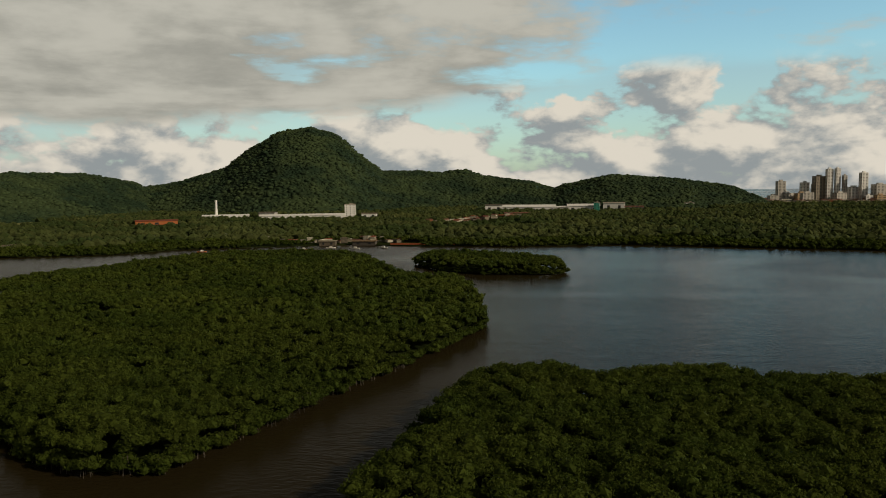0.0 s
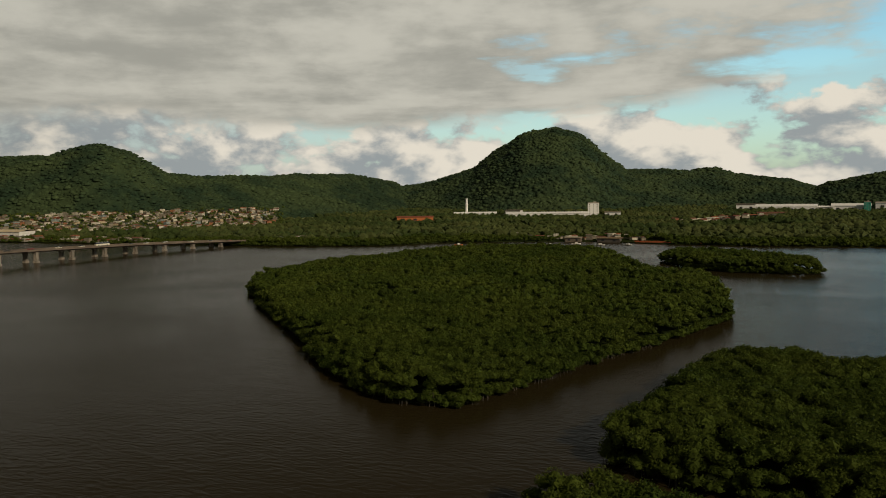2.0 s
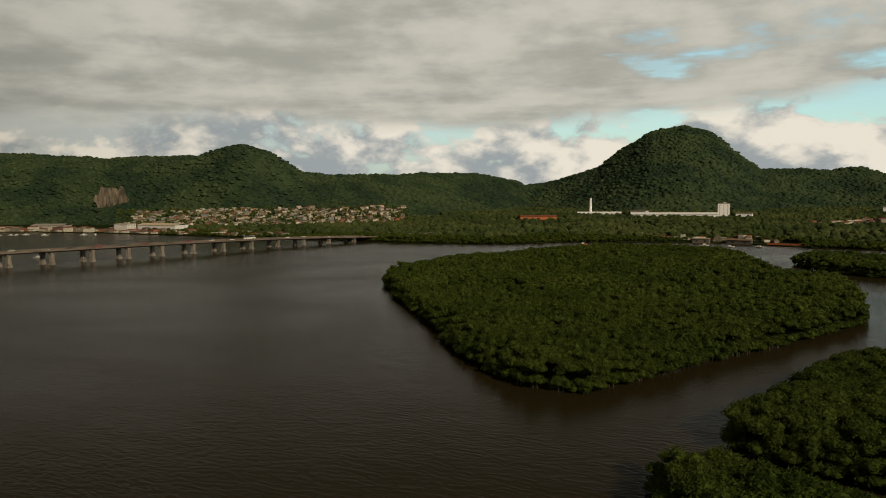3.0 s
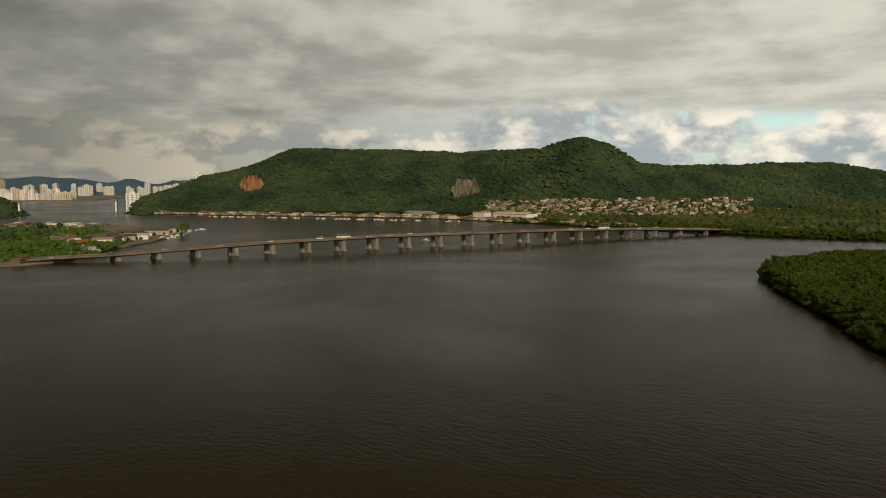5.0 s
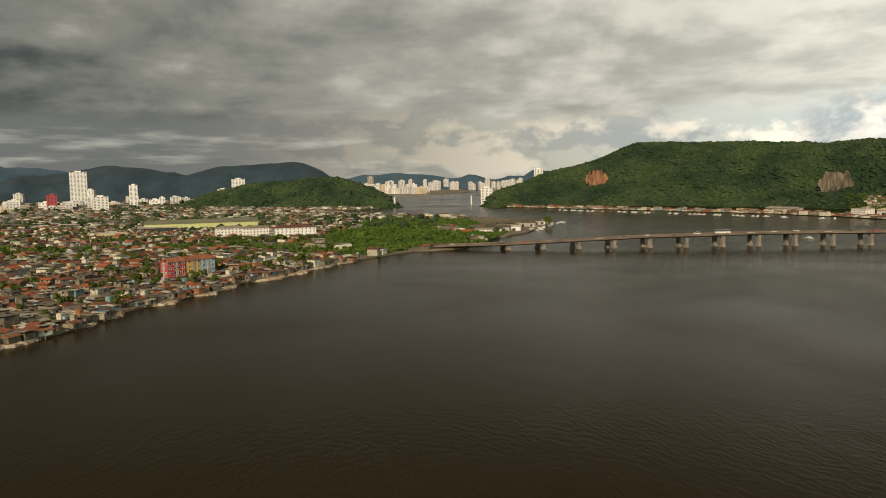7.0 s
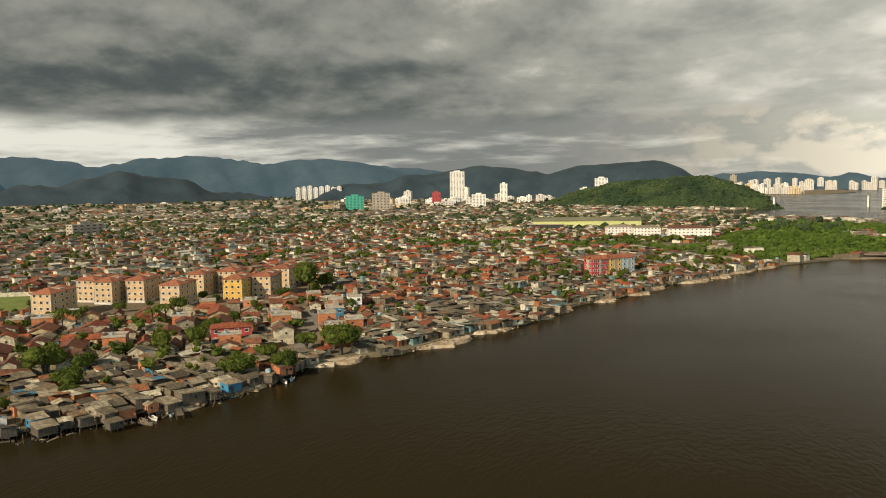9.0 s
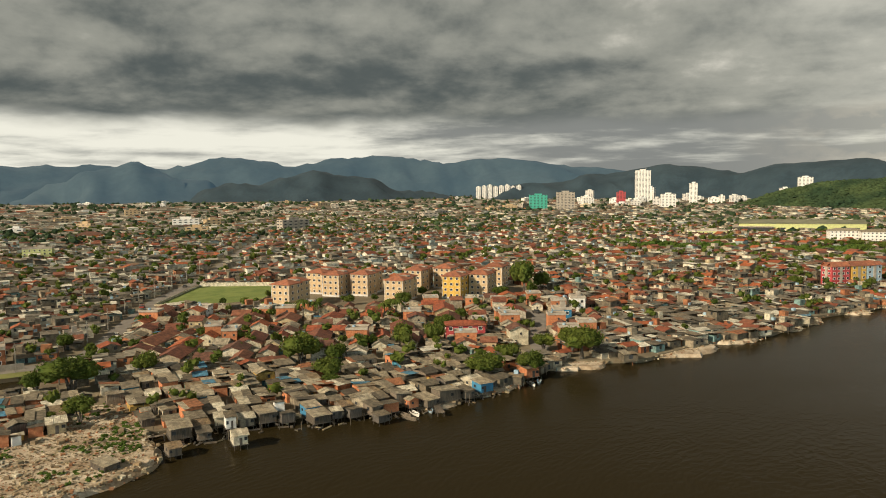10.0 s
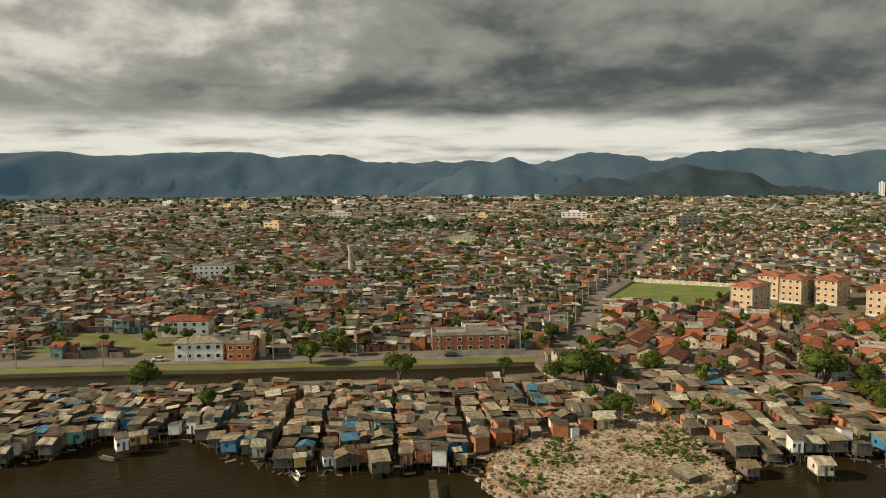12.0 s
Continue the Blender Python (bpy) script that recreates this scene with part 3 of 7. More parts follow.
E5, E0, E65, E12, E85 = (-3.7, -89.7), (-7.0, -0.6), (-5.9, -122.3), (15.9, -244.2), (-8.0, -169.4)
HILL_WEST = (E5, [(80.5, 1545, 9, 60), (79.5, 1560, 30, 110), (77.0, 1640, 53, 200), (75.3, 1680, 70, 240), (73.3, 1700, 84, 270), (71.3, 1720, 101, 300), (68.8, 1740, 131, 330), (66.8, 1720, 130, 330), (60.9, 1650, 124, 330), (56.7, 1580, 112, 330), (54.5, 1560, 117, 330), (50.3, 1480, 115, 290), (48.2, 1440, 131, 270), (47.0, 1425, 132, 260), (45.4, 1430, 117, 260), (43.3, 1470, 85, 260), (40.2, 1520, 79, 270), (36.3, 1600, 79, 290), (32.7, 1700, 85, 310), (30.0, 1760, 82, 310), (27.5, 1850, 63, 300), (26.5, 1880, 47, 300)])
HILL_NORTH = (E0, [(30.5, 1900, 50, 280), (28.2, 1900, 54, 320), (25.8, 1880, 64, 380), (22.6, 1850, 98, 470), (21.0, 1850, 136, 520), (18.9, 1850, 177, 540), (16.5, 1850, 192, 550), (14.8, 1850, 180, 540), (12.8, 1850, 122, 520), (11.3, 1850, 86, 480), (8.6, 1860, 86, 400), (6.0, 1880, 79, 360), (3.9, 1880, 73, 340), (0.1, 1850, 58, 310), (-1.6, 1800, 40, 280), (-2.5, 1780, 50, 280), (-5.7, 1750, 71, 290), (-10.5, 1750, 58, 270), (-14.3, 1740, 40, 220), (-16.2, 1740, 14, 150), (-16.8, 1740, 4, 100)])
HILL_BACK = (E0, [(8.5, 2250, 40, 150), (7.5, 2250, 66, 150), (6.5, 2250, 92, 160), (5.0, 2250, 96, 160), (4.0, 2250, 84, 150), (2.5, 2250, 50, 150)])
HILL_SOUTH = (E65, [(101.4, 1950, 8, 90), (99.1, 1900, 36, 150), (96.5, 1850, 56, 190), (92.6, 1800, 66, 200), (90.2, 1750, 68, 200), (87.8, 1700, 47, 170), (86.4, 1640, 24, 120), (85.7, 1600, 8, 60), (85.3, 1590, 3, 40)])


def hill(name, ridge, cell, label, crowns=0, size=0.0, mat="forest", scars=()):
    """A hill along a ridge, with a wood over the slope that faces the river. scars: bare cliffs as bearing, distance, radius, material."""
    (cx, cy), rows = ridge
    pad = max(r[3] for r in rows)
    ends = [(cx - r[1] * math.sin(radians(r[0])), cy + r[1] * math.cos(radians(r[0]))) for r in rows]
    x0, x1 = min(e[0] for e in ends) - pad, max(e[0] for e in ends) + pad
    y0, y1 = min(e[1] for e in ends) - pad, max(e[1] for e in ends) + pad
    cell = 6.5 if crowns else cell
    gx, gy = np.meshgrid(np.arange(x0, x1, cell), np.arange(y0, y1, cell))
    pts = np.stack([gx.ravel(), gy.ravel()], 1)
    top = max(r[2] for r in rows)
    rough = 0.10 if crowns else 0.22
    fine = 0.011 if crowns else 0.006

    def height(p):
        h = ridge_height(p, ridge)
        bumps, domes = np.zeros(len(p)), np.zeros(len(p))
        for i in np.nonzero(h > 0.5)[0]:
            x, y = p[i]
            bumps[i] = noise.noise((x * fine, y * fine, 1.7)) + 0.5 * noise.noise((x * fine * 3, y * fine * 3, 4.1))
        if crowns:
            # domes of single crowns
            for i in np.nonzero(h > 0.5)[0]:
                x, y = p[i]
                d = noise.voronoi((x / 11.0, y / 11.0, 0.3))[0][0]
                domes[i] = 1.2 * max(0.0, 1 - 1.25 * d) + 2.2 * noise.noise((x * 0.07, y * 0.07, 2.0))
        q = 1 - np.clip(h / 150, 0, 0.75)
        if not crowns:
            # gullies and spurs down the slopes
            for i in np.nonzero(h > 0.5)[0]:
                x, y = p[i]
                spur = 1 - 2.2 * abs(noise.noise((x * 0.0045, y * 0.0045, 7.0))) - 1.0 * abs(noise.noise((x * 0.013, y * 0.013, 3.0)))
                bumps[i] += 9.0 * (spur - 0.3) * (1 - h[i] / top)
        return h * (1 + rough * q * bumps) - 3.0 + domes

    z = height(pts)
    n_rows, cols = gx.shape
    i = (np.arange(n_rows - 1)[:, None] * cols + np.arange(cols - 1)).ravel()
    f = np.concatenate([np.stack([i, i + 1, i + cols + 1], 1), np.stack([i, i + cols + 1, i + cols], 1)])
    f = f[(z[f] > -2.9).any(1)]
    ob = new(name, mesh_of(name, np.c_[pts, z], f, [M[mat]], smooth=True))
    tagged(ob, label, "hill" if crowns else "mountain", kind="structure")
    if not crowns:
        return ob
    p = scattered([(x0, y0), (x1, y0), (x1, y1), (x0, y1)], size * 0.80)
    p = p[ridge_height(p, ridge) > 2.0]
    z = height(p)
    d = np.hypot(p[:, 0] - cx, p[:, 1] - cy)
    bearing = np.degrees(np.arctan2(-(p[:, 0] - cx), p[:, 1] - cy))
    crest = np.interp(bearing, [r[0] for r in sorted(rows)], [r[1] for r in sorted(rows)])
    keep = (z > 0.5) & (d < crest + 30)
    for az, dist, r, _ in scars:
        keep &= np.hypot(p[:, 0] - cx + dist * math.sin(radians(az)), p[:, 1] - cy - dist * math.cos(radians(az))) > r * 0.70
    p, z = p[keep], z[keep]
    k = (0.62 + 0.95 * rng.random(len(p)) ** 1.6) * size
    v, fc = planted(TUFTS, np.c_[p, z - 0.54 * k], k)
    stuff("forest", mesh_of("forest", v, fc, [M[mat]], smooth=True), "dense dark green rainforest canopy on a hillside", "forest")
    for az, dist, r, rock in scars:
        x, y = cx - dist * math.sin(radians(az)), cy + dist * math.cos(radians(az))
        base = height(np.array([[x, y]]))[0]
        k = 14
        s = Shape()
        for row in range(k):
            for col in range(k):
                quad = []
                for i, j in ((0, 0), (1, 0), (1, 1), (0, 1)):
                    a, t = (col + i) / k * 2 - 1, (row + j) / k
                    round_ = math.sqrt(max(0.0, 1 - a * a))
                    hi = round_ * (0.75 + 0.55 * noise.noise((a * 2.6, az, 0))) + 0.8 * noise.noise((a * 6, az, 2))
                    lo = -round_ * (0.6 + 1.0 * noise.noise((a * 5.0, az, 5)))
                    b = lo + (max(hi, lo + 0.05) - lo) * t
                    out = 4 + 5 * noise.noise((a * 5, b * 1.2, az)) + 4 * noise.noise((a * 13, b * 2, az)) - 7 * b
                    q = radians(az)
                    quad.append((x + a * r * math.cos(q) + out * math.sin(q), y + a * r * math.sin(q) - out * math.cos(q), base + 6 + b * r * 1.05))
                s.face(quad)
        tagged(new("rock_face", s.mesh("rock_face", [M[rock]])), "bare quarried rock face in the wooded hillside", "cliff", kind="structure")
    return ob




def dome(seed):
    """The upper part of a small uneven crown."""
    v, f = crown(1.0, 1.0, 1, 1, 0, 0, seed)
    f = f[v[f][:, :, 2].mean(1) > v[:, 2].mean() - 0.20]
    return v * (1.30, 1.15, 0.72), f


TUFTS = [dome(s) for s in range(9)]
hill("hill_north", HILL_NORTH, 14, "steep forested hill behind the factory", 1, 7.4)
hill("hill_west", HILL_WEST, 14, "long forested hill above the waterfront", 1, 7.0, scars=((71.9, 1545, 23, "rock_red"), (56.0, 1335, 26, "rock")))
hill("hill_back", HILL_BACK, 20, "small distant forested hill", 1, 10.0)
hill("hill_south", HILL_SOUTH, 12, "low forested hill beside the strait", 1, 8.0)

# ---- far mountains, their haze put into glow and colour ----


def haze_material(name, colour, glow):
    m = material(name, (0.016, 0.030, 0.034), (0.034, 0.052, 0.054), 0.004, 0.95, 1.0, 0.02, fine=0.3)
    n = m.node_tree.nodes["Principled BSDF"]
    # blue emission stands in for haze in front of the slopes
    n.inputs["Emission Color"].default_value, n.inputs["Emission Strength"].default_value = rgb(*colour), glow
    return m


M["mountain"] = haze_material("haze_glow_mountain", (0.020, 0.042, 0.060), 1.0)
# no glow here: the blue of the haze is mixed into the wood's colour
M["mountain_near"] = material("haze_blue_wooded_mountain", (0.014, 0.032, 0.046), (0.024, 0.046, 0.062), 0.012, 0.95, 0.8, 0.03, fine=0.3)
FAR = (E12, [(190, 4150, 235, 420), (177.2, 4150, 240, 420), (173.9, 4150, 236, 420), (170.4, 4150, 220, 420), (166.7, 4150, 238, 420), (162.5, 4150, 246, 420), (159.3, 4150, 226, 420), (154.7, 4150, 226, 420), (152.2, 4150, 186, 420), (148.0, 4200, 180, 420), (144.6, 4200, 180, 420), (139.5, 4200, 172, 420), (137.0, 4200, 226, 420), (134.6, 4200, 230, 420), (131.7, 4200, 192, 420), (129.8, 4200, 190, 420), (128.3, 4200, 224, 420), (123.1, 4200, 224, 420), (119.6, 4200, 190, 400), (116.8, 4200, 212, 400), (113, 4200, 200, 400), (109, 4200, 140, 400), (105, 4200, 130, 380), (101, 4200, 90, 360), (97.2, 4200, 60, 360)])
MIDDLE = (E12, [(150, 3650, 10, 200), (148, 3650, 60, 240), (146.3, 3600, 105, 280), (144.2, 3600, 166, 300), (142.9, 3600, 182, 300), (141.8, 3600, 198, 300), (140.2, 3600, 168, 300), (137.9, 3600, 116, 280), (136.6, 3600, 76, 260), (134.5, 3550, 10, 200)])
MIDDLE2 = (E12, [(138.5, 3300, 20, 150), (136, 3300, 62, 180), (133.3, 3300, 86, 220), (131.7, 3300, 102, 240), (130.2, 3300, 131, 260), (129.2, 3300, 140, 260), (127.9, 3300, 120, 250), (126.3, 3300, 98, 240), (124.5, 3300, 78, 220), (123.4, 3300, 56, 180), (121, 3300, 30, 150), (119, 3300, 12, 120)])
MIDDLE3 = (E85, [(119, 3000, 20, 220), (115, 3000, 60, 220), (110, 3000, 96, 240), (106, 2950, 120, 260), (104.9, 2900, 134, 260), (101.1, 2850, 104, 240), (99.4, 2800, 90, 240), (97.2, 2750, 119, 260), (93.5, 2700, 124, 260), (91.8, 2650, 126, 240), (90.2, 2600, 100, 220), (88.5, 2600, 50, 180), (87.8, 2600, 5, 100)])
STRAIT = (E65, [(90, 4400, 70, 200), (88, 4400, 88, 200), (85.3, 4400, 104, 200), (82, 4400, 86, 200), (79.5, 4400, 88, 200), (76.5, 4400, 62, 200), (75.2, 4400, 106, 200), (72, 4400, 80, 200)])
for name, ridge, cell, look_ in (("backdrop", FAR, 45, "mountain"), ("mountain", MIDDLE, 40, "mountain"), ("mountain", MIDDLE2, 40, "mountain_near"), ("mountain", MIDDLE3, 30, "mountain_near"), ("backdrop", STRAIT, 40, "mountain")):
    hill(name, ridge, cell, "blue-grey mountains on the horizon, glowing faintly for haze" if look_ == "mountain" else "dark wooded mountain behind the town, tinted haze blue", mat=look_)

# ---- mangroves ----
NEAR_CROWNS = [crown(2.7, 4.9, 6, 1, 400, 0.25, 20 + s) for s in range(7)]
MID_CROWNS = [crown(2.75, 4.9, 4, 1, 130, 0.38, 30 + s) for s in range(7)]
FAR_CROWNS = [crown(2.9, 5.0, 4, 1, 44, 0.62, 40 + s) for s in range(6)]
LOW_CROWNS = [crown(2.2, 3.2, 4, 1, 100, 0.30, 50 + s) for s in range(4)]


def canopy_height(p, d, lift):
    tall = np.array([noise.noise((x * 0.03, y * 0.03, 9.0)) + 0.6 * noise.noise((x * 0.1, y * 0.1, 5.0)) for x, y in p])
    return lift + 1.3 * tall - np.clip(2.4 - d * 0.5, 0, 2.0) + rng.uniform(-0.4, 0.4, len(p))


def mangrove(outline, spacing, kinds, label, lift=3.0, keep=None, skirt=True):
    outline = shrunk(outline, 1.8)
    p = scattered(outline, spacing)
    d = edge_distance(p, outline)
    if keep is not None:
        sel = keep(p)
        p, d = p[sel], d[sel]
    v, f = planted(kinds, np.c_[p, canopy_height(p, d, lift)], rng.uniform(0.75, 1.3, len(p)))
    if skirt:
        edge = np.array(wavy(outline, 1.5, 1.6))
        edge = edge + rng.uniform(-0.9, 0.9, edge.shape)
        if keep is not None:
            edge = edge[keep(edge)]
        v2, f2 = planted(LOW_CROWNS, np.c_[edge, rng.uniform(-0.9, 0.5, len(edge))], rng.uniform(0.7, 1.25, len(edge)))
        v, f = np.concatenate([v, v2]), np.concatenate([f, f2 + len(v)])
    return stuff("mangrove_forest", mesh_of("mangrove_forest", v, f, [M["leaf"]]), label, "mangrove")


mangrove(ISLAND, 3.4, NEAR_CROWNS, "dense dark green mangrove canopy on an island", keep=lambda p: p[:, 1] < 168)
mangrove(ISLAND, 3.6, MID_CROWNS, "dense dark green mangrove canopy on an island", keep=lambda p: (p[:, 1] >= 167) & (p[:, 1] < 240))
mangrove(ISLAND, 4.4, FAR_CROWNS, "dense dark green mangrove canopy on an island", keep=lambda p: p[:, 1] >= 238)
mangrove(ISLET, 4.0, FAR_CROWNS, "dense mangroves on a small islet")
mangrove(NEAR, 3.15, NEAR_CROWNS, "dense dark mangrove canopy beside the channel", 3.8, keep=lambda p: p[:, 0] < np.minimum(85, 20 + 0.5 * p[:, 1]))
mangrove(CLUMP, 3.1, NEAR_CROWNS, "clump of mangroves at the water's edge", keep=lambda p: p[:, 0] < 30)

# single mangroves that stand out along the channel
stem = Shape()
for k in range(5):
    a = k * 1.26
    x, y = 0.5 * math.cos(a), 0.5 * math.sin(a)
    stem.v += [(x * 2.2 + 0.07 * i, y * 2.2 + 0.07 * j, -0.6) for i, j in ((-1, -1), (1, -1), (0, 1))] + [(x * 1.2 + 0.05 * i, y * 1.2 + 0.05 * j, 3.2) for i, j in ((-1, -1), (1, -1), (0, 1))]
    b = 6 * k
    stem.f += [(b, b + 1, b + 4, b + 3), (b + 1, b + 2, b + 5, b + 4), (b + 2, b, b + 3, b + 5)]
    stem.m += [0, 0, 0]
STEM = stem.mesh("trunk", [M["bark"]])
TREES = []
for k, (cv, cf) in enumerate(NEAR_CROWNS[:5]):
    tree = tagged(new("mangrove_tree"), "mangrove tree with pale arching stems at the water's edge", "tree", "mangroves along the channel")
    part("trunk", STEM, tree)
    part("crown", mesh_of("crown", cv + (0, 0, -0.5), cf, [M["leaf"]]), tree)
    TREES.append(tree)
edge = [p for p in wavy(shrunk(ISLAND, 1.8), 4.6, 1.0) if p[1] < 215 and p[0] > -170] + [p for p in wavy(shrunk(NEAR, 1.8), 5.0, 1.0) if p[0] < -18 or (p[1] > 170 and p[0] < 70)] + [p for p in wavy(shrunk(CLUMP, 1.8), 5.0, 1.0) if p[0] < -5]
for i, (x, y) in enumerate(edge):
    m = pose(x + rng.uniform(-0.5, 0.5), y + rng.uniform(-0.5, 0.5), rng.uniform(-0.4, 0.5), 0, 0, rng.uniform(0, 360))
    if i < 5:
        TREES[i].matrix_basis = m
    else:
        copy_thing(TREES[i % 5], m)

# low forest on the far shore
flat_n = [p for p in NORTH if p[0] > -760] + [(700, 1700), (-200, 1600), (-600, 1500), (-1000, 1100), (-980, 620), (-860, 520)]
CLEARINGS = [[(-560, 905), (-455, 900), (-465, 1010), (-560, 1010)], [(-530, 1085), (-230, 1085), (-230, 1240), (-530, 1240)], [(-120, 1330), (330, 1330), (330, 1640), (-120, 1640)], [(-200, 600), (-100, 600), (-105, 660), (-200, 660)], [(-800, 930), (-680, 930), (-690, 1080), (-800, 1080)], [(-150, 930), (-60, 930), (-10, 1190), (-60, 1190)]]


def wooded(outline, spacing, kinds, mat, label, test, lift=0.3):
    p = scattered(outline, spacing)
    hz = np.maximum(ridge_height(p, HILL_NORTH), ridge_height(p, HILL_WEST))
    ok = (hz < 10) & test(p)
    for poly in CLEARINGS:
        ok &= ~inside(p, poly)
    p = p[ok]
    tall = np.array([noise.noise((x * 0.012, y * 0.012, 2.0)) for x, y in p])
    v, f = planted(kinds, np.c_[p, lift + tall + rng.uniform(-0.8, 0.8, len(p))], rng.uniform(0.7, 1.3, len(p)) * (1 + 0.25 * tall))
    return stuff("forest", mesh_of("forest", v, f, [mat]), label, "forest")


WOOD_NEAR = [crown(3.0, 4.6, 3, 1, 24, 0.7, 60 + s) for s in range(5)]
WOOD_FAR = [crown(9.2, 4.2, 1, 1, 4, 0.9, 70 + s) for s in range(5)]
wooded(flat_n, 5.2, WOOD_NEAR, M["leaf"], "low green mangrove forest on the far shore", lambda p: edge_distance(p, NORTH, closed=False) < 45)
wooded(flat_n, 9.6, WOOD_FAR, M["plain"], "low green forest on the plain before the hills", lambda p: edge_distance(p, NORTH, closed=False) >= 43)

edge = np.array([p for p in wavy(NORTH, 2.4, 2.0, closed=False) if p[0] > -760])
edge = np.concatenate([edge + rng.uniform(-1.5, 1.5, edge.shape), edge + (0, 3.5) + rng.uniform(-1.5, 1.5, edge.shape)])
edge = edge[(edge[:, 0] < -250) | (edge[:, 0] > -95)]
v, f = planted(WOOD_NEAR, np.c_[edge, rng.uniform(-1.2, -0.2, len(edge))], rng.uniform(0.7, 1.1, len(edge)))
stuff("mangrove_forest", mesh_of("mangrove_forest", v, f, [M["leaf"]]), "mangroves hanging over the water of the far shore", "mangrove")

# ---- bridge ----
BRIDGE = [(-602, -60), (-594, -30), (-582, 0), (-573, 40), (-561, 100), (-548, 154), (-541, 200), (-531, 236), (-524, 262), (-518, 315), (-513, 350), (-506, 391), (-500, 430), (-491, 470), (-470, 530), (-440, 600)]


def along(line, step):
    """Points at even steps along a line, with their headings."""
    p = np.array(line, float)
    seg = np.linalg.norm(np.diff(p, axis=0), axis=1)
    s = np.r_[0, np.cumsum(seg)]
    at = np.arange(0, s[-1], step)
    x, y = np.interp(at, s, p[:, 0]), np.interp(at, s, p[:, 1])
    w = 25.0
    hx = np.interp(at + w, s, p[:, 0]) - np.interp(at - w, s, p[:, 0])
    hy = np.interp(at + w, s, p[:, 1]) - np.interp(at - w, s, p[:, 1])
    return list(zip(x, y, np.arctan2(hy, hx)))


def deck_height(y):
    return float(np.interp(y, [-60, -3, 48, 102, 181, 260, 315, 367, 417, 463, 540], [2.6, 4.2, 6.5, 8.6, 10.2, 10.2, 9.7, 8.9, 7.8, 6.4, 3.8]))


bridge = tagged(new("bridge"), "long low concrete road bridge on twin piers", "bridge")
s = Shape()
line = along(BRIDGE, 6.8)
for (ax, ay, at), (bx, by, bt) in zip(line, line[1:]):
    za, zb = deck_height(ay), deck_height(by)
    ends = []
    for x, y, t, z in ((ax, ay, at, za), (bx, by, bt, zb)):
        nx, ny = -math.sin(t), math.cos(t)
        ends.append([(x + nx * o, y + ny * o, z + dz_) for o, dz_ in ((-8, 0.8), (-8, -0.4), (-5.6, -1.3), (5.6, -1.3), (8, -0.4), (8, 0.8), (7.6, 0.8), (7.6, 0.0), (-7.6, 0.0), (-7.6, 0.8))])
    for k in range(10):
        s.face([ends[0][k], ends[0][(k + 1) % 10], ends[1][(k + 1) % 10], ends[1][k]])
part("deck", s.mesh("deck", [M["deck"]]), bridge)


def column_mesh(h):
    """A column on its footing, widening to a head under the deck."""
    p = Shape()
    p.box((0, 0, -1.0), (3.2, 3.6, 2.6))
    for x in (-0.8, 0.8):
        p.box((x, 0, 1.8), (1.1, 2.4, h - 2.6))
    p.box((0, 0, h - 1.0), (3.2, 3.6, 1.0), bottom=True)
    return p.mesh("pier", [M["pier"]])


start = min(range(len(line)), key=lambda i: abs(line[i][1] - 262))
for x, y, t in line[start % 4 :: 4]:
    if -20 < y < 520:
        me = column_mesh(deck_height(y) - 1.3)
        for o in (-4.6, 4.6):
            ob = part("pier", me, bridge, "pale weathered concrete column")
            ob.matrix_basis = pose(x + o, y + 0.2 * o, 0, 0, 0, 11)


# ---- traffic ----
def car_body(l, w, h, cabin):
    s = Shape()
    s.box((0, 0, 0.35), (l, w, h * 0.42), bottom=True)
    x0, x1, x2, x3 = cabin
    k = len(s.v)
    for x, z in ((x0, 0.35 + h * 0.42), (x1, 0.35 + h * 0.85), (x2, 0.35 + h * 0.85), (x3, 0.35 + h * 0.42)):
        for y in (-w * 0.46, w * 0.46):
            inset = 0.86 if z > 0.36 + h * 0.42 else 1.0
            s.v.append((x, y * inset, z))
    for q, m_ in (((0, 1, 3, 2), 1), ((2, 3, 5, 4), 0), ((4, 5, 7, 6), 1), ((0, 2, 4, 6), 1), ((1, 7, 5, 3), 1)):
        s.f.append(tuple(k + i for i in q))
        s.m.append(m_)
    return s


def wheel_mesh(r):
    s = Shape()
    ring = [(r * math.cos(a), r * math.sin(a)) for a in np.linspace(0, 2 * math.pi, 11)[:-1]]
    for (ax, az_), (bx, bz) in zip(ring, ring[1:] + ring[:1]):
        s.face([(ax, -0.12, az_), (bx, -0.12, bz), (bx, 0.12, bz), (ax, 0.12, az_)])
    s.face([(x, -0.12, z) for x, z in ring])
    s.face([(x, 0.12, z) for x, z in reversed(ring)])
    return s.mesh("wheel", [M["rubber"]])


def car(kind):
    l, w, h, cabin = {"car": (4.3, 1.8, 1.35, (-1.5, -0.9, 0.7, 1.3)), "van": (5.2, 2.0, 2.1, (-2.5, -2.4, 1.2, 2.0)), "bus": (11.5, 2.6, 3.1, (-5.7, -5.6, 5.6, 5.7))}[kind]
    thing = tagged(new(kind), {"car": "small car on the road", "van": "pale delivery van on the bridge", "bus": "long white city bus on the bridge"}[kind], kind, "traffic")
    part("body", car_body(l, w, h, cabin).mesh("body", [M["car"], M["window"]]), thing)
    wheel = wheel_mesh(0.34 if kind != "bus" else 0.5)
    for x in (-l * 0.31, l * 0.31):
        for y in (-w * 0.46, w * 0.46):
            part("wheel", wheel, thing).location = (x, y, 0.34)
    return thing


CARS = {k: car(k) for k in ("car", "van", "bus")}
used = set()


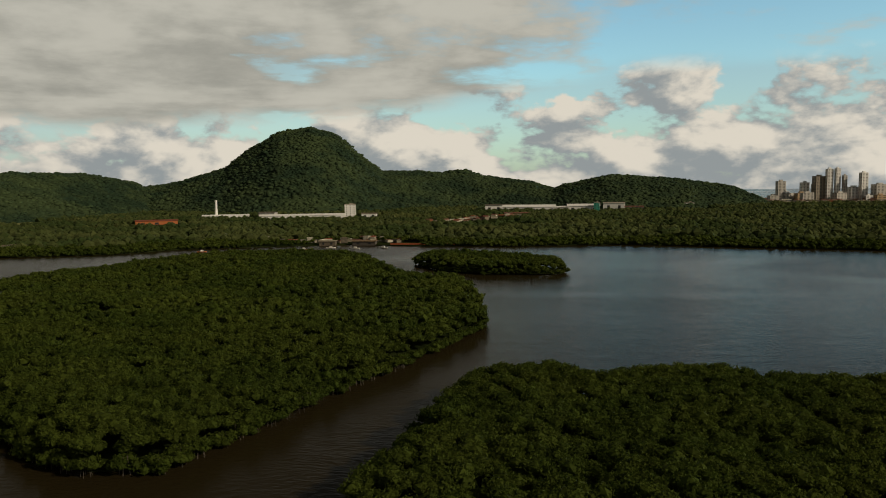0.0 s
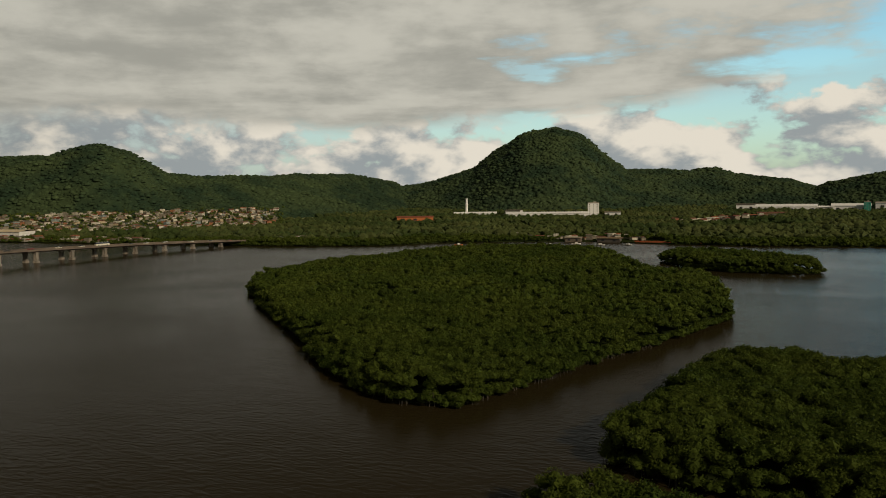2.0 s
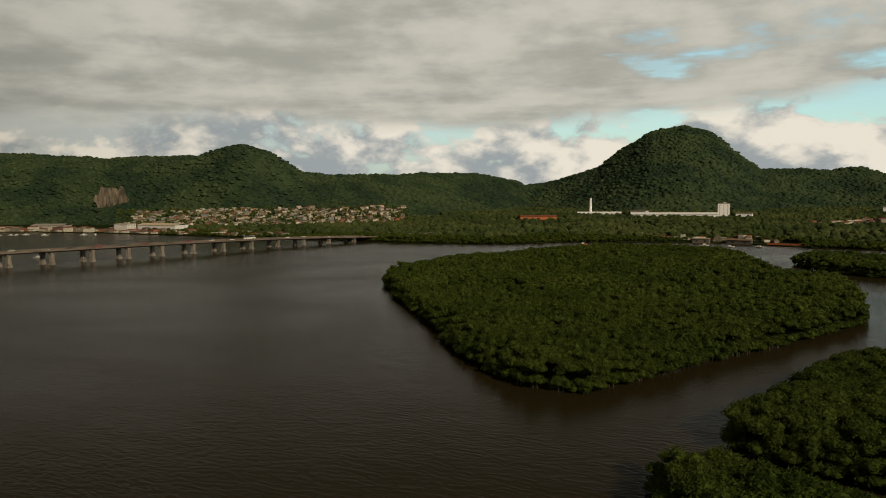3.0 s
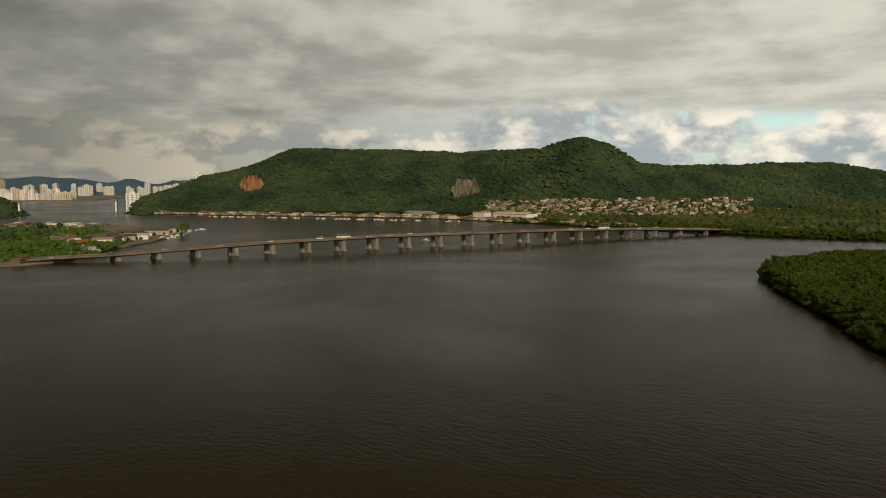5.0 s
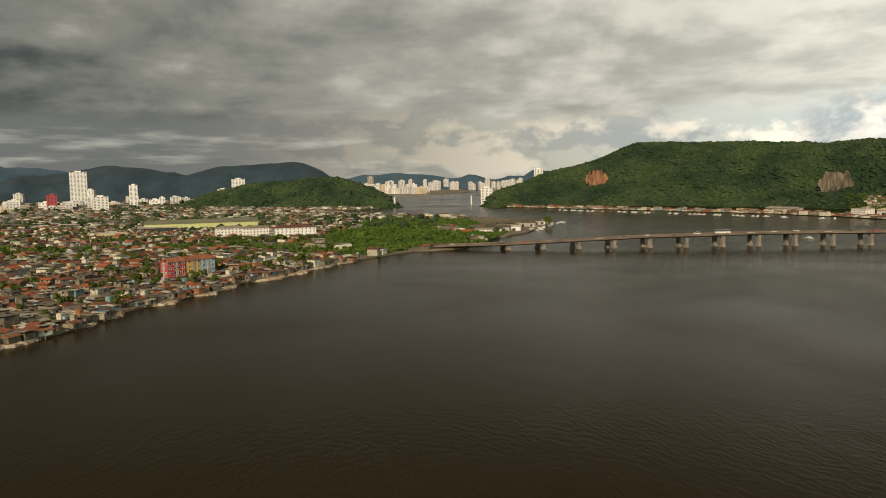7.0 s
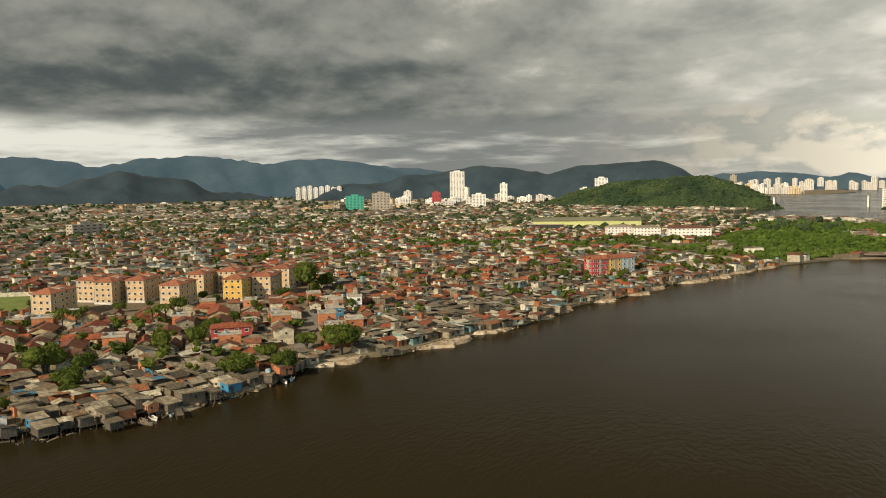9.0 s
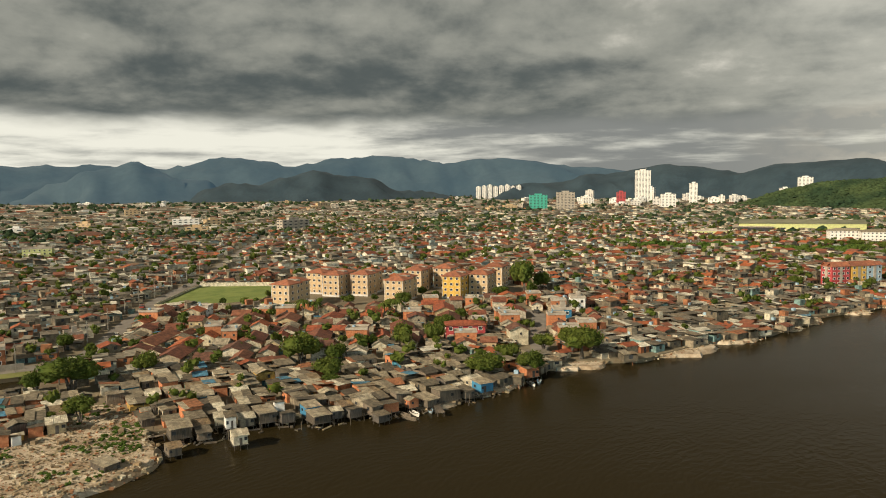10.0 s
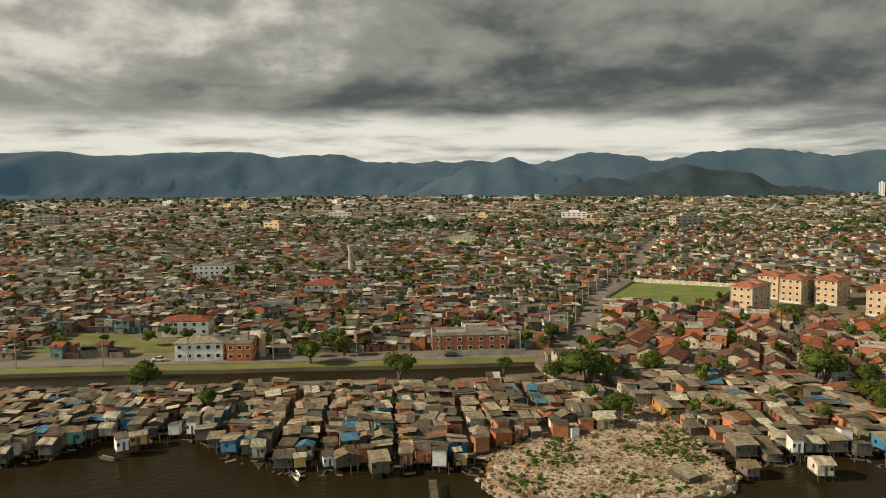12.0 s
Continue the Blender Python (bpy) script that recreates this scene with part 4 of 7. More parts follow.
def park(kind, m):
    if kind in used:
        return copy_thing(CARS[kind], m)
    used.add(kind)
    CARS[kind].matrix_basis = m
    return CARS[kind]


for i, (x, y, t) in enumerate(along(BRIDGE, 19.0)[1:]):
    kind = "bus" if i in (11, 24) else "van" if i % 7 == 3 else "car"
    o = rng.choice([-5.4, -2.2, 2.2, 5.4]) + rng.uniform(-0.3, 0.3)
    park(kind, pose(x - o * math.sin(t), y + o * math.cos(t), deck_height(y) + 0.02, 0, 0, math.degrees(t) + (180 if o > 0 else 0)))

# ---- town plan ----
ROAD_IN = [(-150, -424), (-203, -471), (-253, -515), (-340, -574), (-480, -690), (-700, -860)]
ROAD_CANAL = [uv(26, 108), uv(-60, 109), uv(-300, 112)]
LANE = [(-318, -360), (-303, -331), (-260, -313), (-232, -300)]
PITCH = [(-242, -502), (-303, -540), (-330, -490), (-260, -456)]
LOT = [(-3, -532), (-24, -558), (-52, -522), (-43, -503)]
ESTATE = [(-252, -440), (-268, -456), (-330, -480), (-392, -400), (-372, -362), (-335, -362), (-300, -385)]
CLAY = [(-152, -408), (-200, -462), (-230, -488), (-244, -450), (-244, -436), (-300, -380), (-335, -358), (-300, -300), (-262, -290), (-232, -316), (-196, -350), (-172, -378)]
GREEN = [(-590, -75), (-545, -122), (-560, -160), (-600, -185), (-640, -215), (-640, -420), (-690, -430), (-700, -250), (-720, -215), (-700, -150), (-900, -130), (-1050, -80), (-1000, 40), (-850, 40), (-768, 45), (-622, -12)]
RUBBLE = [uv(-1, 14), uv(-2, 4), uv(2, -3), uv(8, -7), uv(22, -10), uv(34, -6), uv(41, 1), uv(44, 12), uv(45, 24), uv(43, 40), uv(40, 52), uv(33, 46), uv(28, 33), uv(20, 27), uv(8, 25), uv(2, 20)]
FRONT_U = [-170, -100, -92, -87, -81, -74, -65, -54, -40, -22, -12, -3, 0, 5, 22, 27, 31, 38, 43, 46, 50, 58, 67, 72, 80, 95, 108, 128, 143, 170]
FRONT_V = [18, 21, 27, 35, 40, 34, 36, 24, 14, 15, 13, 12, 22, 25, 26, 32, 44, 54, 46, 26, 14, 10, 14, 11, 8, 6, 4, 8, 13, 22]


def local(p):
    return (p[:, 0] + 66) * -0.871 + (p[:, 1] + 350) * 0.491, (p[:, 0] + 66) * -0.491 + (p[:, 1] + 350) * -0.871


def strip(name, line, half, z, mat, label, category):
    """A flat band along a line."""
    s = Shape()
    pts = along(line, 6.0)
    for (ax, ay, at), (bx, by, bt) in zip(pts, pts[1:]):
        s.face([(ax + half * math.sin(at), ay - half * math.cos(at), z), (bx + half * math.sin(bt), by - half * math.cos(bt), z), (bx - half * math.sin(bt), by + half * math.cos(bt), z), (ax - half * math.sin(at), ay + half * math.cos(at), z)])
    return tagged(new(name, s.mesh(name, [mat])), label, category, kind="structure")


strip("road", ROAD_CANAL, 4.2, 1.27, M["road"], "pale dusty road along the canal", "road")
strip("verge", [uv(24, 100.5), uv(-300, 102)], 3.4, 1.255, M["grass"], "strip of grass between road and canal", "grass")
strip("road", ROAD_IN, 3.4, 1.285, M["road"], "pale dusty street into the town", "road")
strip("road", LANE, 3.0, 1.28, M["road"], "pale dusty street down to the water", "road")


def sheet_of(name, outline, z, mat, label, category):
    s = Shape()
    s.face([(x, y, z) for x, y in outline])
    return tagged(new(name, s.mesh(name, [mat])), label, category, kind="structure")


sheet_of("football_pitch", PITCH, 1.26, M["turf"], "worn green football pitch between houses", "pitch")
sheet_of("grass_lot", LOT, 1.262, M["grass"], "rough grass on an empty lot beside the road", "grass")
ob = land("rubble_spit", RUBBLE, 1.3, M["rubble"], "pale rubble and rubbish filling the river's edge", "ground", 3.0, 2.0, 3.0)

# walls round the pitch
for k in range(4):
    (ax, ay), (bx, by) = PITCH[k], PITCH[(k + 1) % 4]
    s = Shape()
    s.box(((ax + bx) / 2, (ay + by) / 2, 1.2), (math.hypot(bx - ax, by - ay), 0.25, 2.2 if k in (1, 2) else 1.2), math.atan2(by - ay, bx - ax))
    tagged(new("boundary_wall", s.mesh("boundary_wall", [M["plaster"]])), "pale low wall along the football pitch", "wall", kind="structure")

# stones and rubbish
rocks = Shape()
pts = np.concatenate([scattered(RUBBLE, 0.8), np.array([(x + rng.uniform(-2, 2), y + rng.uniform(-2, 2)) for x, y in wavy(TOWN[4:], 0.9, 3.0, closed=False) for _ in range(2)])])
for x, y in pts:
    w = rng.uniform(0.12, 0.55) * (2.2 if rng.random() < 0.08 else 1)
    rocks.box((x, y, 1.22 if inside(np.array([(x, y)]), RUBBLE)[0] else 0.9), (w, w * rng.uniform(0.5, 1.2), w * rng.uniform(0.3, 0.7)), rng.uniform(0, 3))
M["debris"] = palette("debris", [(0.42, 0.36, 0.27), (0.33, 0.25, 0.17), (0.48, 0.42, 0.34), (0.26, 0.20, 0.14), (0.60, 0.56, 0.50), (0.36, 0.18, 0.10), (0.38, 0.31, 0.22), (0.28, 0.24, 0.18)])
for x, y in wavy(RUBBLE, 0.35, 3.0):
    for _ in range(2):
        w = rng.uniform(0.25, 1.1)
        rocks.box((x + rng.normal(0, 1.0), y + rng.normal(0, 1.0), rng.uniform(-0.3, 1.1)), (w, w * rng.uniform(0.6, 1.3), w * rng.uniform(0.4, 0.8)), rng.uniform(0, 3))
stuff("rubble", rocks.mesh("rubble", [M["debris"]]), "broken bricks, stones and rubbish along the shore", "rubble")
tufts = scattered(RUBBLE, 1.5)
tufts = tufts[np.array([noise.noise((x * 0.09, y * 0.09, 8.0)) for x, y in tufts]) + rng.uniform(-0.15, 0.15, len(tufts)) > 0.09]
v, f = planted([crown(0.9, 0.6, 2, 1, 30, 0.35, 90 + s) for s in range(3)], np.c_[tufts, np.full(len(tufts), 1.2)], rng.uniform(0.3, 1.0, len(tufts)))
stuff("weeds", mesh_of("weeds", v, f, [M["scrub"]]), "weeds growing through the rubble", "weeds")

# ---- stilt houses ----


def wave_sheet(l, w, seed, tone):
    """One corrugated sheet, l long down the slope and w wide."""
    g = np.random.default_rng(seed)
    n_ = 10
    s = Shape()
    xs = np.linspace(-w / 2, w / 2, n_)
    for z0 in (0.03, 0.0):
        for y in (-l / 2, l / 2):
            for i, x in enumerate(xs):
                s.v.append((x, y, z0 + (0.045 if i % 2 else 0.0) + g.uniform(-0.01, 0.01)))
    for i in range(n_ - 1):
        s.f.append((i, i + 1, n_ + i + 1, n_ + i))
        s.f.append((2 * n_ + i, 3 * n_ + i, 3 * n_ + i + 1, 2 * n_ + i + 1))
        s.f.append((i, 2 * n_ + i, 2 * n_ + i + 1, i + 1))
        s.f.append((n_ + i, n_ + i + 1, 3 * n_ + i + 1, 3 * n_ + i))
    s.m = [0] * len(s.f)
    return s.mesh("roof_sheet", [M[tone]])


def post_mesh(name, w, h, mat):
    s = Shape()
    s.box((0, 0, 0), (w, w, h), bottom=True)
    return s.mesh(name, [mat])


def slab_mesh(name, size, mat):
    s = Shape()
    s.box((0, 0, 0), size, bottom=True)
    return s.mesh(name, [mat])


DOOR = slab_mesh("door", (0.85, 0.07, 1.9), M["plank_dark"])
PANE = slab_mesh("window", (0.9, 0.08, 0.8), M["window"])
STILT = post_mesh("stilt", 0.16, 2.6, M["plank_dark"])
SHEETS = {}


def roof_sheet(l, w, tone):
    key = (round(l * 2) / 2, round(w, 1), tone)
    if key not in SHEETS:
        SHEETS[key] = wave_sheet(key[0], key[1], len(SHEETS), tone)
    return SHEETS[key]


def shack(w, d, h, mat, gabled, label, seed, tone, floor=1.5):
    """A stilt house: stilts, platform, walls, door, windows, and a roof of corrugated sheets. Its water level is z 0."""
    g = np.random.default_rng(seed)
    thing = tagged(new("stilt_house"), label, "shack", "stilt houses")
    for x in (-w * 0.45, 0, w * 0.45):
        for y in (-d * 0.45, d * 0.45):
            part("stilt", STILT, thing).matrix_basis = pose(x + g.uniform(-0.1, 0.1), y, floor - 2.6, g.uniform(-4, 4), g.uniform(-4, 4), 0)
    part("platform", slab_mesh("platform", (w + 0.5, d + 0.6, 0.14), M["plank_dark"]), thing).location = (0, 0.1, floor - 0.14)
    walls = Shape()
    walls.box((0, 0, floor), (w, d, h))
    rise = d * 0.16 if gabled else 0.55
    if gabled:
        for x in (-w / 2, w / 2):
            walls.face([(x, -d / 2, floor + h), (x, d / 2, floor + h), (x, 0, floor + h + rise)])
    else:
        k = [(-w / 2, d / 2), (w / 2, d / 2)]
        walls.face([(*k[0], floor + h), (*k[1], floor + h), (*k[1], floor + h + rise * 0.9), (*k[0], floor + h + rise * 0.9)])
        for x in (-w / 2, w / 2):
            walls.face([(x, -d / 2, floor + h), (x, d / 2, floor + h), (x, d / 2, floor + h + rise * 0.9)])
    part("wall", walls.mesh("wall", [M[mat]]), thing)
    part("door", DOOR, thing).location = (g.uniform(-0.25, 0.25) * w, -d / 2 - 0.02, floor + 0.02)
    part("window", PANE, thing).location = (g.choice([-0.36, 0.36]) * w, -d / 2 - 0.02, floor + 1.1)
    for x in (-1, 1):
        if g.random() < 0.7:
            part("window", PANE, thing).matrix_basis = pose(x * (w / 2 + 0.02), g.uniform(-0.2, 0.2) * d, floor + 1.1, 0, 0, 90)
    n_ = max(3, round(w / 1.25))
    sw = (w + 0.7) / n_ + 0.12
    slopes = [(-1, d / 2 + 0.45), (1, d / 2 + 0.45)] if gabled else [(0, d + 0.8)]
    for side, run in slopes:
        tilt = math.atan2(rise, d / 2 if gabled else d)
        l = run / math.cos(tilt)
        for i in range(n_):
            x = (i + 0.5) / n_ * (w + 0.7) - (w + 0.7) / 2
            if side:
                y, z, a = side * (run / 2 - 0.02), floor + h + rise - run / 2 * math.tan(tilt) + 0.06, -side * tilt
            else:
                y, z, a = 0, floor + h + rise / 2 + 0.05, tilt
            part("roof_sheet", roof_sheet(l, sw, tone), thing).matrix_basis = pose(x + g.uniform(-0.05, 0.05), y + g.uniform(-0.2, 0.2), z + 0.035 * (i % 2) + g.uniform(0, 0.03), math.degrees(a) + g.uniform(-1, 1), g.uniform(-1.2, 1.2), g.uniform(-2, 2))
    return thing


KINDS = [
    (4.6, 5.6, 2.5, "plank", False, "weathered grey plank shack with a corrugated roof on stilts", 9),
    (4.2, 6.4, 2.6, "plank", True, "grey plank shack with a low gabled corrugated roof", 7),
    (5.2, 5.0, 2.4, "plank_dark", False, "dark plank shack with a corrugated lean-to roof", 8),
    (3.8, 5.2, 2.5, "plank_dark", True, "dark plank shack with a gabled fibre-cement roof", 6),
    (4.8, 7.4, 2.5, "plank", False, "long weathered plank shack with a patched roof", 6),
    (4.4, 5.0, 3.0, "brick", False, "bare orange brick shack with a corrugated roof", 11),
    (4.2, 5.4, 2.6, "plaster", True, "pale plastered shack with a gabled grey roof", 8),
    (4.0, 4.8, 2.6, "blue", False, "bright blue painted shack with a grey roof", 5),
    (3.8, 4.6, 2.7, "teal", True, "turquoise painted shack with a grey roof", 2),
    (3.6, 4.2, 2.6, "yellow", True, "ochre yellow painted shack with a grey roof", 2),
    (4.0, 4.6, 2.7, "ivory", False, "whitewashed shack with a grey roof", 7),
    (4.2, 5.0, 2.7, "rust", False, "rust red painted shack with a grey roof", 4),
    (3.4, 4.4, 2.4, "plank", False, "small weathered plank hut with a dark roof", 7),
    (3.2, 4.6, 2.6, "plank_dark", True, "narrow dark plank hut with a pale roof", 7),
    (3.6, 4.2, 2.4, "brick", True, "small bare brick hut with a grey roof", 5),
]
ROOFS = ["sheet", "sheet_brown", "sheet_dark", "sheet_pale", "sheet", "sheet_dark", "sheet_pale", "sheet", "sheet_brown", "sheet_pale", "sheet_dark", "sheet_brown", "sheet_dark", "sheet_pale", "sheet"]
MODELS = [shack(*k[:6], 100 + i, ROOFS[i]) for i, k in enumerate(KINDS)]
weights = np.array([k[6] for k in KINDS], float)
weights /= weights.sum()
crowded = np.array([0.55, 0.5, 0.8, 0.8, 0.35, 1.7, 1.0, 1.0, 2.0, 2.2, 1.4, 1.7, 1.0, 1.2, 1.9]) * weights
crowded /= crowded.sum()
placed, rest = [], []
u = -165.0
while u < 150:
    v = np.interp(u, FRONT_U, FRONT_V) + rng.uniform(-1.5, 1.5)
    limit = 71 if u < 22 else np.interp(u, [22, 60, 110, 150], [76, 74, 58, 42])
    col_turn = rng.normal(0, 4)
    while v < limit:
        k = rng.choice(len(KINDS), p=crowded if u < 26 else weights)
        fit_ = 0.74 if u < 26 else 0.95
        depth = (KINDS[k][1] + rng.uniform(-0.2, 0.5)) * fit_
        x, y = uv(u + rng.uniform(-0.4, 0.4), v + depth / 2)
        clear_ = not inside(np.array([(x, y)]), RUBBLE)[0] and all(math.hypot(x - a, y - b) > r for a, b, r in ((-170, -338, 6), (-132, -405, 4), (-128, -393, 5), (-113, -367, 4.5), (-181, -357, 5), (-26, -457, 3.5), (-35, -429, 2.5)))
        if clear_ and rng.random() < (0.86 if v < np.interp(u, FRONT_U, FRONT_V) + 14 else 0.95):
            turn = math.degrees(TOWN_TURN) + col_turn + rng.normal(0, 3.0 if u > 30 else 6.0) + (90 if rng.random() < (0.1 if u > 30 else 0.28) else 0) + (180 if rng.random() < 0.35 else 0)
            z = 0.0 if v < np.interp(u, FRONT_U, FRONT_V) + 9 else rng.uniform(-0.9, -0.3)
            placed.append((v - np.interp(u, FRONT_U, FRONT_V), k, x, y, z, turn, fit_))
        v += depth + rng.uniform(0.0, 0.7) + (rng.uniform(1.5, 3.5) if rng.random() < 0.1 else 0)
    u += (3.5 if u < 26 else 4.4) + rng.uniform(-0.3, 0.5) + (1.8 if rng.random() < 0.2 else 0)
for k, x, y, turn in ((2, -149, -305, 8), (6, -121, -323, -5), (1, -110, -331, 4), (9, -16, -415, 20), (7, -33, -418, 5), (7, -29, -421, 0), (4, -97, -335, 25), (0, -52, -372, 10), (10, -12, -412, 30)):
    placed = [r for r in placed if math.hypot(r[2] - x, r[3] - y) > 4.6]
    placed.append((0.0, k, x, y, 0.0 if k != 4 else -0.6, math.degrees(TOWN_TURN) + turn, 0.85))
placed.sort(key=lambda r: r[0])
NEAREST = 138
seen_kinds = set()
for _, k, x, y, z, turn, fit_ in placed[:NEAREST]:
    m = pose(x, y, z, rng.uniform(-0.8, 0.8), rng.uniform(-0.8, 0.8), turn) @ Matrix.Diagonal((fit_ * rng.uniform(0.88, 1.06), fit_ * rng.uniform(0.88, 1.06), rng.uniform(0.72, 1.0), 1))
    if k in seen_kinds:
        copy_thing(MODELS[k], m)
    else:
        seen_kinds.add(k)
        MODELS[k].matrix_basis = m
joined = Shape()
for _, k, x, y, z, turn, fit_ in placed[NEAREST:]:
    w, d, h, mat, gabled = KINDS[k][:5]
    w, d, h = w * fit_, d * fit_, h * rng.uniform(0.65, 1.15) - 0.4
    a = radians(turn)
    joined.box((x, y, z), (w, d, 1.5 + h), a, 3 if rng.random() < 0.4 else {"plank": 0, "plank_dark": 1, "brick": 2}.get(mat, 3))
    if gabled:
        joined.gable((x, y, z + 1.5 + h), (w, d), d * 0.16, a, 4, 0.36, 0.06)
    else:
        q = rng.uniform(0.3, 0.7)
        for o, k in ((-(1 - q) / 2, q), (q / 2, 1 - q)):
            joined.shed((x + o * w * math.cos(a), y + o * w * math.sin(a), z + 1.5 + h + rng.uniform(0, 0.3)), (k * w, d), rng.uniform(0.3, 0.8), a, 4)
    for side in range(4):
        b = a + side * math.pi / 2
        o = (d if side % 2 == 0 else w) / 2 + 0.04
        s0 = rng.uniform(-1, 1)
        if rng.random() < 0.7:
            joined.face([(x + math.cos(b) * (s0 + i) + math.sin(b) * o, y + math.sin(b) * (s0 + i) - math.cos(b) * o, z + 2.2 + j) for i, j in ((-0.4, 0), (0.4, 0), (0.4, 1.0), (-0.4, 1.0))], 5)
stuff("shacks", joined.mesh("shacks", [M["plank"], M["plank_dark"], M["brick"], M["wall_shack"], M["roof_shack"], M["window"]]), "crowded wooden and brick shacks with grey corrugated roofs", "shacks")


# planks, poles and driftwood along the stilt houses
litter = Shape()
for _ in range(1500):
    u = rng.uniform(-165, 150)
    depth = rng.uniform(-2.5, 9) if rng.random() < 0.7 else rng.uniform(9, 40)
    x, y = uv(u, np.interp(u, FRONT_U, FRONT_V) + depth)
    if rng.random() < 0.4:
        litter.box((x, y, -0.8), (0.12, 0.12, rng.uniform(1.3, 3.4) if depth < 9 else 4.5), rng.uniform(0, 3), 0)
    else:
        base = 0.02 if depth < 2 else 0.62
        litter.box((x, y, base), (rng.uniform(0.8, 3.2), rng.uniform(0.2, 0.6), rng.uniform(0.08, 0.3)), rng.uniform(0, 3), int(rng.integers(0, 3)), bottom=True)
stuff("driftwood", litter.mesh("driftwood", [M["plank"], M["plank_dark"], M["debris"]]), "planks, poles and rubbish lying along the stilt houses", "driftwood")

# ---- brick houses with tiled roofs ----
TANK = None


def tank_mesh():
    s = Shape()
    ring = [(0.55 * math.cos(a), 0.55 * math.sin(a)) for a in np.linspace(0, 2 * math.pi, 11)[:-1]]
    for (ax, ay), (bx, by) in zip(ring, ring[1:] + ring[:1]):
        s.face([(ax, ay, 0), (bx, by, 0), (bx * 1.1, by * 1.1, 0.8), (ax * 1.1, ay * 1.1, 0.8)])
    s.face([(x * 1.1, y * 1.1, 0.8) for x, y in ring])
    return s.mesh("water_tank", [M["sky"]])


TANK = tank_mesh()


def brick_house(w, d, storeys, mat, roof, label, seed):
    g = np.random.default_rng(seed)
    thing = tagged(new("house"), label, "house", "houses near the pitch")
    h = 2.8 * storeys + 0.1
    body = Shape()
    body.box((0, 0, 0), (w, d, h))
    rise = d * 0.19
    top = Shape()
    if roof == "flat":
        top.box((0, 0, h), (w + 0.5, d + 0.5, 0.22), bottom=True)
        for x, y, a, b in ((0, d / 2 + 0.1, w + 0.4, 0.15), (0, -d / 2 - 0.1, w + 0.4, 0.15), (w / 2 + 0.1, 0, 0.15, d + 0.2), (-w / 2 - 0.1, 0, 0.15, d + 0.2)):
            top.box((x, y, h + 0.22), (a, b, 0.7))
        top_mat = M["concrete"]
        part("water_tank", TANK, thing, "pale blue water tank").location = (w * 0.25, d * 0.2, h + 0.22)
    else:
        top.gable((0, 0, h), (w, d), rise, 0, 0, 0.5, 0.14)
        for x in (-w / 2, w / 2):
            body.face([(x, -d / 2, h), (x, d / 2, h), (x, 0, h + rise)])
        top_mat = M["clay"] if roof == "clay" else M["sheet"]
    part("wall", body.mesh("wall", [M[mat]]), thing)
    part("roof", top.mesh("roof", [top_mat]), thing)
    part("door", DOOR, thing).location = (g.uniform(-0.3, 0.0) * w, -d / 2 - 0.02, 0.02)
    for level in range(storeys):
        for x in (-0.3, 0.3):
            if level or x > 0:
                part("window", PANE, thing).location = (x * w, -d / 2 - 0.02, 1.1 + 2.8 * level)
        part("window", PANE, thing).matrix_basis = pose(w / 2 + 0.02, g.uniform(-0.25, 0.25) * d, 1.1 + 2.8 * level, 0, 0, 90)
        part("window", PANE, thing).matrix_basis = pose(-w / 2 - 0.02, g.uniform(-0.25, 0.25) * d, 1.1 + 2.8 * level, 0, 0, 90)
    return thing


HOUSES = [
    (7.0, 8.0, 1, "plaster", "clay", "plastered single-storey house with a red clay roof", 5),
    (8.5, 7.0, 1, "plaster", "clay", "low pale house with a weathered clay-tile roof", 6),
    (6.5, 8.0, 2, "plaster", "clay", "two-storey plastered house with a clay roof", 2),
    (6.5, 7.5, 2, "brick", "flat", "unfinished two-storey brick house with a flat slab roof", 3),
    (6.0, 7.0, 1, "brick", "grey", "bare brick house with a grey corrugated roof", 6),
    (6.0, 7.5, 1, "plaster", "grey", "stained plaster house with a grey roof", 6),
    (6.0, 7.0, 2, "ivory", "flat", "white two-storey house with a flat roof and tank", 0.7),
    (6.0, 7.0, 1, "cream", "clay", "ochre house with a clay-tile roof", 2),
]
ROWS = [(-167, -398, 15), (-180, -423, 22), (-181, -386, 10), (-224, -475, 12), (-231, -461, 12), (-178, -406, 12), (-218, -421, 20), (-195, -392, 16), (-232, -409, 12), (-242, -395, 10), (-253, -383, 10), (-262, -352, 16), (-238, -358, 14), (-282, -366, 15), (-210, -375, 14), (-292, -338, 14)]
HOUSE_MODELS = [brick_house(*k[:6], 200 + i) for i, k in enumerate(HOUSES)]
hw = np.array([k[6] for k in HOUSES], float)
hw /= hw.sum()
first_use = set()
ax_, ay_ = np.array((-0.85, -0.53)), np.array((-0.53, 0.85))
spots = []
row = 0
b = -70.0
while b < 260:
    a = -60.0
    while a < 260:
        k = rng.choice(len(HOUSES), p=hw)
        w = HOUSES[k][0]
        p = np.array((-150.0, -408.0)) + ax_ * (a + w / 2) + ay_ * b
        spots.append((p[0], p[1], k, row))
        a += w * 0.94 + (0.2 if rng.random() < 0.7 else 2.8)
    b += 7.9 if row % 2 == 0 else 10.2
    row += 1
pp = np.array([s_[:2] for s_ in spots])
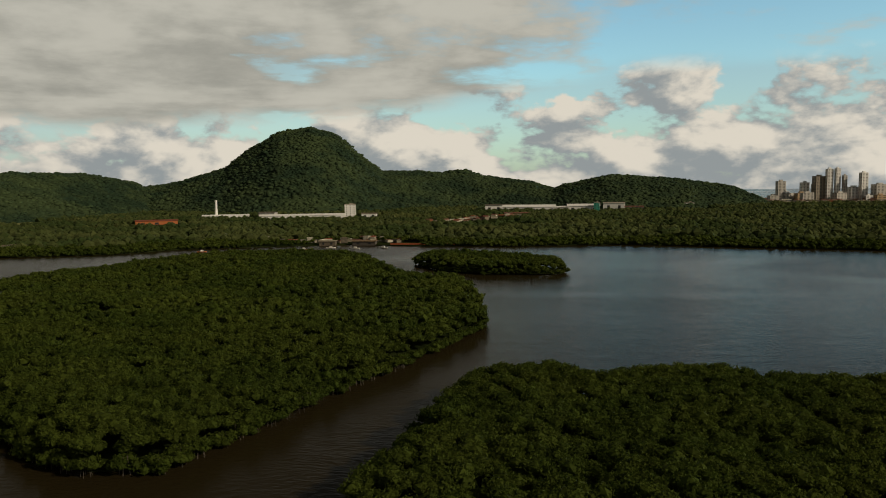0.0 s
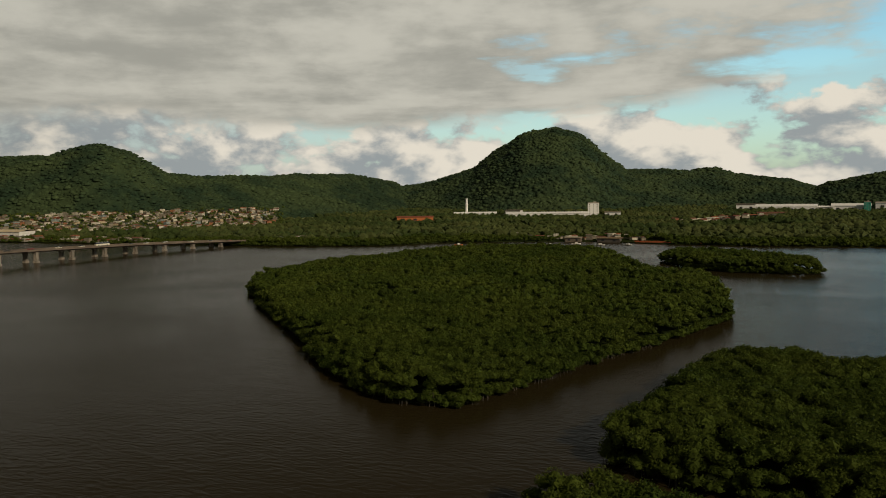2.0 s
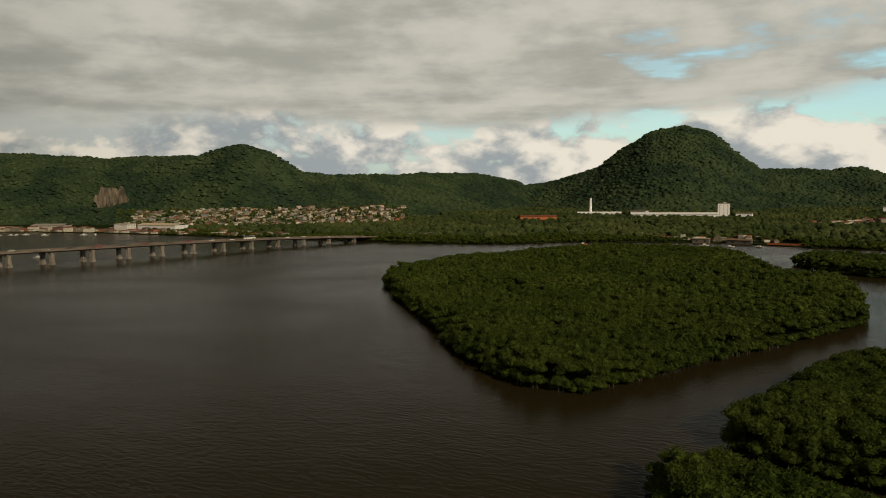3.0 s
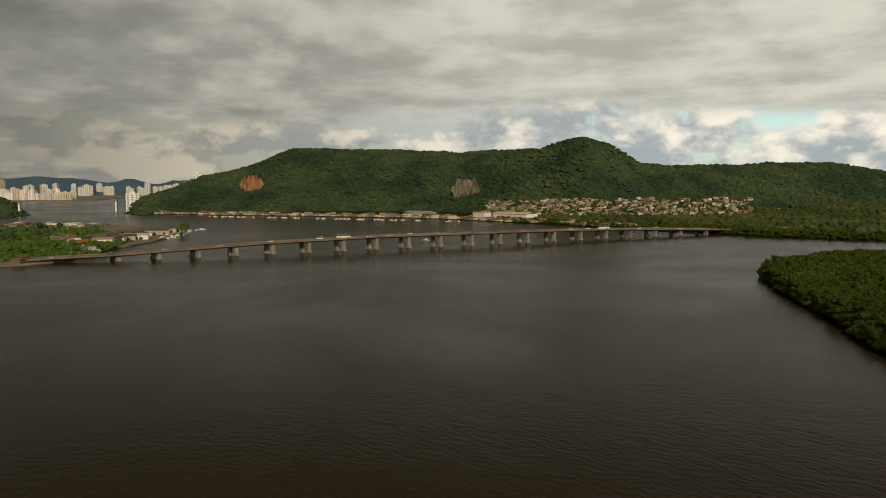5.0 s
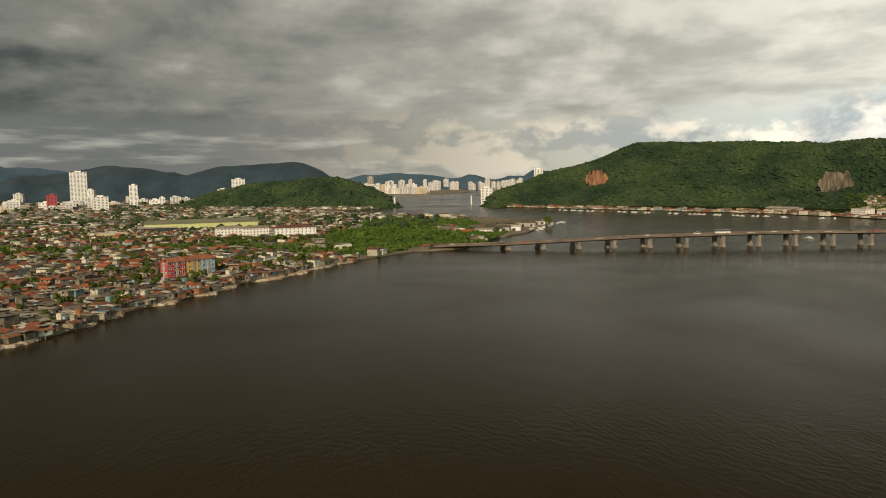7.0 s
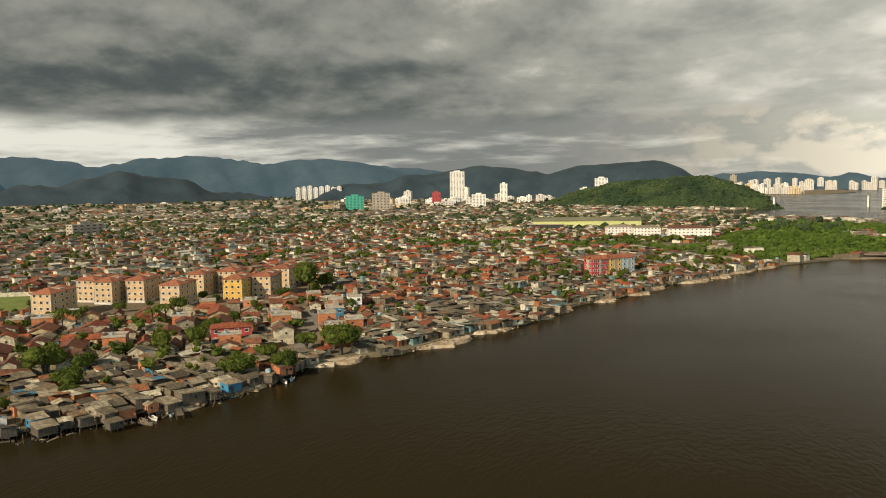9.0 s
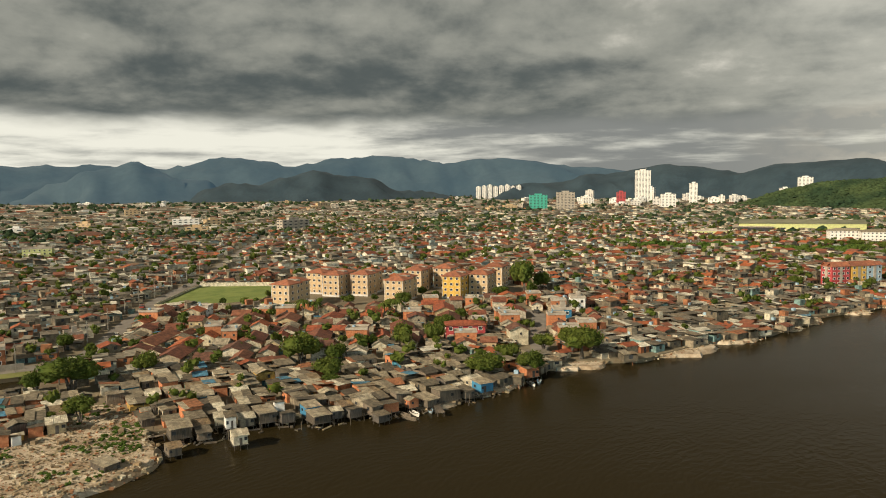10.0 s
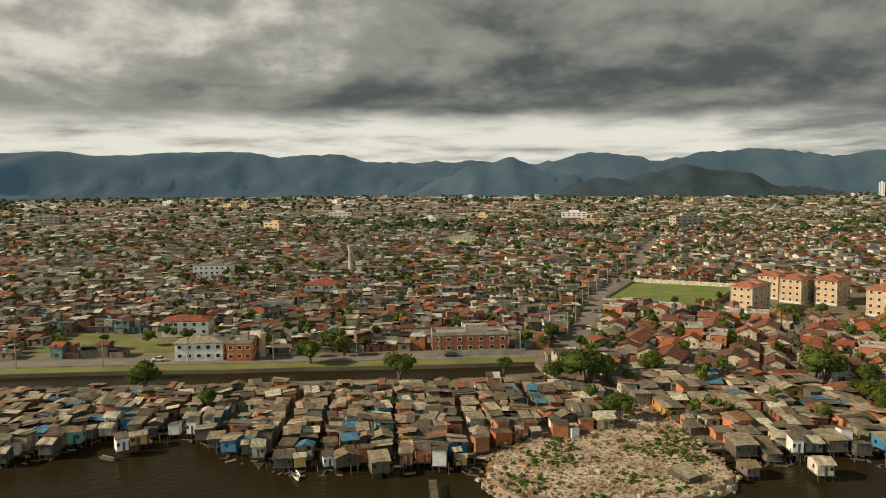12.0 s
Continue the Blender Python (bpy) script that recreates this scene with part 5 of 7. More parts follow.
for a, b, l in ROWS:
    off = pp - np.array((a, b))
    pp[(np.abs(off @ ax_) < l / 2 + 3) & (np.abs(off @ ay_) < 7.0)] = 0.0
    row_house = brick_house(l, 8.2, 1, "plaster", "clay", "long low row house with a red clay-tile roof", int(l) * 3)
    row_house.matrix_basis = pose(a, b, 1.2, 0, 0, math.degrees(math.atan2(ax_[1], ax_[0])) + rng.normal(0, 3))
ok = inside(pp, CLAY) & (edge_distance(pp, PITCH) > 9) & (edge_distance(pp, ROAD_IN, closed=False) > 7) & (edge_distance(pp, LANE, closed=False) > 6.5)
SPECIAL = [(-236, -321, 6), (-241, -332, 9), (-286, -313, 6), (-317, -318, 6), (-241, -409, 4), (-259, -375, 4), (-223, -335, 5), (-212, -340, 6), (-186, -362, 5), (-128, -448, 17), (-49, -487, 12), (-58, -480, 8), (-57, -531, 12), (-105, -566, 10), (-142, -596, 13), (-115, -697, 15), (-172, -458, 5), (-447, -229, 10), (-456, -219, 9), (-464, -211, 9), (-230, -285, 8), (-202, -290, 4), (-350, -359, 7)]
for a, b, r in SPECIAL:
    ok &= np.hypot(pp[:, 0] - a, pp[:, 1] - b) > r
for i in np.nonzero(ok)[0]:
    x, y, k, row = spots[i]
    turn = math.degrees(math.atan2(ax_[1], ax_[0])) + (180 if row % 2 else 0) + rng.normal(0, 4.0) + (90 if rng.random() < 0.28 else 0)
    m = pose(x + rng.uniform(-1.2, 1.2), y + rng.uniform(-1.2, 1.2), 1.2, 0, 0, turn) @ Matrix.Diagonal((rng.uniform(0.72, 1.08), rng.uniform(0.75, 1.05), rng.uniform(0.84, 1.04), 1))
    if k in first_use:
        copy_thing(HOUSE_MODELS[k], m)
    else:
        first_use.add(k)
        HOUSE_MODELS[k].matrix_basis = m


# ---- the wider town ----
def town_free(p):
    ok = inside(p, TOWN + TOWN_EAST + TOWN_FAR)
    ok &= edge_distance(p, TOWN, closed=False) > 1.5
    for poly in (PITCH, LOT, ESTATE):
        ok &= ~inside(p, poly) & (edge_distance(p, poly) > 4)
    for poly in (GREEN, CLAY):
        ok &= ~inside(p, poly)
    for line_, w in ((ROAD_IN, 5.5), (ROAD_CANAL, 7.0), (LANE, 5.5)):
        ok &= edge_distance(p, line_, closed=False) > w + 2
    u_, v_ = local(p)
    ok &= ~((v_ < 118) & (u_ < 26))
    ok &= ~((u_ < 152) & (v_ < np.interp(u_, [22, 60, 110, 150], [80, 77, 62, 46])))
    ok &= ridge_height(p, HILL_SOUTH) < 3
    for a, b, r in SPECIAL:
        ok &= np.hypot(p[:, 0] - a, p[:, 1] - b) > r
    return ok


def lots(u0, u1, v0, v1, w, d, street):
    """Rows of plots, back to back, with streets between the pairs."""
    out = []
    v, row = v0, 0
    while v < v1:
        u = u0 + rng.uniform(0, w)
        while u < u1:
            k = w * rng.uniform(0.7, 1.4)
            out.append((u + k / 2, v + rng.uniform(-1, 1), k, d * rng.uniform(0.75, 1.1), row))
            u += k + (street if rng.random() < 0.07 else rng.uniform(0.0, 0.5))
        v += d + (street if row % 2 else 0.6)
        row += 1
    return out


def town_house(s, x, y, w, d, turn, z, level, clay, low=False):
    """One small house. Materials: 0 wall, 1 grey roof, 2 clay roof, 3 window, 4 tank. level: 2 near, 1 middle, 0 far."""
    storeys = 1 if low or rng.random() < 0.80 else 2
    h = 2.3 * storeys + rng.uniform(-0.5, 0.5) - (0.3 if low else 0.0)
    s.box((x, y, z), (w, d, h), turn, 0, top=False)
    r = rng.random()
    top = z + h
    if level == 0:
        s.gable((x, y, top), (w, d), d * 0.12, turn, 2 if r < clay else 1, 0.3, 0.15, plain=True) if r < 0.6 else s.box((x, y, top - 0.1), (w, d, 0.3), turn, 1)
        return
    if r < clay:
        if rng.random() < 0.5:
            s.gable((x, y, top), (w, d), d * rng.uniform(0.14, 0.20), turn, 2, side=0)
        else:
            s.gable((x, y, top), (d, w), w * rng.uniform(0.14, 0.20), turn + math.pi / 2, 2, side=0)
    elif r < 0.55 + clay * 0.4:
        # two lean-to sheets at different heights
        q = rng.uniform(0.35, 0.65)
        for o, part_w in ((-(1 - q) / 2, q), (q / 2, 1 - q)):
            cx, cy = x + o * w * math.cos(turn), y + o * w * math.sin(turn)
            s.shed((cx, cy, top + rng.uniform(-0.1, 0.5)), (part_w * w, d), rng.uniform(0.2, 0.8), turn + math.pi * rng.integers(0, 2), 1, 0.2)
    elif r < 0.80:
        s.gable((x, y, top), (w, d), d * rng.uniform(0.08, 0.13), turn, 1, side=0)
    else:
        s.box((x, y, top - 0.1), (w + 0.3, d + 0.3, 0.3), turn, 1)
        if rng.random() < 0.5:
            s.box((x, y, top + 0.2), (w * 0.5, d * 0.5, 2.3), turn, 0)
        if rng.random() < 0.5:
            s.box((x + rng.uniform(-1.5, 1.5), y + rng.uniform(-1.5, 1.5), top + 0.2), (1.2, 1.2, 1.0), turn, 4)
    if level == 2:
        for side in range(4):
            span, off = (w, d / 2 + 0.04) if side % 2 == 0 else (d, w / 2 + 0.04)
            a = turn + side * math.pi / 2
            c2, s2 = math.cos(a), math.sin(a)
            n_ = max(1, int(span / 2.8))
            for k in range(n_):
                for fl in range(storeys):
                    if rng.random() < 0.4:
                        continue
                    o = (k + 0.5) / n_ * span - span / 2
                    ww, hh = rng.uniform(0.45, 0.75), rng.uniform(0.45, 0.65)
                    zc = z + 1.5 + 2.8 * fl
                    if fl == 0 and rng.random() < 0.35:
                        ww, hh, zc = 0.45, 1.0, z + 1.02
                    s.face([(x + c2 * (o + i * ww) + s2 * off, y + s2 * (o + i * ww) - c2 * off, zc + j * hh) for i, j in ((-1, -1), (1, -1), (1, 1), (-1, 1))], 3)


def lean_to(s, x, y, turn):
    """A small patched shed between the houses."""
    w, d, h = rng.uniform(1.6, 3.4), rng.uniform(1.6, 3.4), rng.uniform(1.9, 2.7)
    s.box((x, y, 1.0), (w, d, h), turn, 0, top=False)
    s.shed((x, y, 1.0 + h), (w, d), rng.uniform(0.1, 0.5), turn + math.pi / 2 * rng.integers(0, 4), 1, 0.2)


TOWN_MATS = [M["wall"], M["roof"], M["tile"], M["window"], M["sky"]]
view = np.array([-10.0, -200.0])
for lo, hi, w, d, street, level in ((0, 480, 4.7, 5.6, 2.2, 2), (480, 1000, 6.4, 7.6, 3.4, 1), (1000, 1900, 9.5, 11.0, 6.5, 0), (1900, 4000, 24.0, 26.0, 16.0, 0)):
    s = Shape()
    lots_ = np.array(lots(-3200 if hi > 1000 else -700, 3200 if hi > 1000 else 1100, 8, hi + 700, w, d, street))
    px, py = uv(lots_[:, 0], lots_[:, 1])
    p = np.stack([px, py], 1)
    far = np.linalg.norm(p - view, axis=1)
    by_water = edge_distance(p, TOWN, closed=False)
    az = np.degrees(np.arctan2(-(p[:, 0] - view[0]), p[:, 1] - view[1])) % 360
    ok = (far >= lo) & (far < hi) & (az > 76) & (az < 190) & town_free(p) & (rng.random(len(p)) < 0.92)
    for i in np.nonzero(ok)[0]:
        shore_ = level == 2 and by_water[i] < 45
        town_house(s, p[i][0], p[i][1], lots_[i][2], lots_[i][3], TOWN_TURN + rng.normal(0, 0.11 if level == 2 else 0.06), 1.1, level, 0.05 if hi > 1500 else 0.30 if lots_[i][0] > 120 and not shore_ else 0.15, shore_ and rng.random() < 0.9)
        if level == 2 and rng.random() < 0.35:
            lean_to(s, p[i][0] + rng.uniform(-4, 4), p[i][1] + rng.uniform(-4, 4), TOWN_TURN + rng.normal(0, 0.2))
    stuff("houses", s.mesh("houses", [M["wall_near"]] + TOWN_MATS[1:] if level == 2 else TOWN_MATS), "crowded low brick and plaster houses with grey and clay roofs", "houses")

# lean-to sheds in the yards near the pitch, and huts and banks along the shore
s = Shape()
p = scattered(CLAY, 5.4)
for x, y in p[(edge_distance(p, ROAD_IN, closed=False) > 4.5) & (edge_distance(p, LANE, closed=False) > 4.5) & (rng.random(len(p)) < 0.7)]:
    lean_to(s, x, y, math.atan2(ax_[1], ax_[0]) + rng.normal(0, 0.15))
shore = along(TOWN, 1.0)
at = 60.0
while at < len(shore) - 95:
    x, y, t = shore[int(at)]
    off = rng.uniform(-4.5, 2.0)
    x, y = x - off * math.sin(t), y + off * math.cos(t)
    over = off > -1.0
    w, d, turn = rng.uniform(3.2, 5.4), rng.uniform(3.2, 5.0), t + rng.normal(0, 0.2)
    if over:
        for i, j in ((-1, -1), (1, -1), (1, 1), (-1, 1)):
            s.box((x + i * w * 0.42, y + j * d * 0.42, -0.8), (0.16, 0.16, 2.0), turn, 0)
    if all(math.hypot(x - a, y - b) > r * 0.7 for a, b, r in SPECIAL):
        town_house(s, x, y, w, d, turn, 1.15, 2, 0.12, low=True)
    at += w + (rng.uniform(0.2, 1.5) if rng.random() < 0.65 else rng.uniform(3, 14))
stuff("sheds", s.mesh("sheds", [M["wall_near"], M["roof_shack"]] + TOWN_MATS[2:]), "small patched sheds and huts between the houses", "sheds")
at, rocks = 70.0, Shape()
while at < len(shore) - 60:
    length, reach = rng.uniform(12, 34), rng.uniform(2.5, 8.0)
    outer, inner = [], []
    for k in range(9):
        i = min(len(shore) - 1, int(at + length * k / 8))
        x, y, t = shore[i]
        o = reach * math.sin(math.pi * k / 8) ** 0.6 * rng.uniform(0.7, 1.15)
        outer.append((x - o * math.sin(t), y + o * math.cos(t)))
        inner.append((x + 4 * math.sin(t), y - 4 * math.cos(t)))
        for _ in range(14):
            q, w = rng.uniform(-2.5, o + 1.0), rng.uniform(0.2, 0.7)
            rocks.box((x - q * math.sin(t) + rng.uniform(-1.5, 1.5), y + q * math.cos(t) + rng.uniform(-1.5, 1.5), 0.3 if q > o else 0.75), (w * rng.uniform(0.7, 2), w, w * 0.6), rng.uniform(0, 3))
    land("debris_bank", outer + inner[::-1], 0.95, M["rubble"], "pale bank of rubble and dumped debris along the shore", "ground", 0.8, 4.0, 2.0)
    at += length + (rng.uniform(1, 6) if rng.random() < 0.6 else rng.uniform(8, 22))
stuff("rubble", rocks.mesh("rubble", [M["debris"]]), "stones and rubbish on the banks of the shore", "rubble")

# ---- larger buildings ----
sheet_of("meadow", [(-795, 960), (-690, 960), (-690, 1070), (-795, 1070)], 1.2, M["grass"], "light green meadow before the hill", "grass")


def hipped(s, w, d, z, rise, mat, over=0.5):
    x, y, r = w / 2 + over, d / 2 + over, max(w, d) / 2 - min(w, d) / 2
    k = len(s.v)
    ridge = [(-r, 0), (r, 0)] if w > d else [(0, -r), (0, r)]
    s.v += [(-x, -y, z), (x, -y, z), (x, y, z), (-x, y, z), (*ridge[0], z + rise), (*ridge[1], z + rise), (-x, -y, z - 0.25), (x, -y, z - 0.25), (x, y, z - 0.25), (-x, y, z - 0.25)]
    tops = [(0, 1, 5, 4), (1, 2, 5), (2, 3, 4, 5), (3, 0, 4)] if w > d else [(0, 1, 4), (1, 2, 5, 4), (2, 3, 5), (3, 0, 4, 5)]
    for q in tops + [(6, 7, 1, 0), (7, 8, 2, 1), (8, 9, 3, 2), (9, 6, 0, 3), (9, 8, 7, 6)]:
        s.f.append(tuple(k + i for i in q))
        s.m.append(mat)


def opening(w, h, pane=True):
    """A window with a raised frame and a dark pane."""
    s = Shape()
    if pane:
        s.box((0, 0, 0), (w, 0.10, h), 0, 1, bottom=True)
    for x, z, a, b in ((0, -0.1, w + 0.2, 0.1), (0, h, w + 0.2, 0.1), (-w / 2 - 0.05, 0, 0.1, h), (w / 2 + 0.05, 0, 0.1, h)):
        s.box((x, -0.02, z), (a, 0.16, b), 0, 0, bottom=True)
    return s.mesh("window", [M["ivory"], M["window"]])


OPENING = opening(1.2, 1.1)
FRAME = opening(1.2, 1.1, False)
GLASS = slab_mesh("pane", (1.2, 0.10, 1.1), M["window"])


def block(name, label, category, w, d, floors, wall, roof, cols, sides, group="", floor=2.75, window=None, panes=False):
    """A block with storeys, a window at each bay and a roof. roof: clay, sheet or flat."""
    thing = tagged(new(name), label, category, group)
    h = floor * floors + 0.3
    s = Shape()
    s.box((0, 0, -0.5), (w, d, h + 0.5))
    for k in range(1, floors):
        s.box((0, 0, k * floor + 0.2), (w + 0.12, d + 0.12, 0.14), bottom=True)
    part("wall", s.mesh("wall", [M[wall]]), thing)
    r = Shape()
    if roof == "flat":
        r.box((0, 0, h), (w + 0.3, d + 0.3, 0.3), bottom=True)
        for x, y, a, b in ((0, d / 2, w + 0.3, 0.2), (0, -d / 2, w + 0.3, 0.2), (w / 2, 0, 0.2, d - 0.1), (-w / 2, 0, 0.2, d - 0.1)):
            r.box((x, y, h + 0.3), (a, b, 0.8))
        r.box((w * 0.1, d * 0.1, h + 0.3), (w * 0.3, d * 0.3, 2.4))
        part("roof", r.mesh("roof", [M["concrete"]]), thing)
    else:
        hipped(r, w, d, h, min(w, d) * 0.17, 0)
        if panes:
            for y in (-d * 0.27, d * 0.27):
                r.gable((0, y, h + 0.35), (w * 0.96, d * 0.36), 1.2, 0, 0, 0.5, 0.2)
        part("roof", r.mesh("roof", [M["old_tile"] if panes else M["clay"] if roof == "clay" else M["sheet"]]), thing)
    if panes and roof == "clay":
        for x, y, a, b in ((0, -d / 2, 1.6, 0.5), (w / 2, 0, 0.5, 1.8), (-w / 2, 0, 0.5, 1.8)):
            s = Shape()
            s.box((x, y, -0.3), (a, b, h + 0.2))
            part("stairwell", s.mesh("stairwell", [M["concrete"]]), thing, "grey concrete stairwell")
    win = FRAME if panes else window or OPENING
    for level in range(floors):
        z = level * floor + 1.2
        for k in range(cols):
            x = ((k + 0.5) / cols - 0.5) * w
            part("window", win, thing).location = (x, -d / 2 - 0.04, z)
        for k in range(sides):
            y = ((k + 0.5) / sides - 0.5) * d
            part("window", win, thing).matrix_basis = pose(w / 2 + 0.04, y, z, 0, 0, 90)
            part("window", win, thing).matrix_basis = pose(-w / 2 - 0.04, y, z, 0, 0, -90)
    if panes:
        for ob in [o for o in thing.children if o.name.startswith("window")]:
            part("pane", GLASS, ob)
    return thing


FACING = math.degrees(math.atan2(0.53, 0.85)) + 90


def wing_block(tone, label):
    """A walk-up block: two wings set off from one another, a stairwell between them, a hipped roof on each."""
    thing = tagged(new("apartment_block"), label, "apartment block", "apartment blocks")
    floors, floor = 4, 2.75
    h = floors * floor + 0.2
    for x, y, w, d in ((0.0, -5.1, 10.0, 9.6), (-2.2, 5.6, 9.4, 9.4)):
        s = Shape()
        s.box((x, y, -0.5), (w, d, h + 0.5))
        for k in range(1, floors):
            s.box((x, y, k * floor + 0.15), (w + 0.10, d + 0.10, 0.12), bottom=True)
        wing = part("wing", s.mesh("wing", [M[tone]]), thing)
        base = Shape()
        base.box((x, y, -0.5), (w + 0.16, d + 0.16, 1.4))
        part("plinth", base.mesh("plinth", [M["pale"]]), wing, "dirty white plinth")
        r = Shape()
        hipped(r, w, d, h, 1.9, 0, 0.6)
        r.v = [(p + x, q + y, z) for p, q, z in r.v]
        part("roof", r.mesh("roof", [M["old_tile"]]), wing, "weathered red clay-tile hipped roof")
        for level in range(floors):
            z = level * floor + 1.15
            places = [(x + (k - 1) * w * 0.31, y - d / 2 - 0.04, 0) for k in range(3)] if y < 0 else []
            places += [(x + w / 2 + 0.04, y + o * d, 90) for o in (-0.24, 0.24)] + [(x - w / 2 - 0.04, y + o * d, -90) for o in (-0.24, 0.24)]
            for px, py, turn in places:
                part("pane", GLASS, part("window", FRAME, wing)).parent.matrix_basis = pose(px, py, z, 0, 0, turn)
    s = Shape()
    s.box((0, 0.3, -0.5), (6.0, 3.2, h + 1.6))
    part("stairwell", s.mesh("stairwell", [M["concrete"]]), thing, "grey concrete stairwell")
    for x in (4.75, -4.75):
        pipe = Shape()
        pipe.box((x, -9.98, 0), (0.18, 0.18, h), bottom=True)
        part("downpipe", pipe.mesh("downpipe", [M["pale"]]), thing)
    return thing


APARTMENTS = [(-272, -443, "cream"), (-316, -460, "cream"), (-312, -446, "cream"), (-320, -434, "cream"), (-307, -404, "cream"), (-347, -419, "cream"), (-362, -410, "cream"), (-332, -387, "yellow"), (-345, -379, "cream"), (-380, -388, "cream")]
made = {}
for x, y, tone in APARTMENTS:
    m = pose(x - 1.5, y - 0.4, 1.2, 0, 0, FACING - 25)
    if tone in made:
        copy_thing(made[tone], m)
        continue
    made[tone] = wing_block(tone, "four-storey cream apartment block with clay hipped roofs" if tone == "cream" else "four-storey yellow apartment block with clay hipped roofs")
    made[tone].matrix_basis = m
for x, y, w, tone, word in ((-450, -226, 11, "red", "red"), (-457.5, -218, 9, "yellow", "yellow"), (-464, -211, 9, "sky", "light blue")):
    block("apartment_block", "four-storey " + word + " painted apartment block with a clay roof", "apartment block", w, 8, 4, tone, "clay", 4 if w > 10 else 3, 2, "painted blocks", 2.6, panes=True).matrix_basis = pose(x, y, 1.2, 0, 0, 134)

SQUARE = math.degrees(TOWN_TURN)
for name, label, cat, x, y, w, d, fl, wall, roof, cols, turn in (
    ("school", "long unfinished orange brick building behind a grey wall", "building", -128, -450, 25, 9, 2, "brick", "flat", 7, SQUARE),
    ("shop", "white two-storey corner building with a grey roof", "building", -50, -489, 15, 8, 2, "ivory", "sheet", 5, SQUARE),
    ("shop", "orange painted two-storey corner shop", "building", -60.5, -481, 8, 8, 2, "orange", "flat", 3, SQUARE),
    ("house", "white house with a broad red clay roof", "house", -57, -533, 17, 9, 2, "ivory", "clay", 5, SQUARE),
    ("house", "long turquoise house with a flat roof", "house", -105, -568, 15, 7, 1, "teal", "flat", 4, SQUARE),
    ("building", "pale building with a wide orange clay roof", "building", -142, -598, 19, 12, 2, "ivory", "clay", 5, SQUARE),
    ("building", "white three-storey building with rows of windows", "building", -115, -699, 22, 12, 3, "ivory", "flat", 7, SQUARE),
    ("house", "white cube of a house with a flat roof", "house", -172, -459, 6, 6, 1, "ivory", "flat", 2, SQUARE),
    ("house", "red painted house near the water", "house", -241, -333, 14, 7, 2, "red", "clay", 4, FACING),
    ("shed", "black walled shed with a grey roof", "shed", -236, -321, 8, 6, 1, "black", "sheet", 1, FACING),
    ("house", "blue and white two-storey house", "house", -286, -314, 7, 6, 2, "blue", "flat", 2, FACING),
    ("house", "white two-storey house with a flat roof", "house", -317, -319, 6, 6, 2, "ivory", "flat", 2, FACING),
    ("building", "long white apartment building with a grey roof", "building", -766, -236, 27, 12, 4, "ivory", "sheet", 8, 108),
    ("building", "white apartment building near the mangroves", "building", -757, -211, 25, 12, 4, "ivory", "sheet", 8, 104),
    ("building", "pale building with an orange clay roof", "building", -746, -172, 38, 14, 4, "ivory", "clay", 10, 100),
    ("building", "lime green low building among trees", "building", -812, -363, 37, 14, 2, "lime", "flat", 9, 106),
    ("building", "light green block between low houses", "building", -372, -808, 22, 14, 3, "lime", "flat", 6, 140),
    ("building", "low hall with a bright orange roof", "building", -548, -996, 30, 20, 2, "orange", "clay", 4, 140),
):
    block(name, label, cat, w, d, fl, wall, roof, cols, 2).matrix_basis = pose(x, y, 1.15, 0, 0, turn)

s = Shape()
s.box((0, 0, 0), (33, 0.3, 2.0))
tagged(new("perimeter_wall", s.mesh("perimeter_wall", [M["concrete"]])), "long grey wall in front of the brick building", "wall", kind="structure").matrix_basis = pose(-124, -441, 1.2, 0, 0, SQUARE)


def hall(x, y, w, d, h, turn, wall, roof, label, category="warehouse", rise=0.08):
    """A long hall: walls, a low gable roof, doors along the front."""
    thing = tagged(new("warehouse"), label, category)
    s = Shape()
    s.box((0, 0, -1), (w, d, h + 1))
    part("wall", s.mesh("wall", [M[wall]]), thing)
    r = Shape()
    r.gable((0, 0, h), (w, d), d * rise, 0, 0, 0.8, 0.3)
    part("roof", r.mesh("roof", [M[roof]]), thing)
    door = slab_mesh("door", (min(5.0, w / 8), 0.15, h * 0.6), M["window"])
    for k in range(max(2, int(w / 16))):
        part("door", door, thing).location = ((k + 0.5) / max(2, int(w / 16)) * w - w / 2, -d / 2 - 0.05, 0)
    thing.matrix_basis = pose(x, y, 1.0, 0, 0, turn)
    return thing


hall(-905, -285, 122, 40, 11, 98, "lime", "moss", "very long pale warehouse with a grey-green roof")
hall(-885, -330, 40, 22, 7, 100, "black", "concrete", "dark hall beside the long warehouse")
# across the water: factory, depots and market
hall(-481, 1130, 70, 20, 5.5, 23, "white_wall", "white_wall", "long white factory hall below the hill", "factory")
hall(-352, 1112, 126, 24, 6.0, 17, "white_wall", "white_wall", "long white factory hall with a pale roof", "factory")
hall(-519, 984, 54, 16, 5.0, 26, "orange", "clay", "low building with a bright orange roof", "depot")
hall(-12, 1400, 96, 44, 7, 0, "white_wall", "white_wall", "wide pale commercial hall with a white roof", "depot")
hall(87, 1404, 58, 40, 8, -4, "white_wall", "white_wall", "pale commercial hall with a white roof", "depot")
hall(209, 1537, 116, 30, 6, -8, "white_wall", "white_wall", "long low pale hall at the foot of the hill", "depot")
hall(-30, 1190, 40, 12, 4, 0, "cream", "clay", "small red-roofed depot among trees", "depot")
s = Shape()
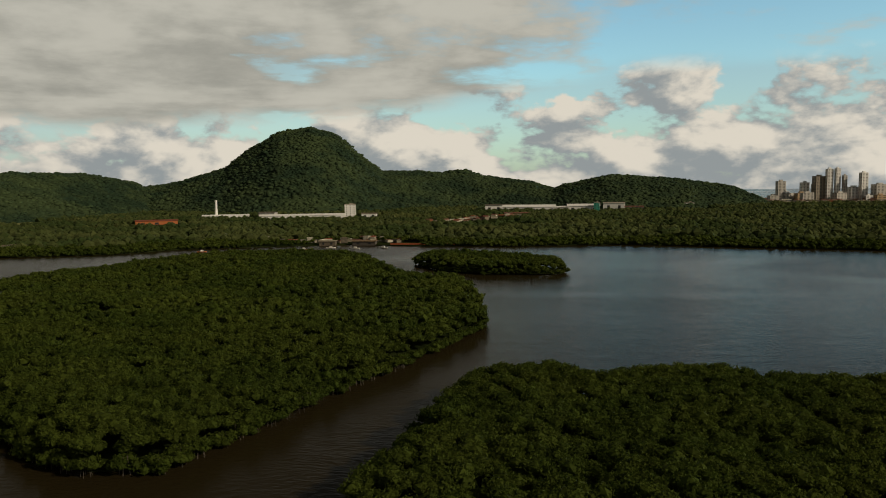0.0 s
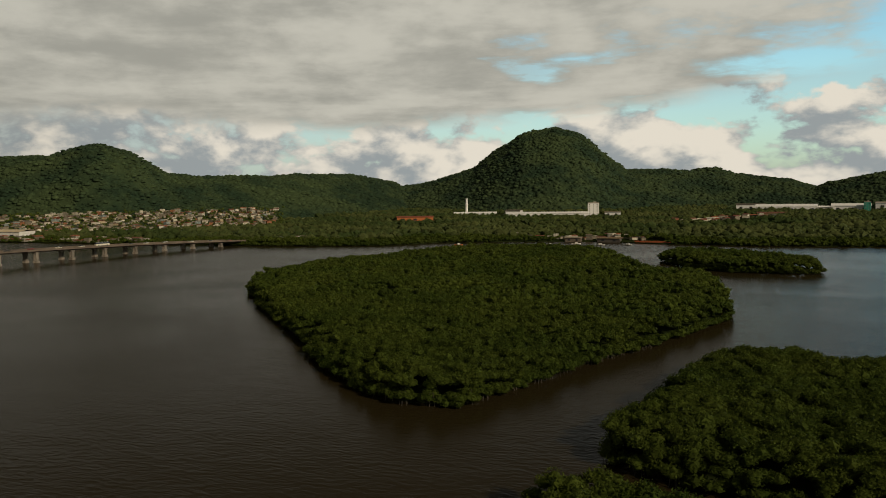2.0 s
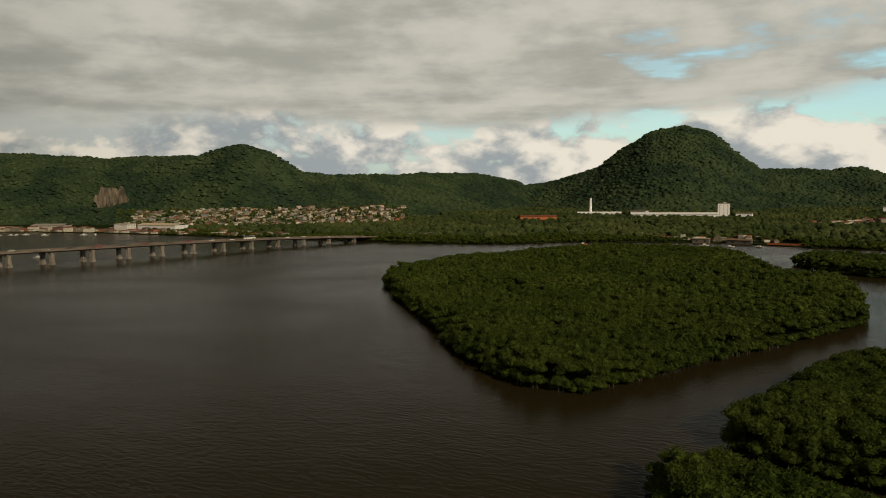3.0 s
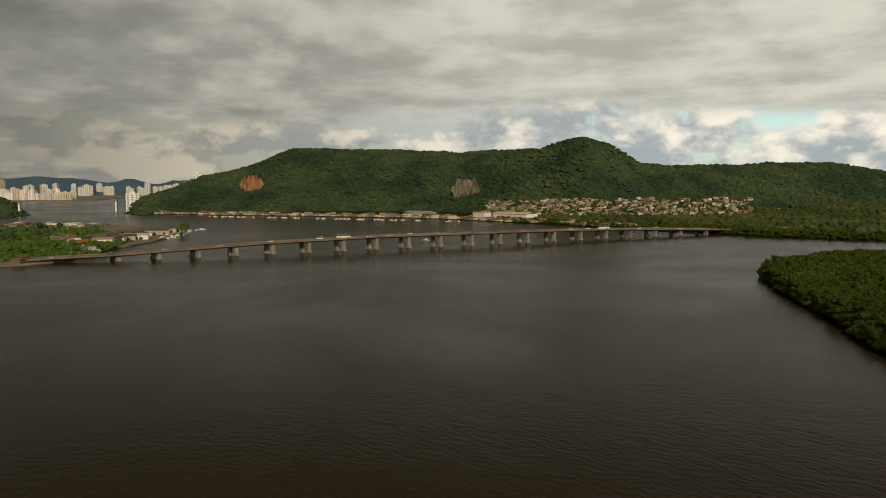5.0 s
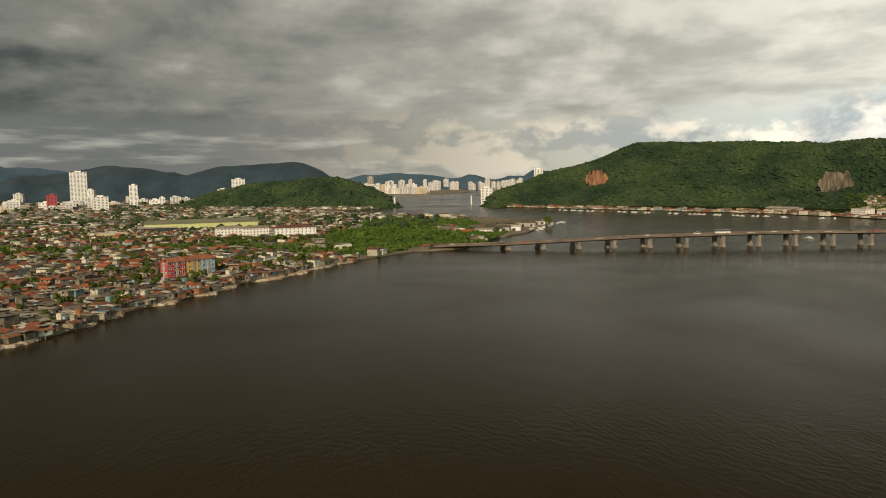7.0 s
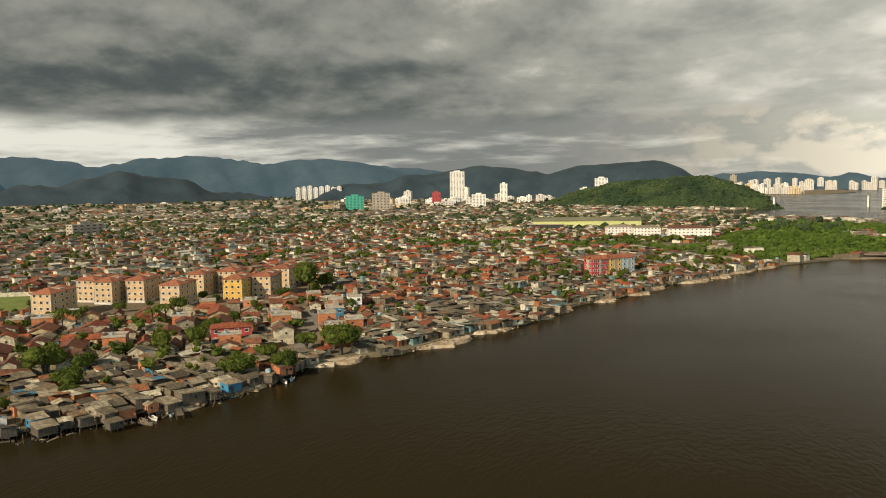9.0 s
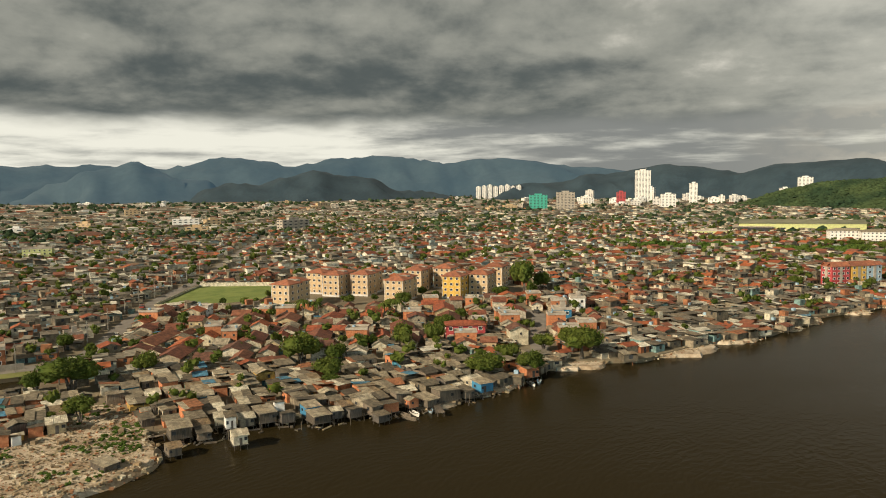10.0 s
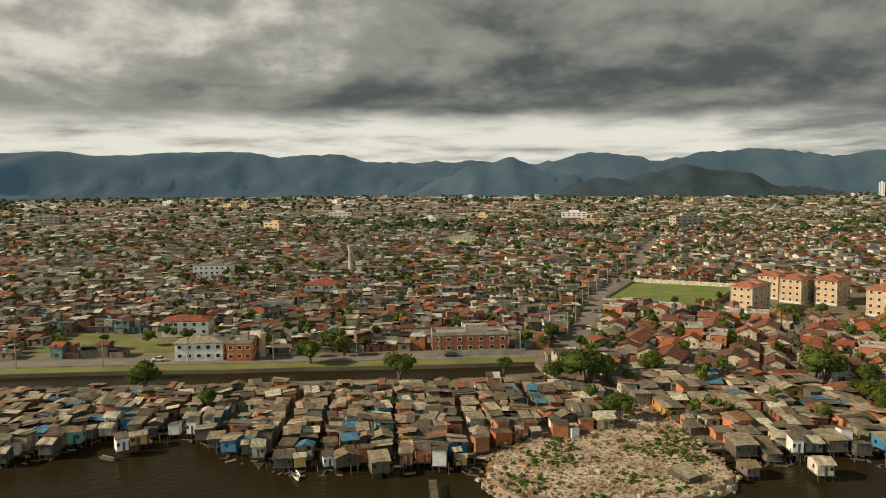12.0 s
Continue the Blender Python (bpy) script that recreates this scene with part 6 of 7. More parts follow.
for _ in range(46):
    q = rng.random()
    town_house(s, -140 + 110 * q + rng.normal(0, 12), 940 + 240 * q + rng.normal(0, 10), rng.uniform(6, 12), rng.uniform(6, 10), rng.uniform(0, 3), 1.0, 0, 0.4)
for _ in range(26):
    town_house(s, -250 + 130 * rng.random(), 650 + rng.uniform(-4, 18), rng.uniform(4, 9), rng.uniform(4, 7), rng.uniform(0, 3), 1.0, 0, 0.4)
stuff("houses", s.mesh("houses", TOWN_MATS), "small houses of a village on the wooded plain", "houses")
for x, y, w, d, h, wall, roof, words in ((-70, 1440, 50, 22, 9, "white_wall", "sheet_dark", "pale hall with a dark roof below the hill"), (45, 1395, 30, 20, 6, "pale", "white_wall", "low pale depot beside larger halls"), (150, 1480, 40, 22, 10, "white_wall", "concrete", "tall white hall with a grey roof"), (180, 1420, 34, 16, 5, "concrete", "clay", "small depot with a rusty red roof"), (265, 1560, 44, 18, 5, "white_wall", "white_wall", "long low white shed at the foot of the hill"), (330, 1550, 30, 14, 5, "pale", "white_wall", "small white shed at the foot of the hill"), (-420, 1150, 26, 14, 9, "pale", "sheet_dark", "grey works building beside the factory halls"), (-265, 1185, 24, 12, 5, "white_wall", "sheet", "low white annex of the factory")):
    hall(x, y, w, d, h, rng.uniform(-10, 15), wall, roof, words, "depot")
block("silo_block", "tall white factory block with dark openings", "factory", 18, 14, 6, "white_wall", "flat", 3, 2, floor=3.1).matrix_basis = pose(-300, 1201, 1, 0, 0, 14)
block("tank_tower", "turquoise tower among pale halls", "tower", 10, 10, 4, "green", "flat", 2, 2, floor=3.4).matrix_basis = pose(109, 1380, 1, 0, 0, -5)
block("building", "small pale block at the foot of the hill", "building", 18, 12, 3, "ivory", "flat", 4, 2).matrix_basis = pose(297, 1515, 1, 0, 0, -10)
chimney = tagged(new("chimney"), "tall slender white factory chimney", "chimney")
s = Shape()
ring = [(math.cos(a), math.sin(a)) for a in np.linspace(0, 2 * math.pi, 17)[:-1]]
for z0, z1, r0, r1 in ((0, 29, 2.4, 1.7), (29, 29.8, 2.0, 2.0)):
    for (ax, ay), (bx, by) in zip(ring, ring[1:] + ring[:1]):
        s.face([(ax * r0, ay * r0, z0), (bx * r0, by * r0, z0), (bx * r1, by * r1, z1), (ax * r1, ay * r1, z1)])
part("stack", s.mesh("stack", [M["white_wall"]]), chimney)
chimney.location = (-496, 1129, 0.8)


def tower(x, y, w, d, h, turn, tone, label, z=1.0, name="tower_block", category="tower block"):
    """A tall block far off: walls, bands of windows and a plant room."""
    thing = tagged(new(name), label, category, "skyline")
    s = Shape()
    s.box((0, 0, -3), (w, d, h + 3))
    s.box((0, 0, h), (w * 0.4, d * 0.4, 3.0))
    part("wall", s.mesh("wall", [M[tone]]), thing)
    b = Shape()
    n_ = max(2, int(h / 3.2))
    for k in range(n_):
        z0 = (k + 0.35) * h / n_
        for side in range(4):
            span, off = (w, d / 2 + 0.08) if side % 2 == 0 else (d, w / 2 + 0.08)
            a = side * math.pi / 2
            m_ = max(2, int(span / 7))
            for j in range(m_):
                o = (j + 0.5) / m_ * span - span / 2
                hw_ = span / m_ * 0.24
                b.face([(math.cos(a) * (o + i * hw_) + math.sin(a) * off, math.sin(a) * (o + i * hw_) - math.cos(a) * off, z0 + q * 1.3) for i, q in ((-1, 0), (1, 0), (1, 1), (-1, 1))])
    tagged(part("window_grid", b.mesh("window_grid", [M["window"]]), thing), kind="stuff")
    thing.matrix_basis = pose(x, y, z, 0, 0, turn)
    return thing


tower(-2074, -786, 40, 30, 92, 110, "ivory", "very tall white apartment tower in the town")
tower(-1648, -611, 30, 22, 33, 110, "ivory", "white mid-rise block above low houses")
tower(-1534, -800, 38, 24, 40, 115, "concrete", "grey slab block with rows of windows")
tower(-1567, -877, 40, 20, 34, 115, "green", "turquoise office block in the town")
tower(-1999, -376, 32, 24, 66, 100, "ivory", "beige apartment tower behind the wooded hill")
tower(-2058, -647, 20, 18, 56, 100, "ivory", "slim white tower in the town")
tower(-1914, -797, 22, 20, 36, 110, "red", "dull red block in the town")
for k in range(8):
    t = (k - 3.5) * 22
    tower(-2603 + t * -0.45, -1488 + t * 0.89, 17, 14, 53 + 3 * (k % 3), 120, "ivory", "one of a row of white slab towers")
g = np.random.default_rng(5)
for _ in range(70):
    a, dist = radians(g.uniform(88.5, 112)), g.uniform(1750, 2450)
    x, y = E85[0] - dist * math.sin(a), E85[1] + dist * math.cos(a)
    if ridge_height(np.array([(x, y)]), HILL_SOUTH)[0] < 2:
        tower(x, y, g.uniform(14, 34), g.uniform(14, 24), g.uniform(9, 24) * (1.0 if g.random() < 0.85 else 2.0), g.uniform(80, 130), g.choice(["ivory", "pale", "ivory", "ivory", "white"]), "pale apartment block in the town centre")
for _ in range(60):
    a, dist = radians(g.uniform(112, 182)), g.uniform(900, 3300)
    tower(E12[0] - dist * math.sin(a), E12[1] + dist * math.cos(a), g.uniform(16, 40), g.uniform(14, 24), g.uniform(8, 16), g.uniform(110, 170), g.choice(["ivory", "cream", "ivory", "concrete"]), "pale block standing above low houses", name="block", category="building")
# white towers across the bay
for _ in range(62):
    q = g.uniform(-0.2, 1.05)
    tower(-3300 + 330 * q + g.uniform(-60, 20), -30 + 250 * q, g.uniform(16, 34), g.uniform(16, 26), g.uniform(18, 40), g.uniform(60, 100), g.choice(["ivory", "white", "ivory", "pale"]), "white apartment tower across the bay")
for _ in range(40):
    q = g.uniform(-0.1, 1.5)
    tower(-4050 + g.uniform(-150, 150), -120 + 700 * q, g.uniform(18, 34), g.uniform(16, 26), g.uniform(25, 60), g.uniform(60, 100), "pale", "hazy grey tower on the far shore")
tower(-3402, 30, 26, 20, 75, 80, "concrete", "tall grey tower across the bay")
tower(-1560, 182, 24, 18, 36, 80, "ivory", "white tower at the end of the hill")
tower(-1585, 196, 18, 16, 28, 80, "ivory", "beige tower at the end of the hill")
tower(-2226, 478, 26, 20, 82, 70, "ivory", "white tower beyond the hill")
# city towards the sea
for x, y, w, h, tone in ((559, 1813, 24, 52, "pale"), (633, 1788, 30, 63, "concrete"), (652, 1779, 18, 80, "ivory"), (668, 1776, 14, 81, "ivory"), (715, 1757, 20, 70, "ivory"), (606, 1798, 22, 48, "ivory"), (682, 1773, 12, 64, "pale"), (640, 1800, 40, 44, "ivory"), (700, 1770, 34, 36, "ivory"), (745, 1748, 36, 42, "pale")):
    tower(x, y, w * 0.75, w * 0.55, h * 0.92, g.uniform(5, 20), "white_wall" if tone == "ivory" else tone, "apartment tower in the city beside the sea")
for _ in range(24):
    tower(g.uniform(540, 900), g.uniform(1700, 1830), g.uniform(12, 26), g.uniform(10, 18), g.uniform(12, 30), g.uniform(5, 20), g.choice(["white_wall", "pale", "cream"]), "mid-rise pale block in the city beside the sea")
s = Shape()
for _ in range(700):
    x, y = g.uniform(470, 1050), g.uniform(1640, 1880)
    if x - 470 > (1880 - y) * 0.3:
        town_house(s, x, y, g.uniform(10, 22), g.uniform(9, 16), g.uniform(0, 3), g.uniform(0.5, 4.0), 0, 0.2)
stuff("houses", s.mesh("houses", TOWN_MATS), "low pale houses of the city beside the sea", "houses")
# hillside town and waterfront below the long hill
s = Shape()
for _ in range(700):
    az = g.uniform(35.5, 54.5)
    dist = g.uniform(1040, 1215) - (15 if az > 50 else 0)
    a = radians(az)
    town_house(s, E5[0] - dist * math.sin(a), E5[1] + dist * math.cos(a), g.uniform(4, 8), g.uniform(4, 7), g.uniform(0, 3), 2.0 + (dist - 1040) * 0.105, 0, 0.30)
for x, y, t in along(NORTH[1:8], 6.0):
    for inland in (5, 13, 23):
        if g.random() < 0.62:
            o = inland + g.uniform(-3, 3)
            town_house(s, x - o * math.sin(t), y + o * math.cos(t), g.uniform(5, 11), g.uniform(5, 8), t + g.normal(0, 0.15), 1.0, 0, 0.45)
stuff("houses", s.mesh("houses", TOWN_MATS), "small houses and boat sheds at the foot of the hill", "houses")
hall(-805, 530, 62, 22, 8, 8, "ivory", "white", "long pale waterfront warehouse")
block("building", "white three-storey waterfront building with arcades", "building", 22, 14, 3, "ivory", "flat", 6, 3).matrix_basis = pose(-850, 508, 1, 0, 0, 10)
hall(-985, 490, 44, 20, 6, 25, "concrete", "concrete", "grey boat shed below the cliff")
# foot of the hillside town
s = Shape()
for az in range(36, 54, 2):
    q = []
    for a, dist, z in ((az, 1020, 0.4), (az + 2, 1020, 0.4), (az + 2, 1235, 21.5), (az, 1235, 21.5)):
        a = radians(a)
        q.append((E5[0] - dist * math.sin(a), E5[1] + dist * math.cos(a), z))
    s.face(q)
tagged(new("ground", s.mesh("ground", [M["forest"]])), "green slope under the hillside town", "ground", kind="structure")

# ---- old suspension bridge posts at the strait ----
for x, y in ((-1583, -8), (-1640, 165)):
    thing = tagged(new("bridge_tower"), "pale stone tower of an old bridge at the strait", "tower")
    s = Shape()
    for o in (-3.5, 3.5):
        s.box((0, o, 0), (3, 2.6, 22))
    s.box((0, 0, 19), (3, 9.6, 3), bottom=True)
    part("portal", s.mesh("portal", [M["ivory"]]), thing)
    thing.matrix_basis = pose(x, y, 0, 0, 0, 70)

# ---- trees of the town ----
CITY_CROWNS = [crown(5.0, 7.0, 11, 2, 1000, 0.42, 300 + i) for i in range(4)]


def trunk_mesh():
    s = Shape()
    for dx_, dy_, lean in ((0, 0, 0.0), (0.1, 0, 0.9), (-0.1, 0.1, -0.8)):
        for z0, z1, r0, r1 in ((0, 1.6, 0.42, 0.34), (1.6, 4.2, 0.30, 0.16)):
            x0, x1 = dx_ + lean * z0 * 0.25, dx_ + lean * z1 * 0.25
            pts0 = [(x0 + r0 * math.cos(a), dy_ + r0 * math.sin(a) + lean * z0 * 0.1, z0) for a in np.linspace(0, 2 * math.pi, 7)[:-1]]
            pts1 = [(x1 + r1 * math.cos(a), dy_ + r1 * math.sin(a) + lean * z1 * 0.1, z1) for a in np.linspace(0, 2 * math.pi, 7)[:-1]]
            for k in range(6):
                s.face([pts0[k], pts0[(k + 1) % 6], pts1[(k + 1) % 6], pts1[k]])
    return s.mesh("trunk", [M["bark"]])


TRUNK = trunk_mesh()
CITY_TREES = []
for cv, cf in CITY_CROWNS:
    thing = tagged(new("tree"), "bushy green tree between the houses", "tree", "trees of the town")
    part("trunk", TRUNK, thing)
    part("crown", mesh_of("crown", cv + (0, 0, 1.2), cf, [M["leaf_city"]]), thing)
    CITY_TREES.append(thing)
spots = [(-230, -285, 17, 11), (-237, -291, 12, 9), (-202, -290, 10, 8), (-207, -293, 8, 6), (-194, -301, 10, 6), (-170, -338, 11, 7), (-165, -333, 8, 5), (-178, -347, 9, 6), (-186, -362, 9, 7), (-223, -335, 9, 9), (-212, -340, 12, 11), (-218, -346, 8, 8), (-350, -359, 13, 14), (-358, -353, 10, 11), (-343, -352, 9, 9), (-132, -405, 7, 7), (-128, -393, 14, 8), (-121, -399, 9, 7), (-113, -367, 11, 7), (-108, -372, 8, 5), (-89, -429, 9, 6), (-488, -208, 9, 6), (-497, -205, 11, 7), (-506, -201, 10, 6), (-513, -196, 9, 6), (-438, -243, 8, 6), (-444, -247, 7, 5), (-72, -402, 6, 6), (-150, -391, 7, 6), (-158, -428, 6, 5), (-206, -440, 7, 6), (-222, -390, 8, 6), (-246, -345, 7, 6), (-196, -418, 5, 5), (-272, -352, 7, 6), (-305, -345, 8, 7), (-235, -300, 7, 5), (-215, -303, 8, 6), (-300, -360, 8, 7), (-240, -425, 6, 5), (-26, -457, 8, 6), (-35, -429, 6, 6), (-89, -465, 10, 7), (-80, -470, 8, 6), (-181, -357, 11, 8), (-187, -349, 10, 7), (-255, -470, 5, 5), (-268, -462, 6, 5), (-290, -392, 7, 6), (-322, -402, 6, 5), (-268, -330, 8, 6), (-150, -438, 7, 6), (-160, -446, 6, 5), (-262, -436, 5, 4), (-258, -428, 6, 4), (-292, -428, 6, 5), (-286, -420, 5, 4), (-298, -414, 5, 4), (-318, -392, 6, 5), (-326, -376, 6, 4), (-336, -366, 7, 5), (-331, -408, 5, 4), (-88, -474, 12, 8), (-98, -468, 9, 7), (-76, -462, 9, 6), (-142, -476, 8, 6), (-30, -476, 8, 5), (-118, -418, 9, 7)]
for i, (x, y, w, h) in enumerate(spots):
    m = pose(x, y, 0.9, 0, 0, 77 * i) @ Matrix.Diagonal((w / 12.0, w / 12.0, h / 8.2, 1))
    if i < 4:
        CITY_TREES[i].matrix_basis = m
    else:
        copy_thing(CITY_TREES[i % 4], m)


def palm():
    thing = tagged(new("palm_tree"), "tall palm with drooping fronds among the roofs", "palm", "palms")
    s = Shape()
    for z0, z1, r0, r1 in ((0, 3, 0.30, 0.24), (3, 7.4, 0.24, 0.18)):
        a = np.linspace(0, 2 * math.pi, 8)[:-1]
        p0, p1 = [(r0 * math.cos(q), r0 * math.sin(q), z0) for q in a], [(r1 * math.cos(q), r1 * math.sin(q), z1) for q in a]
        for k in range(7):
            s.face([p0[k], p0[(k + 1) % 7], p1[(k + 1) % 7], p1[k]])
    part("trunk", s.mesh("trunk", [M["bark"]]), thing)
    f_ = Shape()
    g_ = np.random.default_rng(11)
    for k in range(22):
        a, lift = k * 2.4, g_.uniform(0.1, 0.9)
        prev = None
        for j in range(6):
            t = j / 5
            r, z = 3.6 * t, 7.4 + 2.2 * lift * t - 3.2 * t * t
            wd = 0.55 * math.sin(math.pi * min(0.97, t + 0.12))
            pts = [(r * math.cos(a) - wd * math.sin(a), r * math.sin(a) + wd * math.cos(a), z - 0.25 * wd), (r * math.cos(a), r * math.sin(a), z + 0.08), (r * math.cos(a) + wd * math.sin(a), r * math.sin(a) - wd * math.cos(a), z - 0.25 * wd)]
            if prev:
                f_.face([prev[0], prev[1], pts[1], pts[0]])
                f_.face([prev[1], prev[2], pts[2], pts[1]])
            prev = pts
    part("fronds", f_.mesh("fronds", [M["leaf_city"]]), thing)
    return thing


first_palm = palm()
for i, (x, y, k) in enumerate([(-241, -409, 1.25), (-245, -406, 1.1), (-259, -375, 1.25), (-255, -378, 1.1), (-262, -380, 1.15)] + [(-790 - 9 * j, 92 + 3 * math.sin(j * 2.0) + 2.5 * j, 0.95 + 0.1 * (j % 3)) for j in range(12)]):
    m = pose(x, y, 1.0, 0, 0, 50 * i) @ Matrix.Scale(k, 4)
    first_palm.matrix_basis = m if i == 0 else first_palm.matrix_basis
    if i:
        copy_thing(first_palm, m @ Matrix.Diagonal([1 / c for c in first_palm.scale] + [1]))

a = np.radians(rng.uniform(35, 55.5, 1100))
d_ = rng.uniform(1030, 1225, 1100)
p = np.stack([E5[0] - d_ * np.sin(a), E5[1] + d_ * np.cos(a), 1.0 + np.maximum(0, d_ - 1040) * 0.105], 1)
v, f = planted([crown(3.0, 5.0, 2, 1, 10, 1.0, 350 + i) for i in range(4)], p, rng.uniform(0.6, 1.4, len(p)))
stuff("trees", mesh_of("trees", v, f, [M["leaf_city"]]), "trees among the hillside houses", "trees")

# small trees scattered through the town, and the green by the bridge
p = np.stack([rng.uniform(-1200, 150, 9000), rng.uniform(-1200, -120, 9000)], 1)
u_, v_ = local(p)
far = np.linalg.norm(p - view, axis=1)
grove = np.array([noise.noise((x * 0.008, y * 0.008, 6.0)) for x, y in p])
ok = inside(p, TOWN + TOWN_EAST + TOWN_FAR) & ~inside(p, PITCH) & ~inside(p, ESTATE) & (v_ > 30) & ~((u_ < 26) & (v_ < 120)) & (rng.random(len(p)) < 0.62 + 0.9 * grove) & (edge_distance(p, ROAD_IN, closed=False) > 5) & (ridge_height(p, HILL_SOUTH) < 2)
p = p[ok]
v, f = planted([crown(2.5, 4.0, 2, 1, 18, 0.8, 320 + i) for i in range(4)], np.c_[p, rng.uniform(1.5, 3.5, len(p))], rng.uniform(0.6, 1.5, len(p)))
stuff("trees", mesh_of("trees", v, f, [M["leaf_city"]]), "small green trees between the houses", "trees")
# small houses and depots in the green
s = Shape()
for cx_, cy_, n_, sx_, sy_ in ((-880, -125, 26, 45, 18), (-800, -12, 16, 40, 14), (-655, -10, 6, 12, 8), (-825, -185, 10, 20, 12), (-640, -150, 18, 30, 20), (-860, -255, 14, 30, 14)):
    for _ in range(n_):
        x, y = cx_ + rng.normal(0, sx_ / 2), cy_ + rng.normal(0, sy_ / 2)
        town_house(s, x, y, rng.uniform(7, 14), rng.uniform(6, 9), rng.uniform(1.5, 2.1), 1.1, 1, 0.3)
stuff("houses", s.mesh("houses", TOWN_MATS), "pale houses and depots standing in the green", "houses")
p = scattered(GREEN, 5.6)
p = p[~((np.hypot((p[:, 0] + 880) / 40, (p[:, 1] + 125) / 16) < 1) | (np.hypot((p[:, 0] + 800) / 36, (p[:, 1] + 12) / 12) < 1))]
for a, b, r in ((-766, -236, 18), (-757, -211, 18), (-746, -172, 24), (-812, -363, 24), (-915, -285, 50), (-690, -190, 30)):
    p = p[np.hypot(p[:, 0] - a, p[:, 1] - b) > r]
p = p[edge_distance(p, [(-600, -70), (-575, -40)], closed=False) > 10]
v, f = planted([crown(3.4, 3.6, 3, 1, 16, 0.9, 340 + i) for i in range(4)], np.c_[p, rng.uniform(-0.6, 0.8, len(p))], rng.uniform(0.55, 1.2, len(p)) * (1 + 0.5 * (rng.random(len(p)) < 0.12)))
stuff("trees", mesh_of("trees", v, f, [M["scrub"]]), "bright green scrub and trees beside the bridge", "trees")


# a row of trees before the long warehouse
line_ = along([(-739, -345), (-740, -312), (-736, -284), (-725, -254), (-722, -220), (-719, -187), (-714, -150)], 4.2)
p = np.array([(x + rng.normal(0, 5), y + rng.normal(0, 5)) for x, y, _ in line_ for _ in range(2)])
v, f = planted([crown(3.6, 6.0, 3, 1, 30, 0.9, 390 + i) for i in range(4)], np.c_[p, rng.uniform(0.0, 1.2, len(p))], rng.uniform(0.8, 1.4, len(p)))
stuff("trees", mesh_of("trees", v, f, [M["leaf_city"]]), "dark green row of trees before the warehouse", "trees")
# dark trees over the far town
a, d_ = np.radians(rng.uniform(78, 188, 15000)), 850 + 3000 * rng.random(15000) ** 1.3
p = np.stack([view[0] - d_ * np.sin(a), view[1] + d_ * np.cos(a)], 1)
grove = np.array([noise.noise((x * 0.005, y * 0.005, 12.0)) for x, y in p])
p = p[inside(p, TOWN + TOWN_EAST + TOWN_FAR) & (rng.random(len(p)) < 0.26 + 0.9 * grove) & (ridge_height(p, HILL_SOUTH) < 2)]
v, f = planted([crown(1.2, 1.0, 1, 1, 4, 0.3, 380 + i) for i in range(5)], np.c_[p, np.full(len(p), 0.5)], rng.uniform(4.0, 8.5, len(p)) * np.interp(np.hypot(p[:, 0], p[:, 1]), [1500, 3000], [1.0, 1.7]))
stuff("trees", mesh_of("trees", v, f, [M["forest"]]), "dark green trees standing among the far houses", "trees")


# ---- boats, jetties, poles ----
def boat(l, w, tone, label):
    thing = tagged(new("boat"), label, "boat", "boats")
    s = Shape()
    rings = []
    for t, k, lift in ((-0.5, 0.75, 0.1), (-0.2, 1.0, 0.0), (0.2, 0.95, 0.02), (0.42, 0.5, 0.15), (0.5, 0.05, 0.3)):
        rings.append([(l * t, -w / 2 * k, 0.55 + lift), (l * t, -w / 2 * k * 0.6, -0.1), (l * t, w / 2 * k * 0.6, -0.1), (l * t, w / 2 * k, 0.55 + lift), (l * t, w / 2 * k * 0.8, 0.45 + lift), (l * t, w / 2 * k * 0.5, 0.12), (l * t, -w / 2 * k * 0.5, 0.12), (l * t, -w / 2 * k * 0.8, 0.45 + lift)])
    for a, b in zip(rings, rings[1:]):
        for k in range(8):
            s.face([a[k], b[k], b[(k + 1) % 8], a[(k + 1) % 8]])
    s.face(list(reversed(rings[0])))
    part("hull", s.mesh("hull", [M[tone]]), thing)
    seat = slab_mesh("seat", (0.3, w * 0.7, 0.05), M["plank"])
    for t in (-0.25, 0.12):
        part("seat", seat, thing).location = (l * t, 0, 0.38)
    if l > 6:
        c = Shape()
        c.box((0, 0, 0.3), (l * 0.3, w * 0.6, 1.4))
        part("cabin", c.mesh("cabin", [M["ivory"]]), thing)
    return thing


BOATS = {"sky": boat(4.5, 1.3, "sky", "small pale blue wooden rowing boat"), "plank": boat(4.2, 1.2, "plank", "small weathered wooden rowing boat"), "ivory": boat(4.4, 1.4, "ivory", "small white motor boat"), "big": boat(8.0, 2.4, "ivory", "white cabin boat moored by the shore"), "orange": boat(7.5, 2.4, "orange", "orange work boat by the far shore")}
floating = set()


def moor(kind, x, y, turn):
    m = pose(x, y, 0, 0, 0, turn)
    if kind in floating:
        return copy_thing(BOATS[kind], m)
    floating.add(kind)
    BOATS[kind].matrix_basis = m
    return BOATS[kind]


for kind, x, y, turn in (("ivory", -159, -302, 60), ("plank", -157, -303.5, 70), ("sky", -163, -300, 40), ("plank", -194, -290, 30), ("ivory", -198, -288, 50), ("sky", -201, -287, 20), ("ivory", -226, -280, 10), ("ivory", -38, -380, 80), ("plank", -9, -411, 120), ("plank", -155, -301, 85), ("orange", -190, 590, 10), ("orange", -268, 572, 30), ("big", -150, 600, 0), ("big", -172, 606, 20), ("big", -128, 606, -15)):
    moor(kind, x, y, turn)
